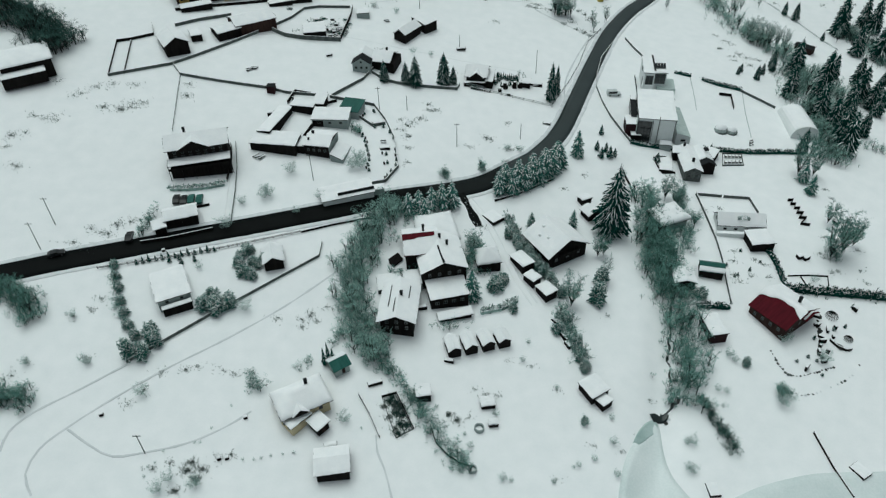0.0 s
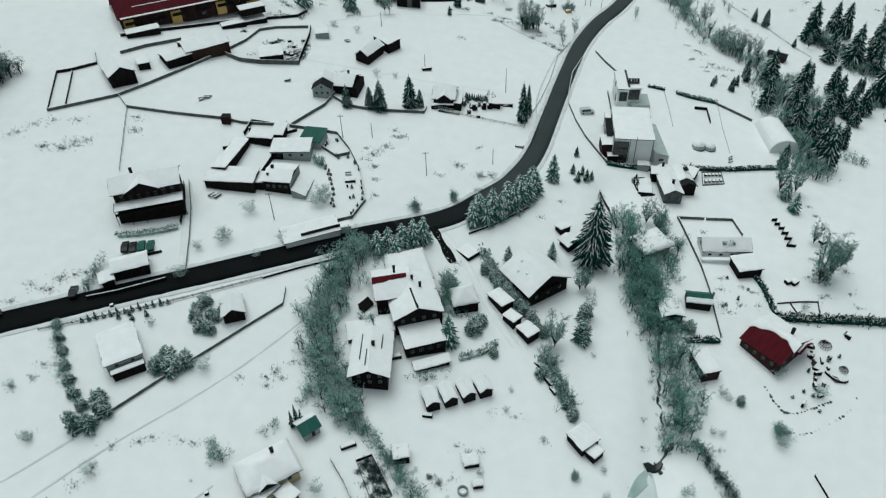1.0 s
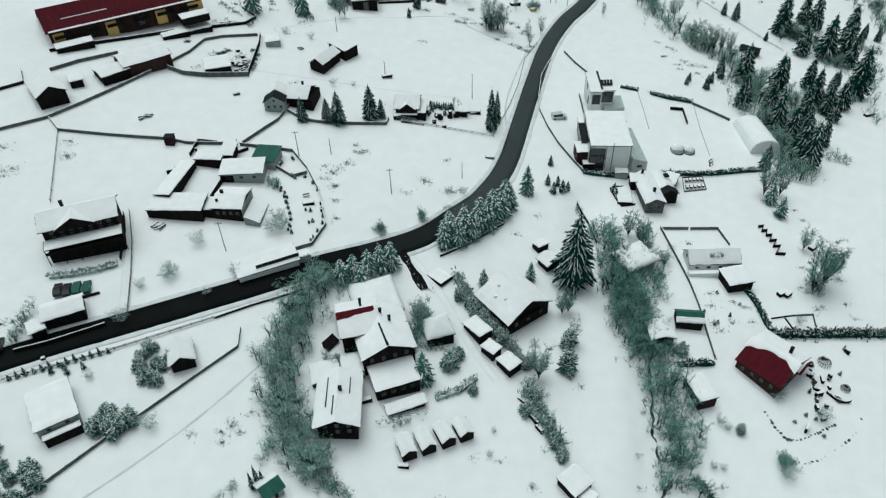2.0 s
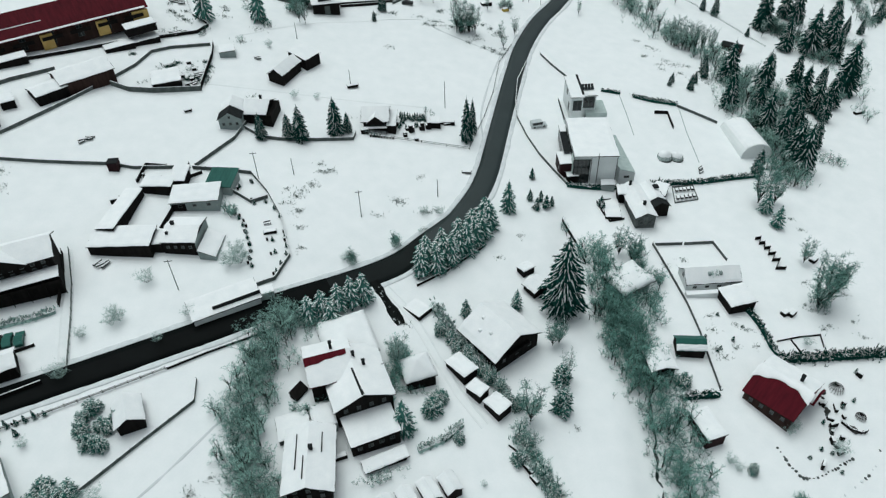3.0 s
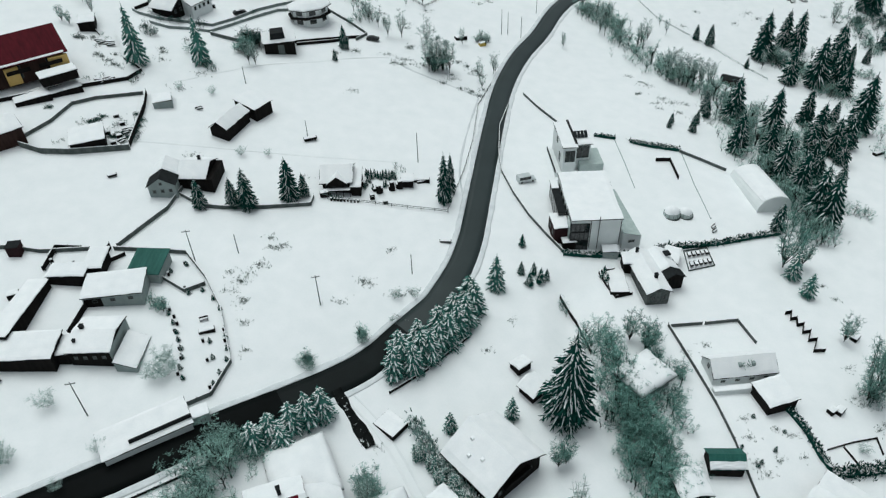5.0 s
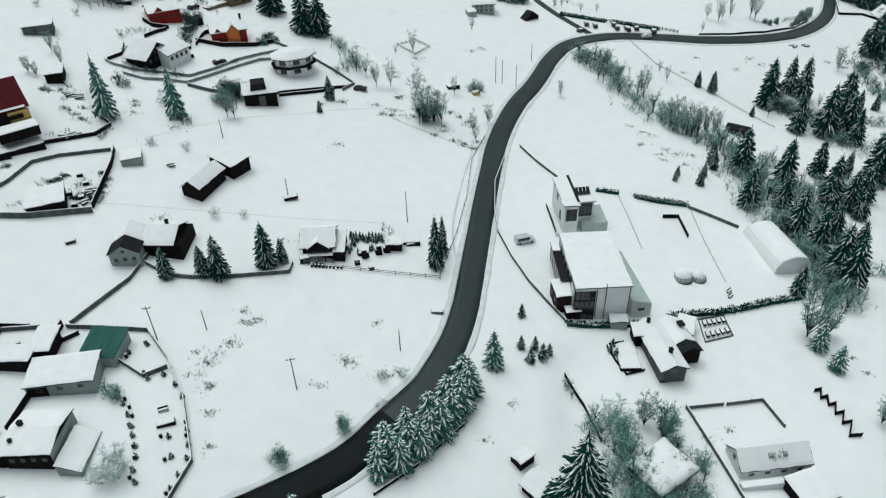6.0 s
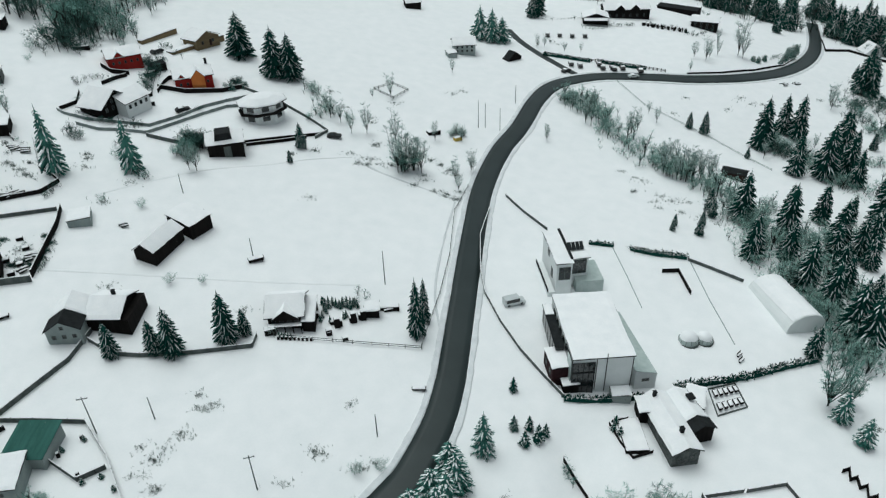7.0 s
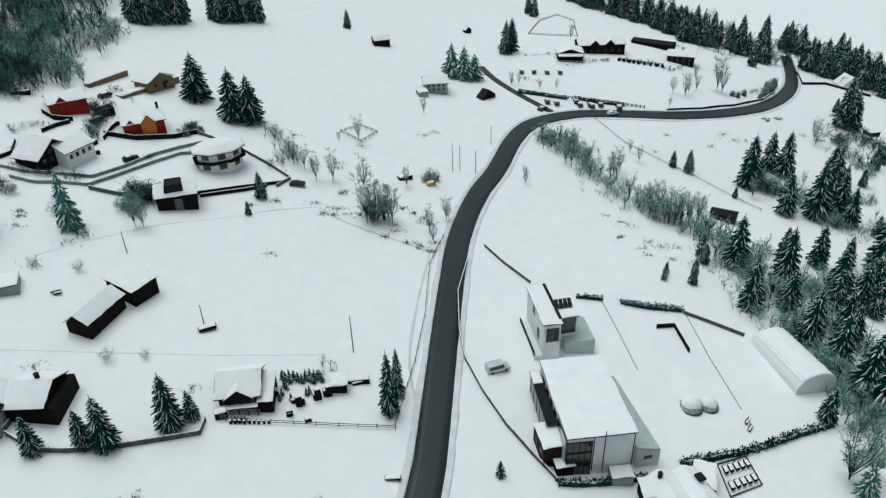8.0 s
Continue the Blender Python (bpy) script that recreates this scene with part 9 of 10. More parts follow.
thicket("brush", [(-47.6, 262.7), (-45.1, 261.7), (-43.5, 262.6)], 2.5, 36, 0.8, "dark clumps and shrubs beside the inn yard", 88, DARK_TWIGS)
log_pile(-51.3, 287.8, 10, 4)
log_pile(-49.7, 288.8, 25, 4)
log_pile(-53.8, 309.0, 15, 4)
log_pile(-51.5, 307.7, 10, 4)
thicket("brush", [(165.6, 429.4), (171.0, 420.0), (182.0, 419.4)], 3, 40, 1.6, "dark shrubs and clutter round the upper farm", 91, DARK_TWIGS)
thicket("brush", [(189.0, 421.6), (194.9, 416.3), (202.8, 414.9)], 3, 36, 1.4, "dark shrubs and clutter round the upper farm", 92, DARK_TWIGS)
thicket("brush", [(200.6, 408.7), (205.5, 404.7), (220.1, 413.3)], 3, 40, 2.0, "dark shrubs and clutter round the upper farm", 93, DARK_TWIGS)
thicket("brush", [(218.1, 377.8), (233.7, 384.8), (246.1, 391.8)], 3, 40, 1.6, "dark shrubs and clutter round the upper farm", 94, DARK_TWIGS)
thicket("brush", [(139.8, 434.9), (148.5, 432.4), (161.8, 433.7)], 2, 27, 1.4, "dark shrubs and clutter round the upper farm", 95, DARK_TWIGS)
thicket("brush", [(124.6, 398.9), (134.0, 403.6), (139.5, 398.3)], 2.5, 23, 1.6, "dark shrubs and clutter round the upper farm", 96, DARK_TWIGS)
thicket("brush", [(259.7, 491.3), (246.0, 462.0), (239.2, 444.1)], 3, 23, 2.2, "dark shrubs and clutter round the upper farm", 97, DARK_TWIGS)
fence("garden_wall", [(-22.3, 316.2), (-18.5, 314.5), (-14.6, 312.9), (-7.5, 312.7)], 1.2, GREY_WOOD, 3.0, label="low grey wall between the lane and the barn")
fence("road_wall", [(-43.0, 157.8), (-34.7, 160.9), (-26.8, 163.5), (-20.4, 165.9)], 0.7, DARK_WOOD, 3.0, label="low dark boards along the road edge")
fence("drive_rail", [(-67.4, 176.2), (-68.0, 186.4), (-69.2, 191.7)], 1.6, DARK_WOOD, 2.0, label="dark board screen beside the chalet", cap=False)
bare_tree(5.7, 155.3, 9.3, "frosted")
bare_tree(7.7, 156.5, 4.7, "frosted")
bare_tree(-39.0, 170.9, 3.6, "shrub")
bare_tree(-45.3, 165.0, 3.0, "shrub")
thicket("brush", [(144.4, 275.5), (143.2, 261.5), (143.3, 251.4), (154.2, 254.7), (170.0, 257.5), (175.5, 251.2)], 16, 234, 5.0, "frosted undergrowth in the fir wood", 31, FROST_TWIGS)
thicket("brush", [(135.8, 235.2), (137.1, 227.3), (136.9, 216.9), (134.0, 208.0)], 12, 180, 4.5, "frosted undergrowth at the foot of the firs", 32, FROST_TWIGS)
thicket("brush", [(237.1, 336.2), (255.6, 340.8), (251.6, 325.8)], 14, 108, 4.5, "dark scrub on the slope", 33, DARK_TWIGS)
thicket("brush", [(186.2, 317.3), (185.2, 309.8), (191.8, 301.0)], 8, 81, 4.0, "dark undergrowth between the firs", 34, DARK_TWIGS)
fir(173.0, 251.6, 14.2, None, "tall", group="fir wood on the slope")
fir(195.8, 285.1, 13.9, None, "tall", group="fir wood on the slope")
thicket("brush", [(-24.2, 350.4), (-22.8, 357.8), (-21.8, 365.7)], 5, 36, 2.8, "dark shrubs between the far houses", 35, DARK_TWIGS)
thicket("brush", [(-44.0, 345.3), (-39.2, 350.1), (-33.4, 348.6)], 3, 27, 2.0, "dark shrubs between the far houses", 36, DARK_TWIGS)
thicket("brush", [(-0.5, 346.7), (4.3, 351.5)], 3, 18, 2.4, "dark shrubs between the far houses", 37, DARK_TWIGS)
thicket("brush", [(-21.9, 371.9), (-19.0, 376.5), (-15.2, 366.5)], 3, 22, 2.0, "dark shrubs between the far houses", 38, DARK_TWIGS)
thicket("brush", [(-18.4, 170.0), (-9.9, 164.8)], 5, 36, 2.6, "frosted shrubs near the lane", 41)
thicket("brush", [(6.7, 159.9), (6.0, 151.7)], 4, 60, 4.6, "frosted shrubs near the lane", 42)
thicket("brush", [(6.0, 149.7), (10.2, 148.1), (14.3, 146.3)], 4, 23, 2.2, "frosted garden shrubs between the houses", 43)
thicket("brush", [(2.2, 146.3), (4.8, 153.2)], 3, 40, 3.6, "frosted garden shrubs between the houses", 44)
thicket("brush", [(-18.0, 146.7), (-14.6, 145.2), (-9.7, 147.7)], 3, 23, 2.2, "frosted garden shrubs between the houses", 45)
thicket("brush", [(4.6, 132.1), (1.1, 130.6), (-5.0, 127.8)], 4, 27, 2.4, "frosted garden shrubs between the houses", 46)
thicket("brush", [(-24.0, 297.8), (-21.4, 294.3)], 5, 20, 1.8, "frosted shrubs in the field", 47)
thicket("brush", [(25.1, 248.8), (29.2, 245.8), (22.5, 246.0)], 5, 18, 1.4, "frosted shrubs in the field", 48)
thicket("brush", [(-50.1, 112.9), (-47.3, 108.5), (-44.9, 110.2)], 3.5, 31, 2.6, "frosted shrubs beside the villa", 49)
thicket("brush", [(-39.4, 114.4), (-34.2, 117.1)], 3, 18, 2.2, "frosted shrubs beside the villa", 50)
thicket("brush", [(-31.8, 120.5), (-29.2, 124.0), (-26.7, 127.6)], 3, 20, 2.6, "frosted shrubs beside the villa", 51)
thicket("brush", [(142.8, 219.0), (153.5, 220.6), (156.3, 216.4)], 5, 45, 3.2, "frosted scrub on the right bank", 52)
thicket("brush", [(129.5, 227.9), (133.7, 222.3), (129.9, 210.2)], 6, 54, 4.0, "frosted scrub on the right bank", 53)
thicket("brush", [(111.7, 160.9), (115.9, 160.5)], 4, 27, 3.6, "frosted scrub on the right bank", 54)
fir(118.6, 197.7, 8.6, 2.5, "white")
fir(118.8, 191.3, 7.6, 2.4, "white")
fir(-31.1, 117.3, 7.3, 0.9, "young")
fir(-32.0, 116.4, 6.3, 0.9, "young")
fir(-30.0, 117.3, 5.2, 0.9, "young")

# ---- more yard and garden things ----
house("kiosk", -61.3, 221.2, -5, 2.6, 2.4, 2.4, "flat", "x", 0.0, MAROON_WALL, label="little maroon kiosk on the fence line", category="hut", over=0.1, snow=0)
crate(-59.5, 208.6, 10, 2.2, 1.8, 1.2, "water_tank", "dark water tank in the meadow behind the farm")
log_pile(-59.9, 188.0, 40, 4)
crate(-53.5, 217.2, 10, 0.6, 0.6, 1.4, "gate_post", "stout dark gate post beside the farm", group="gate posts of the farm")
crate(-49.1, 216.2, 10, 0.6, 0.6, 1.4, "gate_post", "stout dark gate post beside the farm", group="gate posts of the farm")
crate(-60.2, 197.4, 10, 0.6, 0.6, 1.4, "gate_post", "stout dark gate post beside the farm", group="gate posts of the farm")
fence("pen_rail", [(-54.7, 215.5), (-53.4, 220.5)], 1.0, DARK_WOOD, 2.0, label="dark rails of the pen above the farm", cap=False, solid=0.5)
fence("wedge_wall", [(-46.4, 214.7), (-43.8, 215.8), (-42.2, 221.0)], 1.8, DARK_WOOD, label="dark slanting board wall of the pen")
fence("deck_edge", [(-42.2, 216.4), (-38.9, 218.3)], 1.0, DARK_WOOD, label="dark board wall behind the pen", cap=False)
crate(98.5, 134.0, 0, 0.9, 0.6, 0.8, "standing_stone", "dark upright stone in the garden circle", group="standing stones of the garden")
crate(99.1, 133.7, 37, 1.4, 0.6, 1.3, "standing_stone", "dark upright stone in the garden circle", group="standing stones of the garden")
crate(101.3, 132.6, 74, 1.9, 0.6, 0.8, "standing_stone", "dark upright stone in the garden circle", group="standing stones of the garden")
crate(103.6, 133.2, 111, 0.9, 0.6, 1.3, "standing_stone", "dark upright stone in the garden circle", group="standing stones of the garden")
crate(98.7, 130.2, 148, 1.4, 0.6, 0.8, "standing_stone", "dark upright stone in the garden circle", group="standing stones of the garden")
crate(98.5, 128.7, 5, 1.9, 0.6, 1.3, "standing_stone", "dark upright stone in the garden circle", group="standing stones of the garden")
crate(97.6, 127.5, 42, 0.9, 0.6, 0.8, "standing_stone", "dark upright stone in the garden circle", group="standing stones of the garden")
crate(96.3, 125.4, 79, 1.4, 0.6, 1.3, "standing_stone", "dark upright stone in the garden circle", group="standing stones of the garden")
crate(96.6, 124.5, 116, 1.9, 0.6, 0.8, "standing_stone", "dark upright stone in the garden circle", group="standing stones of the garden")
crate(98.8, 125.6, 153, 0.9, 0.6, 1.3, "standing_stone", "dark upright stone in the garden circle", group="standing stones of the garden")
crate(96.8, 122.7, 10, 1.4, 0.6, 0.8, "standing_stone", "dark upright stone in the garden circle", group="standing stones of the garden")
crate(91.6, 120.7, 47, 1.9, 0.6, 1.3, "standing_stone", "dark upright stone in the garden circle", group="standing stones of the garden")
crate(102.1, 130.4, 84, 0.9, 0.6, 0.8, "standing_stone", "dark upright stone in the garden circle", group="standing stones of the garden")
crate(111.8, 139.9, 121, 1.4, 0.6, 1.3, "standing_stone", "dark upright stone in the garden circle", group="standing stones of the garden")
crate(99.5, 136.9, 158, 1.9, 0.6, 0.8, "standing_stone", "dark upright stone in the garden circle", group="standing stones of the garden")
fence("curved_seat", [(100.8, 129.2), (102.1, 127.3), (104.0, 126.3), (105.7, 126.6)], 0.8, DARK_WOOD, 1.2, label="curved dark bench in the stone garden")
fence("bed_edge", [(96.6, 150.9), (102.9, 151.6), (108.7, 151.8)], 0.5, DARK_WOOD, 2.0, label="low dark edge of the herb beds", cap=False)
fence("bed_edge", [(100.3, 150.9), (101.0, 146.7)], 0.5, DARK_WOOD, 2.0, label="low dark edge of the herb beds", cap=False)
fence("bed_edge", [(108.7, 151.8), (107.6, 148.3)], 0.5, DARK_WOOD, 2.0, label="low dark edge of the herb beds", cap=False)
crate(72.6, 201.4, -12, 4.6, 8.6, 0.5, "deck", "raised dark timber deck under even snow")
fir(70.7, 204.8, 2.4, 0.9, "young", "dark clipped thuja beside the snowy deck", "thujas beside the deck")
fir(70.4, 202.1, 2.4, 0.9, "young", "dark clipped thuja beside the snowy deck", "thujas beside the deck")
fir(69.5, 203.3, 2.4, 0.9, "young", "dark clipped thuja beside the snowy deck", "thujas beside the deck")
fir(90.7, 211.1, 3.2, 0.8, "young", "slim dark thuja at the hotel hedge", "thujas beside the deck")
house("garden_room", -11.0, 143.2, 10, 4.6, 5.8, 2.0, "flat", "x", 0.0, GREY_WALL, label="low flat-roofed garden room under snow", category="annex", over=0.15)
house("terrace", -17.2, 142.2, 10, 6.8, 6.2, 0.9, "flat", "x", 0.0, STONE_WALL, label="stone terrace beside the house under snow", category="terrace", over=0.05)
house("lean_to", -15.8, 149.8, 48, 3.6, 1.8, 0.4, "shed", "y", 1.2, DARK_WOOD, DARK_WOOD, 0, label="steep bare dark lean-to roof beside the house", category="shed", over=0.1)
bench(0.3, 172.5, 20)
tufts("dry_grass", [(-15.5, 107.1), (-13.7, 106.7), (-14.0, 104.2), (-12.2, 103.8), (-12.8, 101.3), (-11.2, 101.0), (-13.0, 99.0), (-15.0, 108.1), (-12.6, 105.7)], 1.5, 60, 0.8, "dense withered stalks in the boarded plot", DARK_TWIGS, seed=21)
fence("board_edge", [(-17.4, 108.1), (-14.0, 109.4), (-9.6, 100.4)], 0.8, DARK_WOOD, 2.0, label="dark board edge of the bean plot", cap=False)
fence("board_edge", [(-17.4, 108.1), (-13.6, 97.9), (-9.6, 100.4)], 0.3, GREY_WOOD, 2.0, label="low grey board edge of the bean plot", cap=False)
fence("brush_rail", [(-5.6, 101.3), (-4.3, 97.1), (-1.9, 94.5), (0.9, 92.6), (3.9, 91.7)], 0.7, DARK_WOOD, 2.0, label="dark fallen rail along the brush", cap=False)
well(4.0, 91.1, 1.0)
bare_tree(31.6, 103.9, 3.0, "shrub")
bare_tree(38.5, 105.7, 2.0, "shrub")
bare_tree(37.8, 99.4, 2.6, "shrub")
bare_tree(32.6, 94.9, 2.0, "shrub")
bare_tree(28.7, 93.2, 1.8, "shrub")
bare_tree(37.4, 91.4, 2.2, "shrub")
bare_tree(27.4, 92.8, 1.2, "shrub")
bare_tree(-4.3, 106.2, 1.4, "shrub")
bare_tree(2.4, 99.6, 1.4, "shrub")
bare_tree(3.6, 96.6, 2.2, "shrub")
bare_tree(10.1, 105.2, 2.4, "shrub")
bare_tree(10.8, 89.1, 2.6, "shrub")
bare_tree(12.7, 88.9, 1.5, "shrub")
bare_tree(22.4, 89.0, 1.6, "shrub")
bare_tree(25.8, 113.4, 1.6, "shrub")
bare_tree(17.8, 120.8, 2.0, "shrub")
bare_tree(19.7, 126.3, 1.8, "shrub")
bare_tree(55.7, 100.2, 2.4, "shrub")
bare_tree(54.5, 93.7, 2.6, "shrub")
bare_tree(73.4, 122.6, 2.6, "shrub")
bare_tree(68.8, 113.7, 2.2, "shrub")
bare_tree(66.8, 114.2, 2.4, "shrub")
thicket("brush", [(62.1, 111.3), (63.5, 106.0), (65.3, 100.8), (66.6, 97.1)], 3.2, 70, 2.4, "dark strip of brush on the pond bank", 111, DARK_TWIGS)
tufts("dry_grass", [(-130.8, 196.8), (-124.6, 196.0), (-112.6, 204.2), (-103.8, 207.3), (-106.4, 204.0), (-88.4, 214.5), (-127.7, 174.7), (-133.9, 187.1), (-103.4, 148.9), (-100.6, 154.3), (-93.8, 157.2), (-99.9, 147.3), (-97.2, 153.2)], 2.6, 20, 0.5, "withered weeds showing through thin snow", seed=22)
tufts("dry_grass", [(-102.6, 112.4), (-88.3, 114.1), (-95.9, 125.8), (-91.8, 128.2), (-90.7, 131.5), (-104.3, 108.5), (-65.0, 112.8), (-62.5, 113.7), (-37.2, 130.3), (-38.9, 126.7), (-45.7, 128.8), (-73.4, 107.0), (-53.1, 91.4), (-59.3, 88.5), (-56.3, 86.1), (-50.2, 92.1), (-63.2, 89.6), (-66.5, 88.1)], 2.0, 16, 0.5, "withered weeds in the lower field", seed=23)
tufts("dry_grass", [(-16.6, 210.9), (-14.2, 207.9), (-7.4, 218.4), (-10.2, 213.5), (-4.6, 219.4), (-13.7, 202.4), (11.7, 207.0), (20.0, 216.5), (20.3, 202.0), (22.5, 202.8), (115.9, 287.2), (119.1, 277.6), (120.5, 295.2), (117.7, 299.2), (134.8, 317.2)], 1.8, 14, 0.5, "withered weeds beside the upper road", seed=24)
tufts("dry_grass", [(32.6, 348.7), (35.5, 337.7), (43.2, 327.7), (42.6, 315.0), (53.2, 297.8), (56.6, 287.0), (61.8, 289.5), (60.6, 299.2), (39.5, 306.2), (52.8, 342.1), (158.6, 339.2), (169.7, 350.0), (183.1, 340.3), (199.3, 342.1), (116.5, 287.4), (120.2, 281.0), (125.3, 274.7), (228.5, 345.4), (233.0, 340.9)], 2.2, 14, 0.6, "withered weeds on the far slopes", seed=25)
tufts("dry_grass", [(89.6, 163.7), (89.0, 156.9), (83.5, 160.2), (90.9, 155.0), (91.2, 150.2), (125.5, 189.2), (122.2, 178.4), (122.9, 164.3), (120.1, 155.4), (119.8, 150.4), (113.0, 154.3), (124.8, 193.9), (59.4, 163.1), (57.2, 168.7), (35.9, 185.3), (43.6, 192.4), (0.3, 154.4), (9.2, 166.5)], 1.6, 12, 0.5, "withered weeds in the plots on the right bank", seed=26)
fence("stub_row", [(186.0, 418.7), (193.1, 413.3), (202.7, 408.8)], 1.2, DARK_WOOD, 2.4, label="row of dark stub posts before the lodge", cap=False, solid=0.3, post=0.9)
hedge("hedge", [(125.3, 390.5), (134.6, 386.9), (143.6, 383.0)], 1.6, 1.3, "dark clipped hedge along the lodge drive")
hedge("hedge", [(147.2, 382.7), (155.4, 378.0), (164.6, 373.9)], 1.6, 1.3, "dark clipped hedge along the road below the lodge")
car("car", 146.2, 376.5, 75, BLACK_PAINT, "dark parked car beside the lodge road")
car("car", 150.7, 375.0, 75, BLACK_PAINT, "dark parked car beside the lodge road")
car("car", 161.1, 372.1, 75, BLACK_PAINT, "dark parked car beside the lodge road")
car("car", 133.8, 380.4, 75, BLACK_PAINT, "dark parked car beside the lodge road")
car("car", 137.1, 378.7, 75, BLACK_PAINT, "dark parked car beside the lodge road")
bare_tree(214.7, 384.1, 17.0, "frosted")
bare_tree(194.8, 377.8, 11.0, "frosted")
bare_tree(190.8, 380.9, 8.0, "frosted")
bare_tree(125.8, 398.9, 6.0, "frosted")
bare_tree(129.1, 398.8, 6.0, "frosted")
bare_tree(136.3, 393.7, 4.5, "frosted")
bare_tree(143.6, 393.1, 5.0, "frosted")
bare_tree(182.5, 369.5, 5.0, "frosted")
bare_tree(211.6, 396.0, 7.0, "frosted")
bare_tree(181.8, 460.6, 9.0, "frosted")
bare_tree(304.0, 498.3, 14.0, "frosted")
bare_tree(288.5, 467.1, 12.0, "frosted")
fir(219.3, 379.2, 3.0, 1.4, "bushy", "snowy spreading conifer beside the road bend", "conifers at the road bend")
fir(220.9, 377.8, 3.4, 1.5, "bushy", "snowy spreading conifer beside the road bend", "conifers at the road bend")
fir(226.3, 380.6, 3.6, 1.6, "bushy", "snowy spreading conifer beside the road bend", "conifers at the road bend")
fir(239.8, 383.9, 5.0, 2.2, "bushy", "snowy spreading conifer beside the road bend", "conifers at the road bend")
fir(246.8, 388.7, 6.0, 2.7, "bushy", "snowy spreading conifer beside the road bend", "conifers at the road bend")
fir(249.1, 393.9, 5.0, 2.2, "bushy", "snowy spreading conifer beside the road bend", "conifers at the road bend")
fir(256.2, 398.0, 6.0, 2.7, "bushy", "snowy spreading conifer beside the road bend", "conifers at the road bend")
fir(234.2, 379.5, 3.0, 1.4, "bushy", "snowy spreading conifer beside the road bend", "conifers at the road bend")
thicket("brush", [(156.3, 421.5), (160.8, 416.2), (171.6, 418.3), (180.7, 419.6)], 3, 40, 1.6, "dark shrubs and clutter before the lodge", 112, DARK_TWIGS)
log_pile(220.3, 357.8, 5, 4)
log_pile(227.3, 359.5, 15, 4)


def fir_belt(line, wide, count, low, high, seed, group):
    """Firs scattered along a line, each a tree of its own."""
    rng = random.Random(seed)
    path = smooth_line(line, 2.0)
    for _ in range(count):
        i = rng.randrange(1, len(path))
        d = (path[i] - path[i - 1]).normalized()
        off = rng.gauss(0, 0.4) * wide
        fir(path[i].x + d.y * off, path[i].y - d.x * off, rng.uniform(low, high), None, "tall", "dark fir of the ridge wood dusted with snow", group)



fir_belt([(250.9, 604.6), (266.3, 567.0), (274.5, 530.6), (275.0, 496.9), (273.5, 475.2)], 9, 60, 11, 19, 5, "fir wood along the ridge")
fir_belt([(314.6, 444.9), (312.5, 421.7), (321.5, 411.9), (324.8, 397.8)], 10, 45, 11, 19, 6, "fir wood along the ridge")
thicket("brush", [(246.6, 586.8), (263.0, 553.3), (270.9, 518.2), (269.8, 480.7), (279.8, 458.1), (307.2, 436.6), (311.6, 416.8), (320.9, 394.0)], 12, 160, 8.0, "dark frosted trees under the ridge firs", 113, DARK_TWIGS)
fir(18.3, 245.1, 2.2, 0.6, "young", "small dark thuja in the cottage yard", "row of small thujas")
fir(19.3, 245.2, 2.2, 0.6, "young", "small dark thuja in the cottage yard", "row of small thujas")
fir(22.4, 244.8, 2.2, 0.6, "young", "small dark thuja in the cottage yard", "row of small thujas")
fir(23.3, 244.9, 2.2, 0.6, "young", "small dark thuja in the cottage yard", "row of small thujas")
fir(24.1, 244.5, 2.2, 0.6, "young", "small dark thuja in the cottage yard", "row of small thujas")
fir(25.1, 244.4, 2.2, 0.6, "young", "small dark thuja in the cottage yard", "row of small thujas")
fir(18.1, 242.8, 2.2, 0.6, "young", "small dark thuja in the cottage yard", "row of small thujas")
fir(18.5, 242.0, 2.2, 0.6, "young", "small dark thuja in the cottage yard", "row of small thujas")
fir(17.5, 240.7, 2.2, 0.6, "young", "small dark thuja in the cottage yard", "row of small thujas")
fir(16.9, 239.6, 2.2, 0.6, "young", "small dark thuja in the cottage yard", "row of small thujas")
fir(19.0, 239.0, 2.2, 0.6, "young", "small dark thuja in the cottage yard", "row of small thujas")
fir(22.0, 240.0, 2.2, 0.6, "young", "small dark thuja in the cottage yard", "row of small thujas")
fir(22.6, 240.4, 2.2, 0.6, "young", "small dark thuja in the cottage yard", "row of small thujas")
crate(20.3, 237.7, 5, 1.2, 0.9, 2.4, "bee_house", "tall dark bee house under a snow cap", group="bee houses of the cottage")
crate(24.0, 238.8, 5, 1.2, 0.9, 2.6, "bee_house", "tall dark bee house under a snow cap", group="bee houses of the cottage")
crate(26.2, 239.4, 5, 1.2, 0.9, 2.4, "bee_house", "tall dark bee house under a snow cap", group="bee houses of the cottage")
crate(18.3, 235.6, 5, 1.2, 0.9, 1.4, "bee_house", "tall dark bee house under a snow cap", group="bee houses of the cottage")
crate(21.4, 233.7, 5, 1.2, 0.9, 0.8, "bee_house", "tall dark bee house under a snow cap", group="bee houses of the cottage")
fir(8.1, 235.7, 1.7, 0.55, "young", "small dark thuja before the cottage", "thujas before the cottage")
fir(8.7, 235.6, 1.7, 0.55, "young", "small dark thuja before the cottage", "thujas before the cottage")
fir(9.2, 235.5, 1.7, 0.55, "young", "small dark thuja before the cottage", "thujas before the cottage")
fir(9.8, 235.4, 1.7, 0.55, "young", "small dark thuja before the cottage", "thujas before the cottage")
fir(10.4, 235.3, 1.7, 0.55, "young", "small dark thuja before the cottage", "thujas before the cottage")
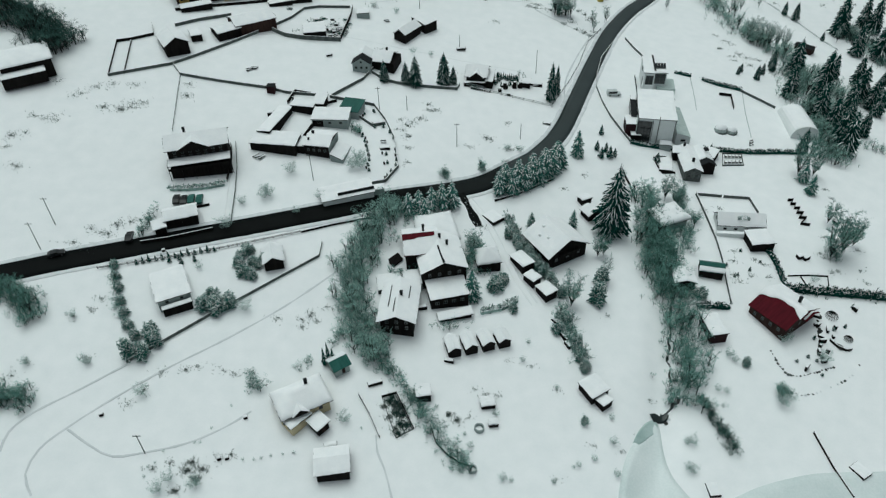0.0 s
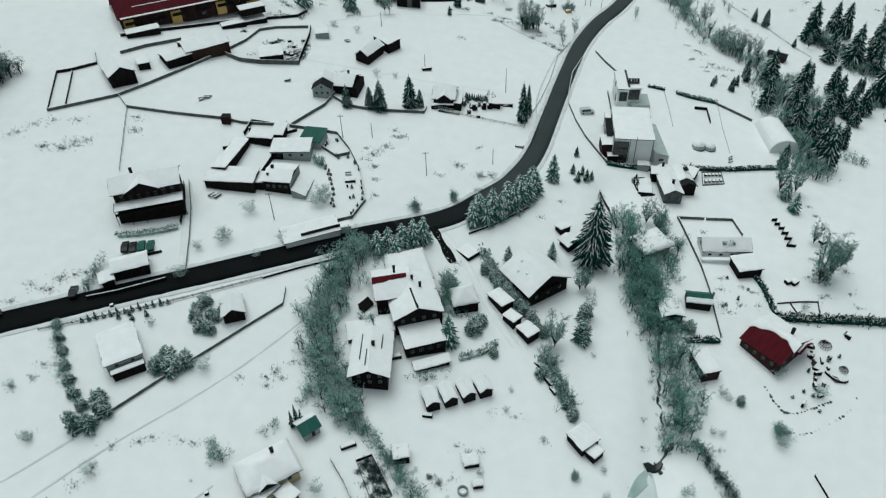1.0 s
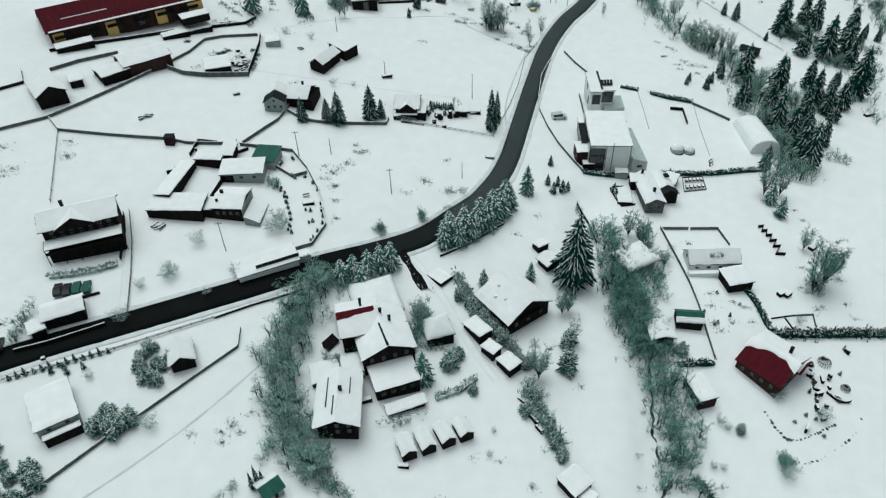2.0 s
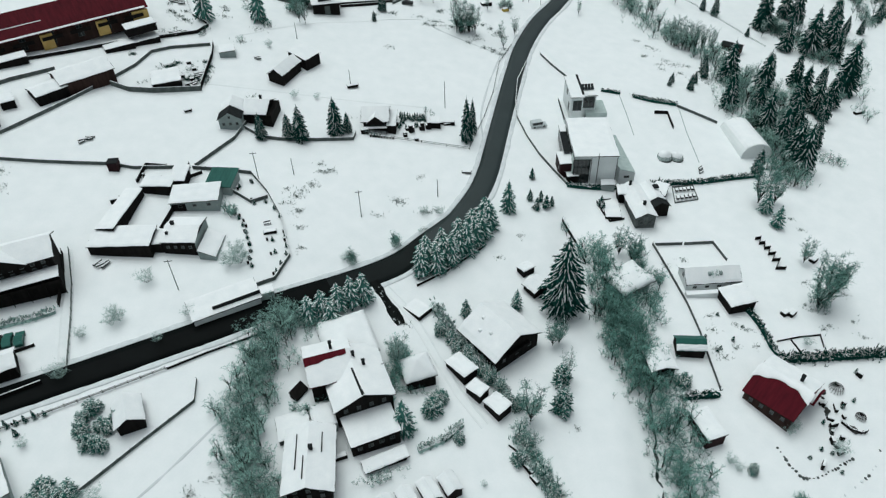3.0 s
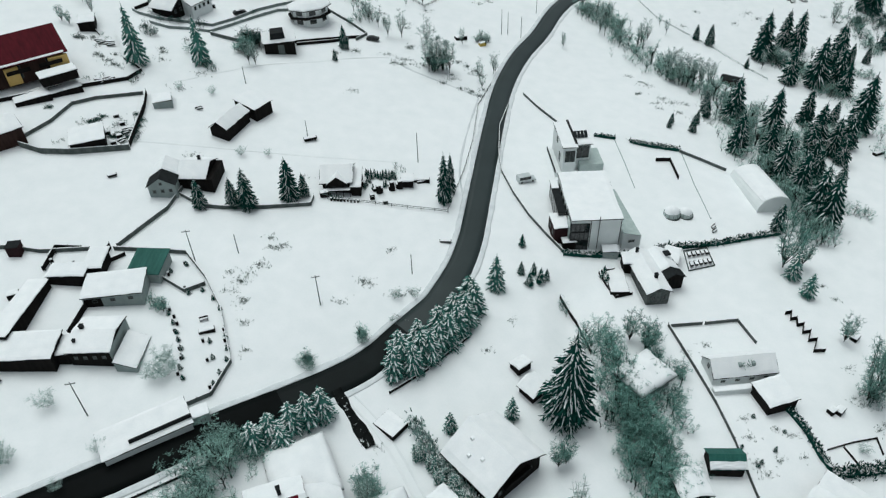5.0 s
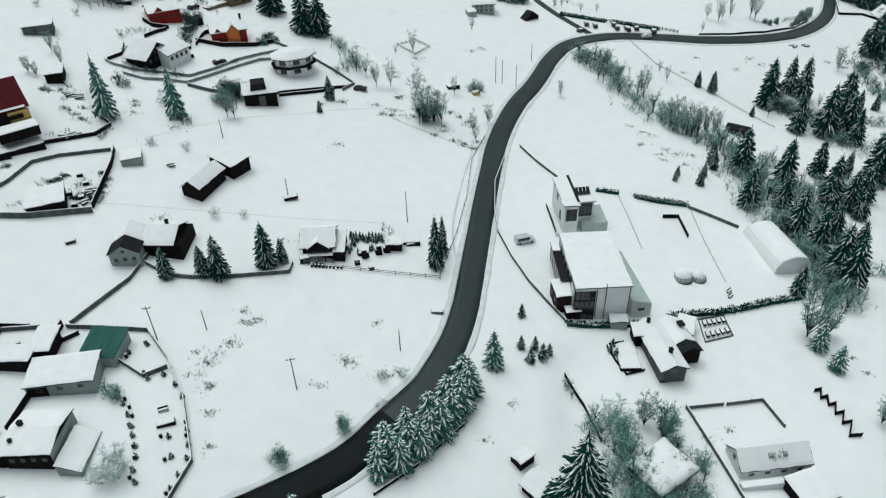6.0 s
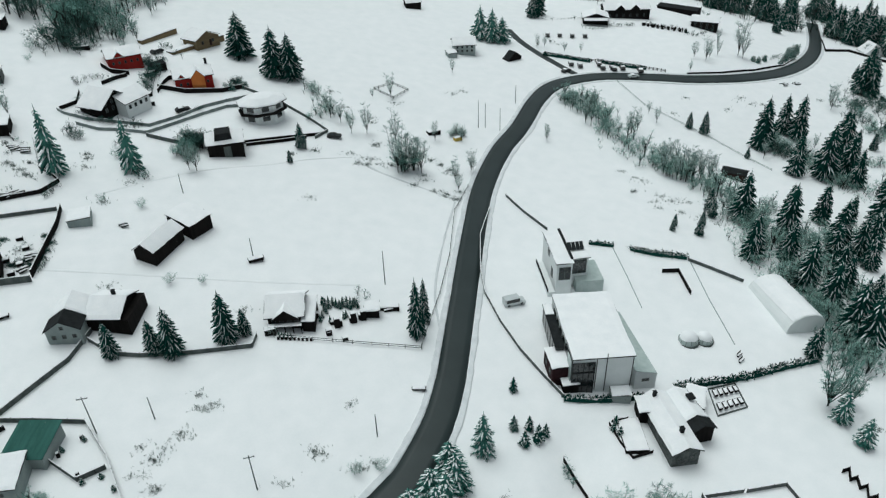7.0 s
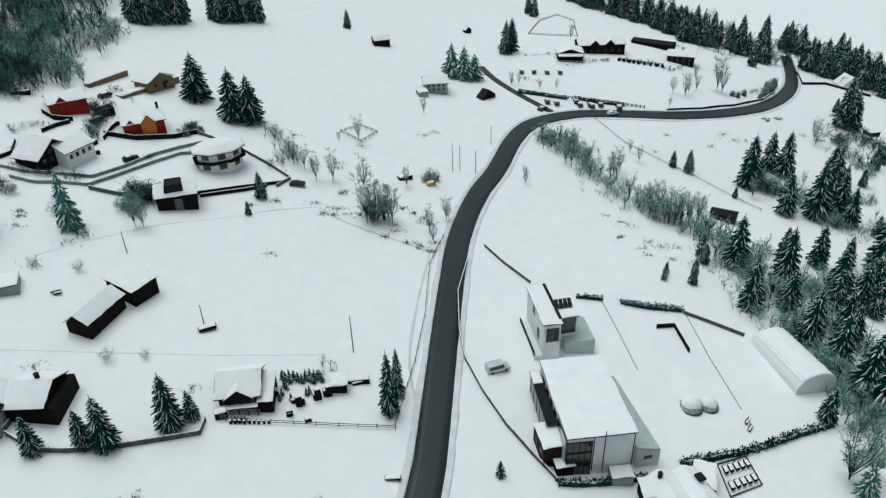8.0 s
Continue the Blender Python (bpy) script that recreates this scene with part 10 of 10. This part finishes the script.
crate(32.3, 242.0, -8, 4.6, 1.2, 0.9, "wood_stack", "dark wood stack beside the woodshed under snow")
house("inn_terrace", -67.6, 279.0, 24, 9.0, 6.0, 0.8, "flat", "x", 0.0, DARK_WOOD, label="walled terrace below the inn filled with snow", category="terrace", over=0.05)
house("inn_terrace", -60.5, 283.3, 24, 9.0, 6.0, 0.8, "flat", "x", 0.0, DARK_WOOD, label="walled terrace below the inn filled with snow", category="terrace", over=0.05)
ice_sheet([(50.0, 107.3), (48.3, 106.6), (46.6, 105.3), (45.1, 103.7), (43.8, 101.9), (42.7, 100.0), (44.1, 99.6), (45.9, 100.9), (47.5, 102.3), (49.2, 103.6), (50.2, 105.6)], "thin grey-green ice near the brook mouth", THIN_ICE, 0.05)
stones("brook_stones", [(51.7, 108.7), (53.0, 108.4), (53.3, 107.2), (52.3, 106.4)], 0.55, "dark snowy boulders at the brook mouth", 0.9, 17)
fir(76.0, 121.6, 3.6, 1.5, "bushy", "small snowy conifer bush in the meadow")
fir(31.6, 104.5, 2.6, 1.2, "bushy", "small snowy conifer bush in the meadow")
thicket("brush", [(82.1, 113.6), (82.9, 113.3), (83.6, 114.0)], 3, 40, 3.2, "dense grey frosted bush in the meadow", 161)
fence("pergola", [(-36.6, 345.9), (-33.5, 349.6), (-30.2, 352.3)], 1.2, DARK_WOOD, 2.0, label="dark low pergola beside the gabled chalet")
house("shed", -67.0, 345.0, 8, 8.6, 5.0, 2.5, "shed", "y", 0.4, GREY_WOOD, label="long low dark shed at the meadow edge", category="shed", over=0.3)
house("barn", -72.1, 381.7, 0, 7.0, 5.0, 2.4, "shed", "y", 0.5, DARK_WOOD, label="low dark barn far up the meadow", category="barn", over=0.3)
bare_tree(-57.4, 323.9, 9.5, "frosted", spread=0.9)
bare_tree(-61.5, 332.4, 8.0, "frosted")
bare_tree(-65.8, 319.9, 5.5, "tree")
bare_tree(-63.5, 318.3, 4.5, "tree")
bare_tree(-75.1, 371.0, 5, "shrub")
bare_tree(-70.6, 362.7, 3.4, "shrub")
bare_tree(-59.1, 366.9, 4, "shrub")
bare_tree(-58.4, 358.6, 3, "shrub")
bare_tree(-33.1, 372.9, 3, "shrub")
bare_tree(-53.6, 312.5, 1.6, "shrub")
bare_tree(-63.4, 340.8, 2, "shrub")
fence("yard_fence", [(-50.2, 313.4), (-48.3, 306.5), (-46.5, 299.6), (-42.8, 296.0)], 0.9, GREY_WOOD, 3.0, label="low board fence beside the small shed")
fence("yard_fence", [(-57.1, 317.0), (-55.6, 314.7), (-54.4, 312.4)], 0.8, DARK_WOOD, 3.0, label="short dark fence by the small shed")
fence("garden_wall", [(-45.8, 329.5), (-43.6, 331.8), (-42.1, 333.4), (-42.2, 340.3)], 1.1, DARK_WOOD, 3.0, label="dark snow-topped wall beside the chalet")
fence("garden_wall", [(-20.7, 342.4), (-19.1, 349.0), (-18.0, 351.6), (-16.1, 352.7)], 1.3, DARK_WOOD, 3.0, label="dark wall from the red house to the orange house")
fence("garden_wall", [(4.3, 312.1), (8.6, 313.3), (15.4, 315.1), (21.6, 317.2)], 1.0, DARK_WOOD, 3.0, label="long dark boards east of the black barn")
house("wood_shelter", -21.6, 358.6, 30, 5.0, 3.0, 1.8, "shed", "y", 0.3, DARK_WOOD, label="dark wood shelter between the red houses", category="shed", over=0.2, snow=0)
crate(-23.6, 354.0, 35, 3.6, 1.4, 1.2, "wood_stack", "dark wood stack between the red houses")
crate(-23.4, 339.8, 50, 2.8, 1.2, 1.1, "wood_stack", "dark wood stack beside the white wing")
crate(-22.2, 334.7, 10, 2.2, 1.2, 1.0, "wood_stack", "dark wood stack beside the white wing")
crate(-45.1, 369.9, 0, 5.0, 1.4, 1.0, "wood_stack", "dark wood stack in the far meadow under snow")
bare_tree(-0.9, 347.0, 2.6, "tree")
bare_tree(2.4, 349.5, 2.6, "tree")
tufts("dry_grass", [(-53.9, 301.7), (-52.4, 300.6), (-50.8, 298.6), (-48.7, 296.5), (-36.5, 306.3), (-35.9, 304.3), (-49.0, 301.9), (-41.6, 319.7), (-56.1, 310.8), (-58.8, 310.3), (-60.8, 310.8)], 1.6, 14, 0.8, "withered stalks beside the inn terraces", seed=41)
thicket("brush", [(-23.5, 341.8), (-23.1, 350.5), (-21.7, 357.9), (-19.6, 360.9)], 4, 60, 3.0, "dark leafless shrubs between the red houses", 121, DARK_TWIGS)
thicket("brush", [(-37.5, 337.1), (-41.0, 333.9), (-36.8, 342.6)], 3, 40, 2.2, "dark leafless shrubs along the garden wall", 122, DARK_TWIGS)
fir(1.1, 346.8, 3.2, 1.6, "bushy", "spreading snowy conifer beside the orange house", "conifers beside the orange house")
fir(3.5, 349.9, 4.0, 1.6, "bushy", "spreading snowy conifer beside the orange house", "conifers beside the orange house")
fir(5.1, 348.5, 3.0, 1.6, "bushy", "spreading snowy conifer beside the orange house", "conifers beside the orange house")
thicket("brush", [(-12.5, 305.0), (-11.2, 309.6), (-9.8, 313.6)], 5, 70, 4.0, "grey frosted saplings before the black barn", 123)
thicket("brush", [(25.9, 350.2), (28.2, 340.2), (30.8, 334.0), (35.7, 327.4)], 5, 60, 3.4, "pale frosted shrubs on the rise", 124, HOAR_TWIGS)
ribbon("track", [(35.2, 306.2), (38.6, 301.2), (45.1, 295.8), (51.6, 291.1), (57.3, 287.0), (60.6, 284.3)], 0.7, TRACK_SNOW, 0.04, "faint trodden bank at the meadow edge", "track", rough=0.4)
ribbon("track", [(-31.0, 289.0), (-20.2, 294.2), (-5.7, 299.9), (10.2, 302.6), (21.6, 305.8), (33.6, 307.3)], 0.6, PACKED_SNOW, 0.04, "faint footpath across the upper meadow", "track", rough=0.4)
ribbon("track", [(-48.0, 261.1), (-34.9, 260.0), (-10.6, 256.1), (7.5, 253.2), (27.5, 250.6)], 0.6, PACKED_SNOW, 0.04, "faint footpath past the hay barn", "track", rough=0.4)
ribbon("track", [(-18.3, 98.5), (-17.7, 94.3), (-15.9, 90.4), (-14.7, 86.6), (-13.7, 82.9)], 0.45, TRACK_SNOW, 0.04, "faint footprints down the garden", "track", rough=0.4)
ribbon("track", [(-92.6, 224.2), (-91.4, 215.3), (-89.5, 203.3), (-88.5, 195.5)], 0.45, PACKED_SNOW, 0.04, "faint path from the chalet drive", "track", rough=0.4)
fir(-90.4, 142.1, 3.0, 1.7, "bushy", "snowy conifer bush in the garden hedge row", "conifers along the garden edge")
fir(-88.8, 138.5, 2.6, 1.4, "bushy", "snowy conifer bush in the garden hedge row", "conifers along the garden edge")
fir(-87.2, 135.0, 3.0, 1.7, "bushy", "snowy conifer bush in the garden hedge row", "conifers along the garden edge")
fir(-85.5, 130.9, 3.0, 1.7, "bushy", "snowy conifer bush in the garden hedge row", "conifers along the garden edge")
fir(-83.8, 127.2, 3.4, 1.9, "bushy", "snowy conifer bush in the garden hedge row", "conifers along the garden edge")
fir(-81.7, 123.7, 3.6, 2.0, "bushy", "snowy conifer bush in the garden hedge row", "conifers along the garden edge")
fir(-79.2, 120.9, 3.4, 1.9, "bushy", "snowy conifer bush in the garden hedge row", "conifers along the garden edge")
fir(30.3, 134.1, 3.4, 2.0, "bushy", "snowy conifer bush above the garden sheds", "conifers above the garden sheds")
fir(31.5, 130.5, 3.0, 1.8, "bushy", "snowy conifer bush above the garden sheds", "conifers above the garden sheds")
fir(32.5, 127.1, 3.2, 1.9, "bushy", "snowy conifer bush above the garden sheds", "conifers above the garden sheds")
fir(33.2, 123.4, 3.4, 2.0, "bushy", "snowy conifer bush above the garden sheds", "conifers above the garden sheds")
fir(34.0, 120.1, 3.0, 1.8, "bushy", "snowy conifer bush above the garden sheds", "conifers above the garden sheds")
fir(31.5, 128.4, 2.4, 1.4, "bushy", "snowy conifer bush above the garden sheds", "conifers above the garden sheds")
ribbon("brook", [(48.9, 107.3), (50.0, 107.6), (51.1, 107.2), (52.3, 107.8), (53.1, 108.7)], 1.3, WATER, 0.36, "dark open water at the brook mouth", "brook", rough=0.8, step=0.6)
fir(-51.5, 147.4, 3.6, 2.1, "bushy", "snowy spreading conifer beside the black shed", "conifers beside the black shed")
fir(-56.6, 149.8, 4.0, 2.4, "bushy", "snowy spreading conifer beside the black shed", "conifers beside the black shed")
fir(-58.5, 147.7, 3.4, 1.9, "bushy", "snowy spreading conifer beside the black shed", "conifers beside the black shed")
fir(-54.7, 146.0, 3.4, 1.9, "bushy", "snowy spreading conifer beside the black shed", "conifers beside the black shed")
house("glass_shelter", -22.4, 174.9, 12, 4.2, 2.6, 1.9, "flat", "x", 0.0, PALE_GLASS, FRAME_PAINT, label="pale glazed shelter at the garden corner", category="shelter", over=0.1, thick=0.15)
bare_tree(122.5, 337.6, 9.0, "frosted")
bare_tree(127.4, 341.7, 8.0, "frosted")
bare_tree(132.9, 323.2, 11.0, "frosted")
bare_tree(137.3, 327.0, 9.0, "frosted")
bare_tree(135.7, 304.1, 10.0, "frosted")
bare_tree(137.6, 302.4, 11.0, "frosted")
bare_tree(139.1, 299.1, 10.0, "frosted")
bare_tree(140.4, 295.7, 11.0, "frosted")
bare_tree(143.2, 294.0, 10.0, "frosted")
bare_tree(148.0, 295.7, 9.0, "frosted")
bare_tree(148.2, 333.0, 7.0, "frosted")
bare_tree(228.1, 337.7, 10.0, "frosted")
bare_tree(101.0, 322.7, 5.0, "frosted")
thicket("brush", [(-50.9, 375.6), (-49.8, 393.3), (-46.4, 403.8), (-45.0, 425.8), (-41.6, 436.0)], 15, 170, 8.0, "dense frosted woodland edge on the far slope", 131)
thicket("brush", [(-38.5, 386.5), (-36.1, 401.3), (-31.8, 410.1), (-26.0, 417.1), (-24.3, 432.5)], 9, 110, 6.0, "pale frosted trees before the dark wood", 132, HOAR_TWIGS)
fence("wire_fence", [(147.2, 364.8), (149.8, 345.6), (163.4, 323.2), (173.5, 298.6)], 0.8, GREY_WALL, 6.0, label="thin post fence across the upper slope", solid=0.4, cap=False, thick=0.03, post=0.1)
fir(69.5, 143.1, 4.2, 2.3, "bushy", "snowy spreading conifer beside the green-roofed shed")
tufts("dry_grass", [(-51.9, 268.8), (-50.5, 269.7), (-49.4, 271.1), (-40.9, 272.1), (-39.6, 269.7), (-40.1, 267.0), (-40.8, 264.3), (-41.3, 262.2), (-45.1, 262.6), (-44.0, 263.7), (-42.8, 262.2), (-46.2, 262.2), (-62.8, 274.8)], 1.3, 34, 0.7, "dark plant clumps in the walled yard", DARK_TWIGS, seed=31)
fir(-28.8, 199.8, 1.5, 0.65, "young", "small dark thuja in the kitchen garden", "thujas in the kitchen garden")
fir(-27.7, 197.2, 1.5, 0.65, "young", "small dark thuja in the kitchen garden", "thujas in the kitchen garden")
fir(-26.9, 194.6, 1.5, 0.65, "young", "small dark thuja in the kitchen garden", "thujas in the kitchen garden")
fir(-26.5, 192.7, 1.5, 0.65, "young", "small dark thuja in the kitchen garden", "thujas in the kitchen garden")
fir(-25.9, 190.5, 1.5, 0.65, "young", "small dark thuja in the kitchen garden", "thujas in the kitchen garden")
fir(-25.7, 188.4, 1.5, 0.65, "young", "small dark thuja in the kitchen garden", "thujas in the kitchen garden")
fir(-25.9, 185.9, 1.5, 0.65, "young", "small dark thuja in the kitchen garden", "thujas in the kitchen garden")
fir(-25.4, 183.6, 1.5, 0.65, "young", "small dark thuja in the kitchen garden", "thujas in the kitchen garden")
fir(-20.0, 203.0, 1.5, 0.65, "young", "small dark thuja in the kitchen garden", "thujas in the kitchen garden")
fir(-18.6, 200.1, 1.5, 0.65, "young", "small dark thuja in the kitchen garden", "thujas in the kitchen garden")
fir(-17.5, 192.5, 1.5, 0.65, "young", "small dark thuja in the kitchen garden", "thujas in the kitchen garden")
fir(-17.2, 189.6, 1.5, 0.65, "young", "small dark thuja in the kitchen garden", "thujas in the kitchen garden")
fir(-17.3, 187.0, 1.5, 0.65, "young", "small dark thuja in the kitchen garden", "thujas in the kitchen garden")
fir(-18.6, 184.1, 1.5, 0.65, "young", "small dark thuja in the kitchen garden", "thujas in the kitchen garden")
fir(-19.7, 181.7, 1.5, 0.65, "young", "small dark thuja in the kitchen garden", "thujas in the kitchen garden")
fir(-22.2, 205.7, 1.5, 0.65, "young", "small dark thuja in the kitchen garden", "thujas in the kitchen garden")
fir(-25.0, 205.1, 1.5, 0.65, "young", "small dark thuja in the kitchen garden", "thujas in the kitchen garden")
fir(-29.0, 212.1, 1.5, 0.65, "young", "small dark thuja in the kitchen garden", "thujas in the kitchen garden")
fir(-25.8, 213.9, 1.5, 0.65, "young", "small dark thuja in the kitchen garden", "thujas in the kitchen garden")
fir(-19.9, 187.7, 1.5, 0.65, "young", "small dark thuja in the kitchen garden", "thujas in the kitchen garden")
fir(-20.5, 191.7, 1.5, 0.65, "young", "small dark thuja in the kitchen garden", "thujas in the kitchen garden")
thicket("brush", [(-2.4, 185.4), (-0.8, 185.8)], 2.2, 34, 2.4, "round frosted bush beside the road bend", 141)
thicket("brush", [(9.2, 191.0), (10.8, 191.4)], 2.2, 34, 2.4, "round frosted bush beside the road bend", 142)
thicket("brush", [(-32.2, 203.0), (-29.2, 201.0)], 2.6, 30, 2.6, "frosted shrubs behind the farmhouse", 143)
fir(180.1, 295.5, 15.0, None, "tall", group="fir wood on the slope")
fir(170.0, 307.7, 4.5, None, "tall", group="fir wood on the slope")
fir(212.8, 305.2, 8.0, None, "tall", group="fir wood on the slope")
fir(133.6, 271.9, 7.0, None, "tall", group="fir wood on the slope")
fir(128.2, 268.2, 5.0, None, "tall", group="fir wood on the slope")
fir(119.4, 268.6, 4.0, None, "tall", group="fir wood on the slope")
fir(159.2, 270.9, 11.0, None, "tall", group="fir wood on the slope")
fir(181.5, 269.3, 7.0, None, "tall", group="fir wood on the slope")
thicket("brush", [(181.0, 315.8), (185.5, 313.4), (191.5, 317.0)], 8, 40, 3.6, "pale frosted bush under the firs", 151, HOAR_TWIGS)
thicket("brush", [(239.4, 344.2), (238.7, 334.2), (232.9, 319.9), (230.4, 310.9)], 9, 110, 3.0, "frosted scrub on the upper slope", 152, FROST_TWIGS)
thicket("brush", [(206.6, 297.4), (213.3, 298.3), (216.6, 294.8)], 7, 60, 2.6, "frosted scrub on the upper slope", 153, FROST_TWIGS)
thicket("brush", [(202.5, 283.4), (208.4, 284.9), (182.1, 244.7), (187.2, 245.0)], 6, 70, 3.0, "frosted scrub below the fir wood", 154, FROST_TWIGS)
thicket("brush", [(152.4, 274.8), (158.7, 276.4), (143.1, 268.2), (139.1, 271.7)], 8, 90, 3.2, "frosted scrub between the firs", 155, HOAR_TWIGS)
thicket("brush", [(67.1, 320.9), (70.2, 322.9), (72.0, 321.5)], 3, 60, 2.6, "grey frosted bush beside the yellow cart", 156, HOAR_TWIGS)
crate(69.1, 319.2, 20, 2.6, 1.3, 1.1, "hand_cart", "small yellow cart half buried in snow", YELLOW_PAINT)
crate(62.0, 322.8, 12, 4.2, 2.0, 1.1, "wood_stack", "dark wood stack under a snow cap in the far meadow")
tufts("dry_grass", [(34.9, 303.7), (37.7, 302.9), (44.5, 302.9), (54.9, 309.8), (57.2, 306.2), (59.7, 303.9), (62.1, 301.1), (63.4, 298.2), (49.2, 292.5), (54.3, 289.4), (57.4, 287.9), (59.6, 285.5), (23.4, 309.9), (16.5, 308.1), (41.6, 313.9)], 1.6, 16, 0.9, "withered stalks along the meadow bank", seed=33)
bare_tree(69.0, 301.0, 5.5, "frosted")
bare_tree(61.5, 290.0, 6.0, "frosted")
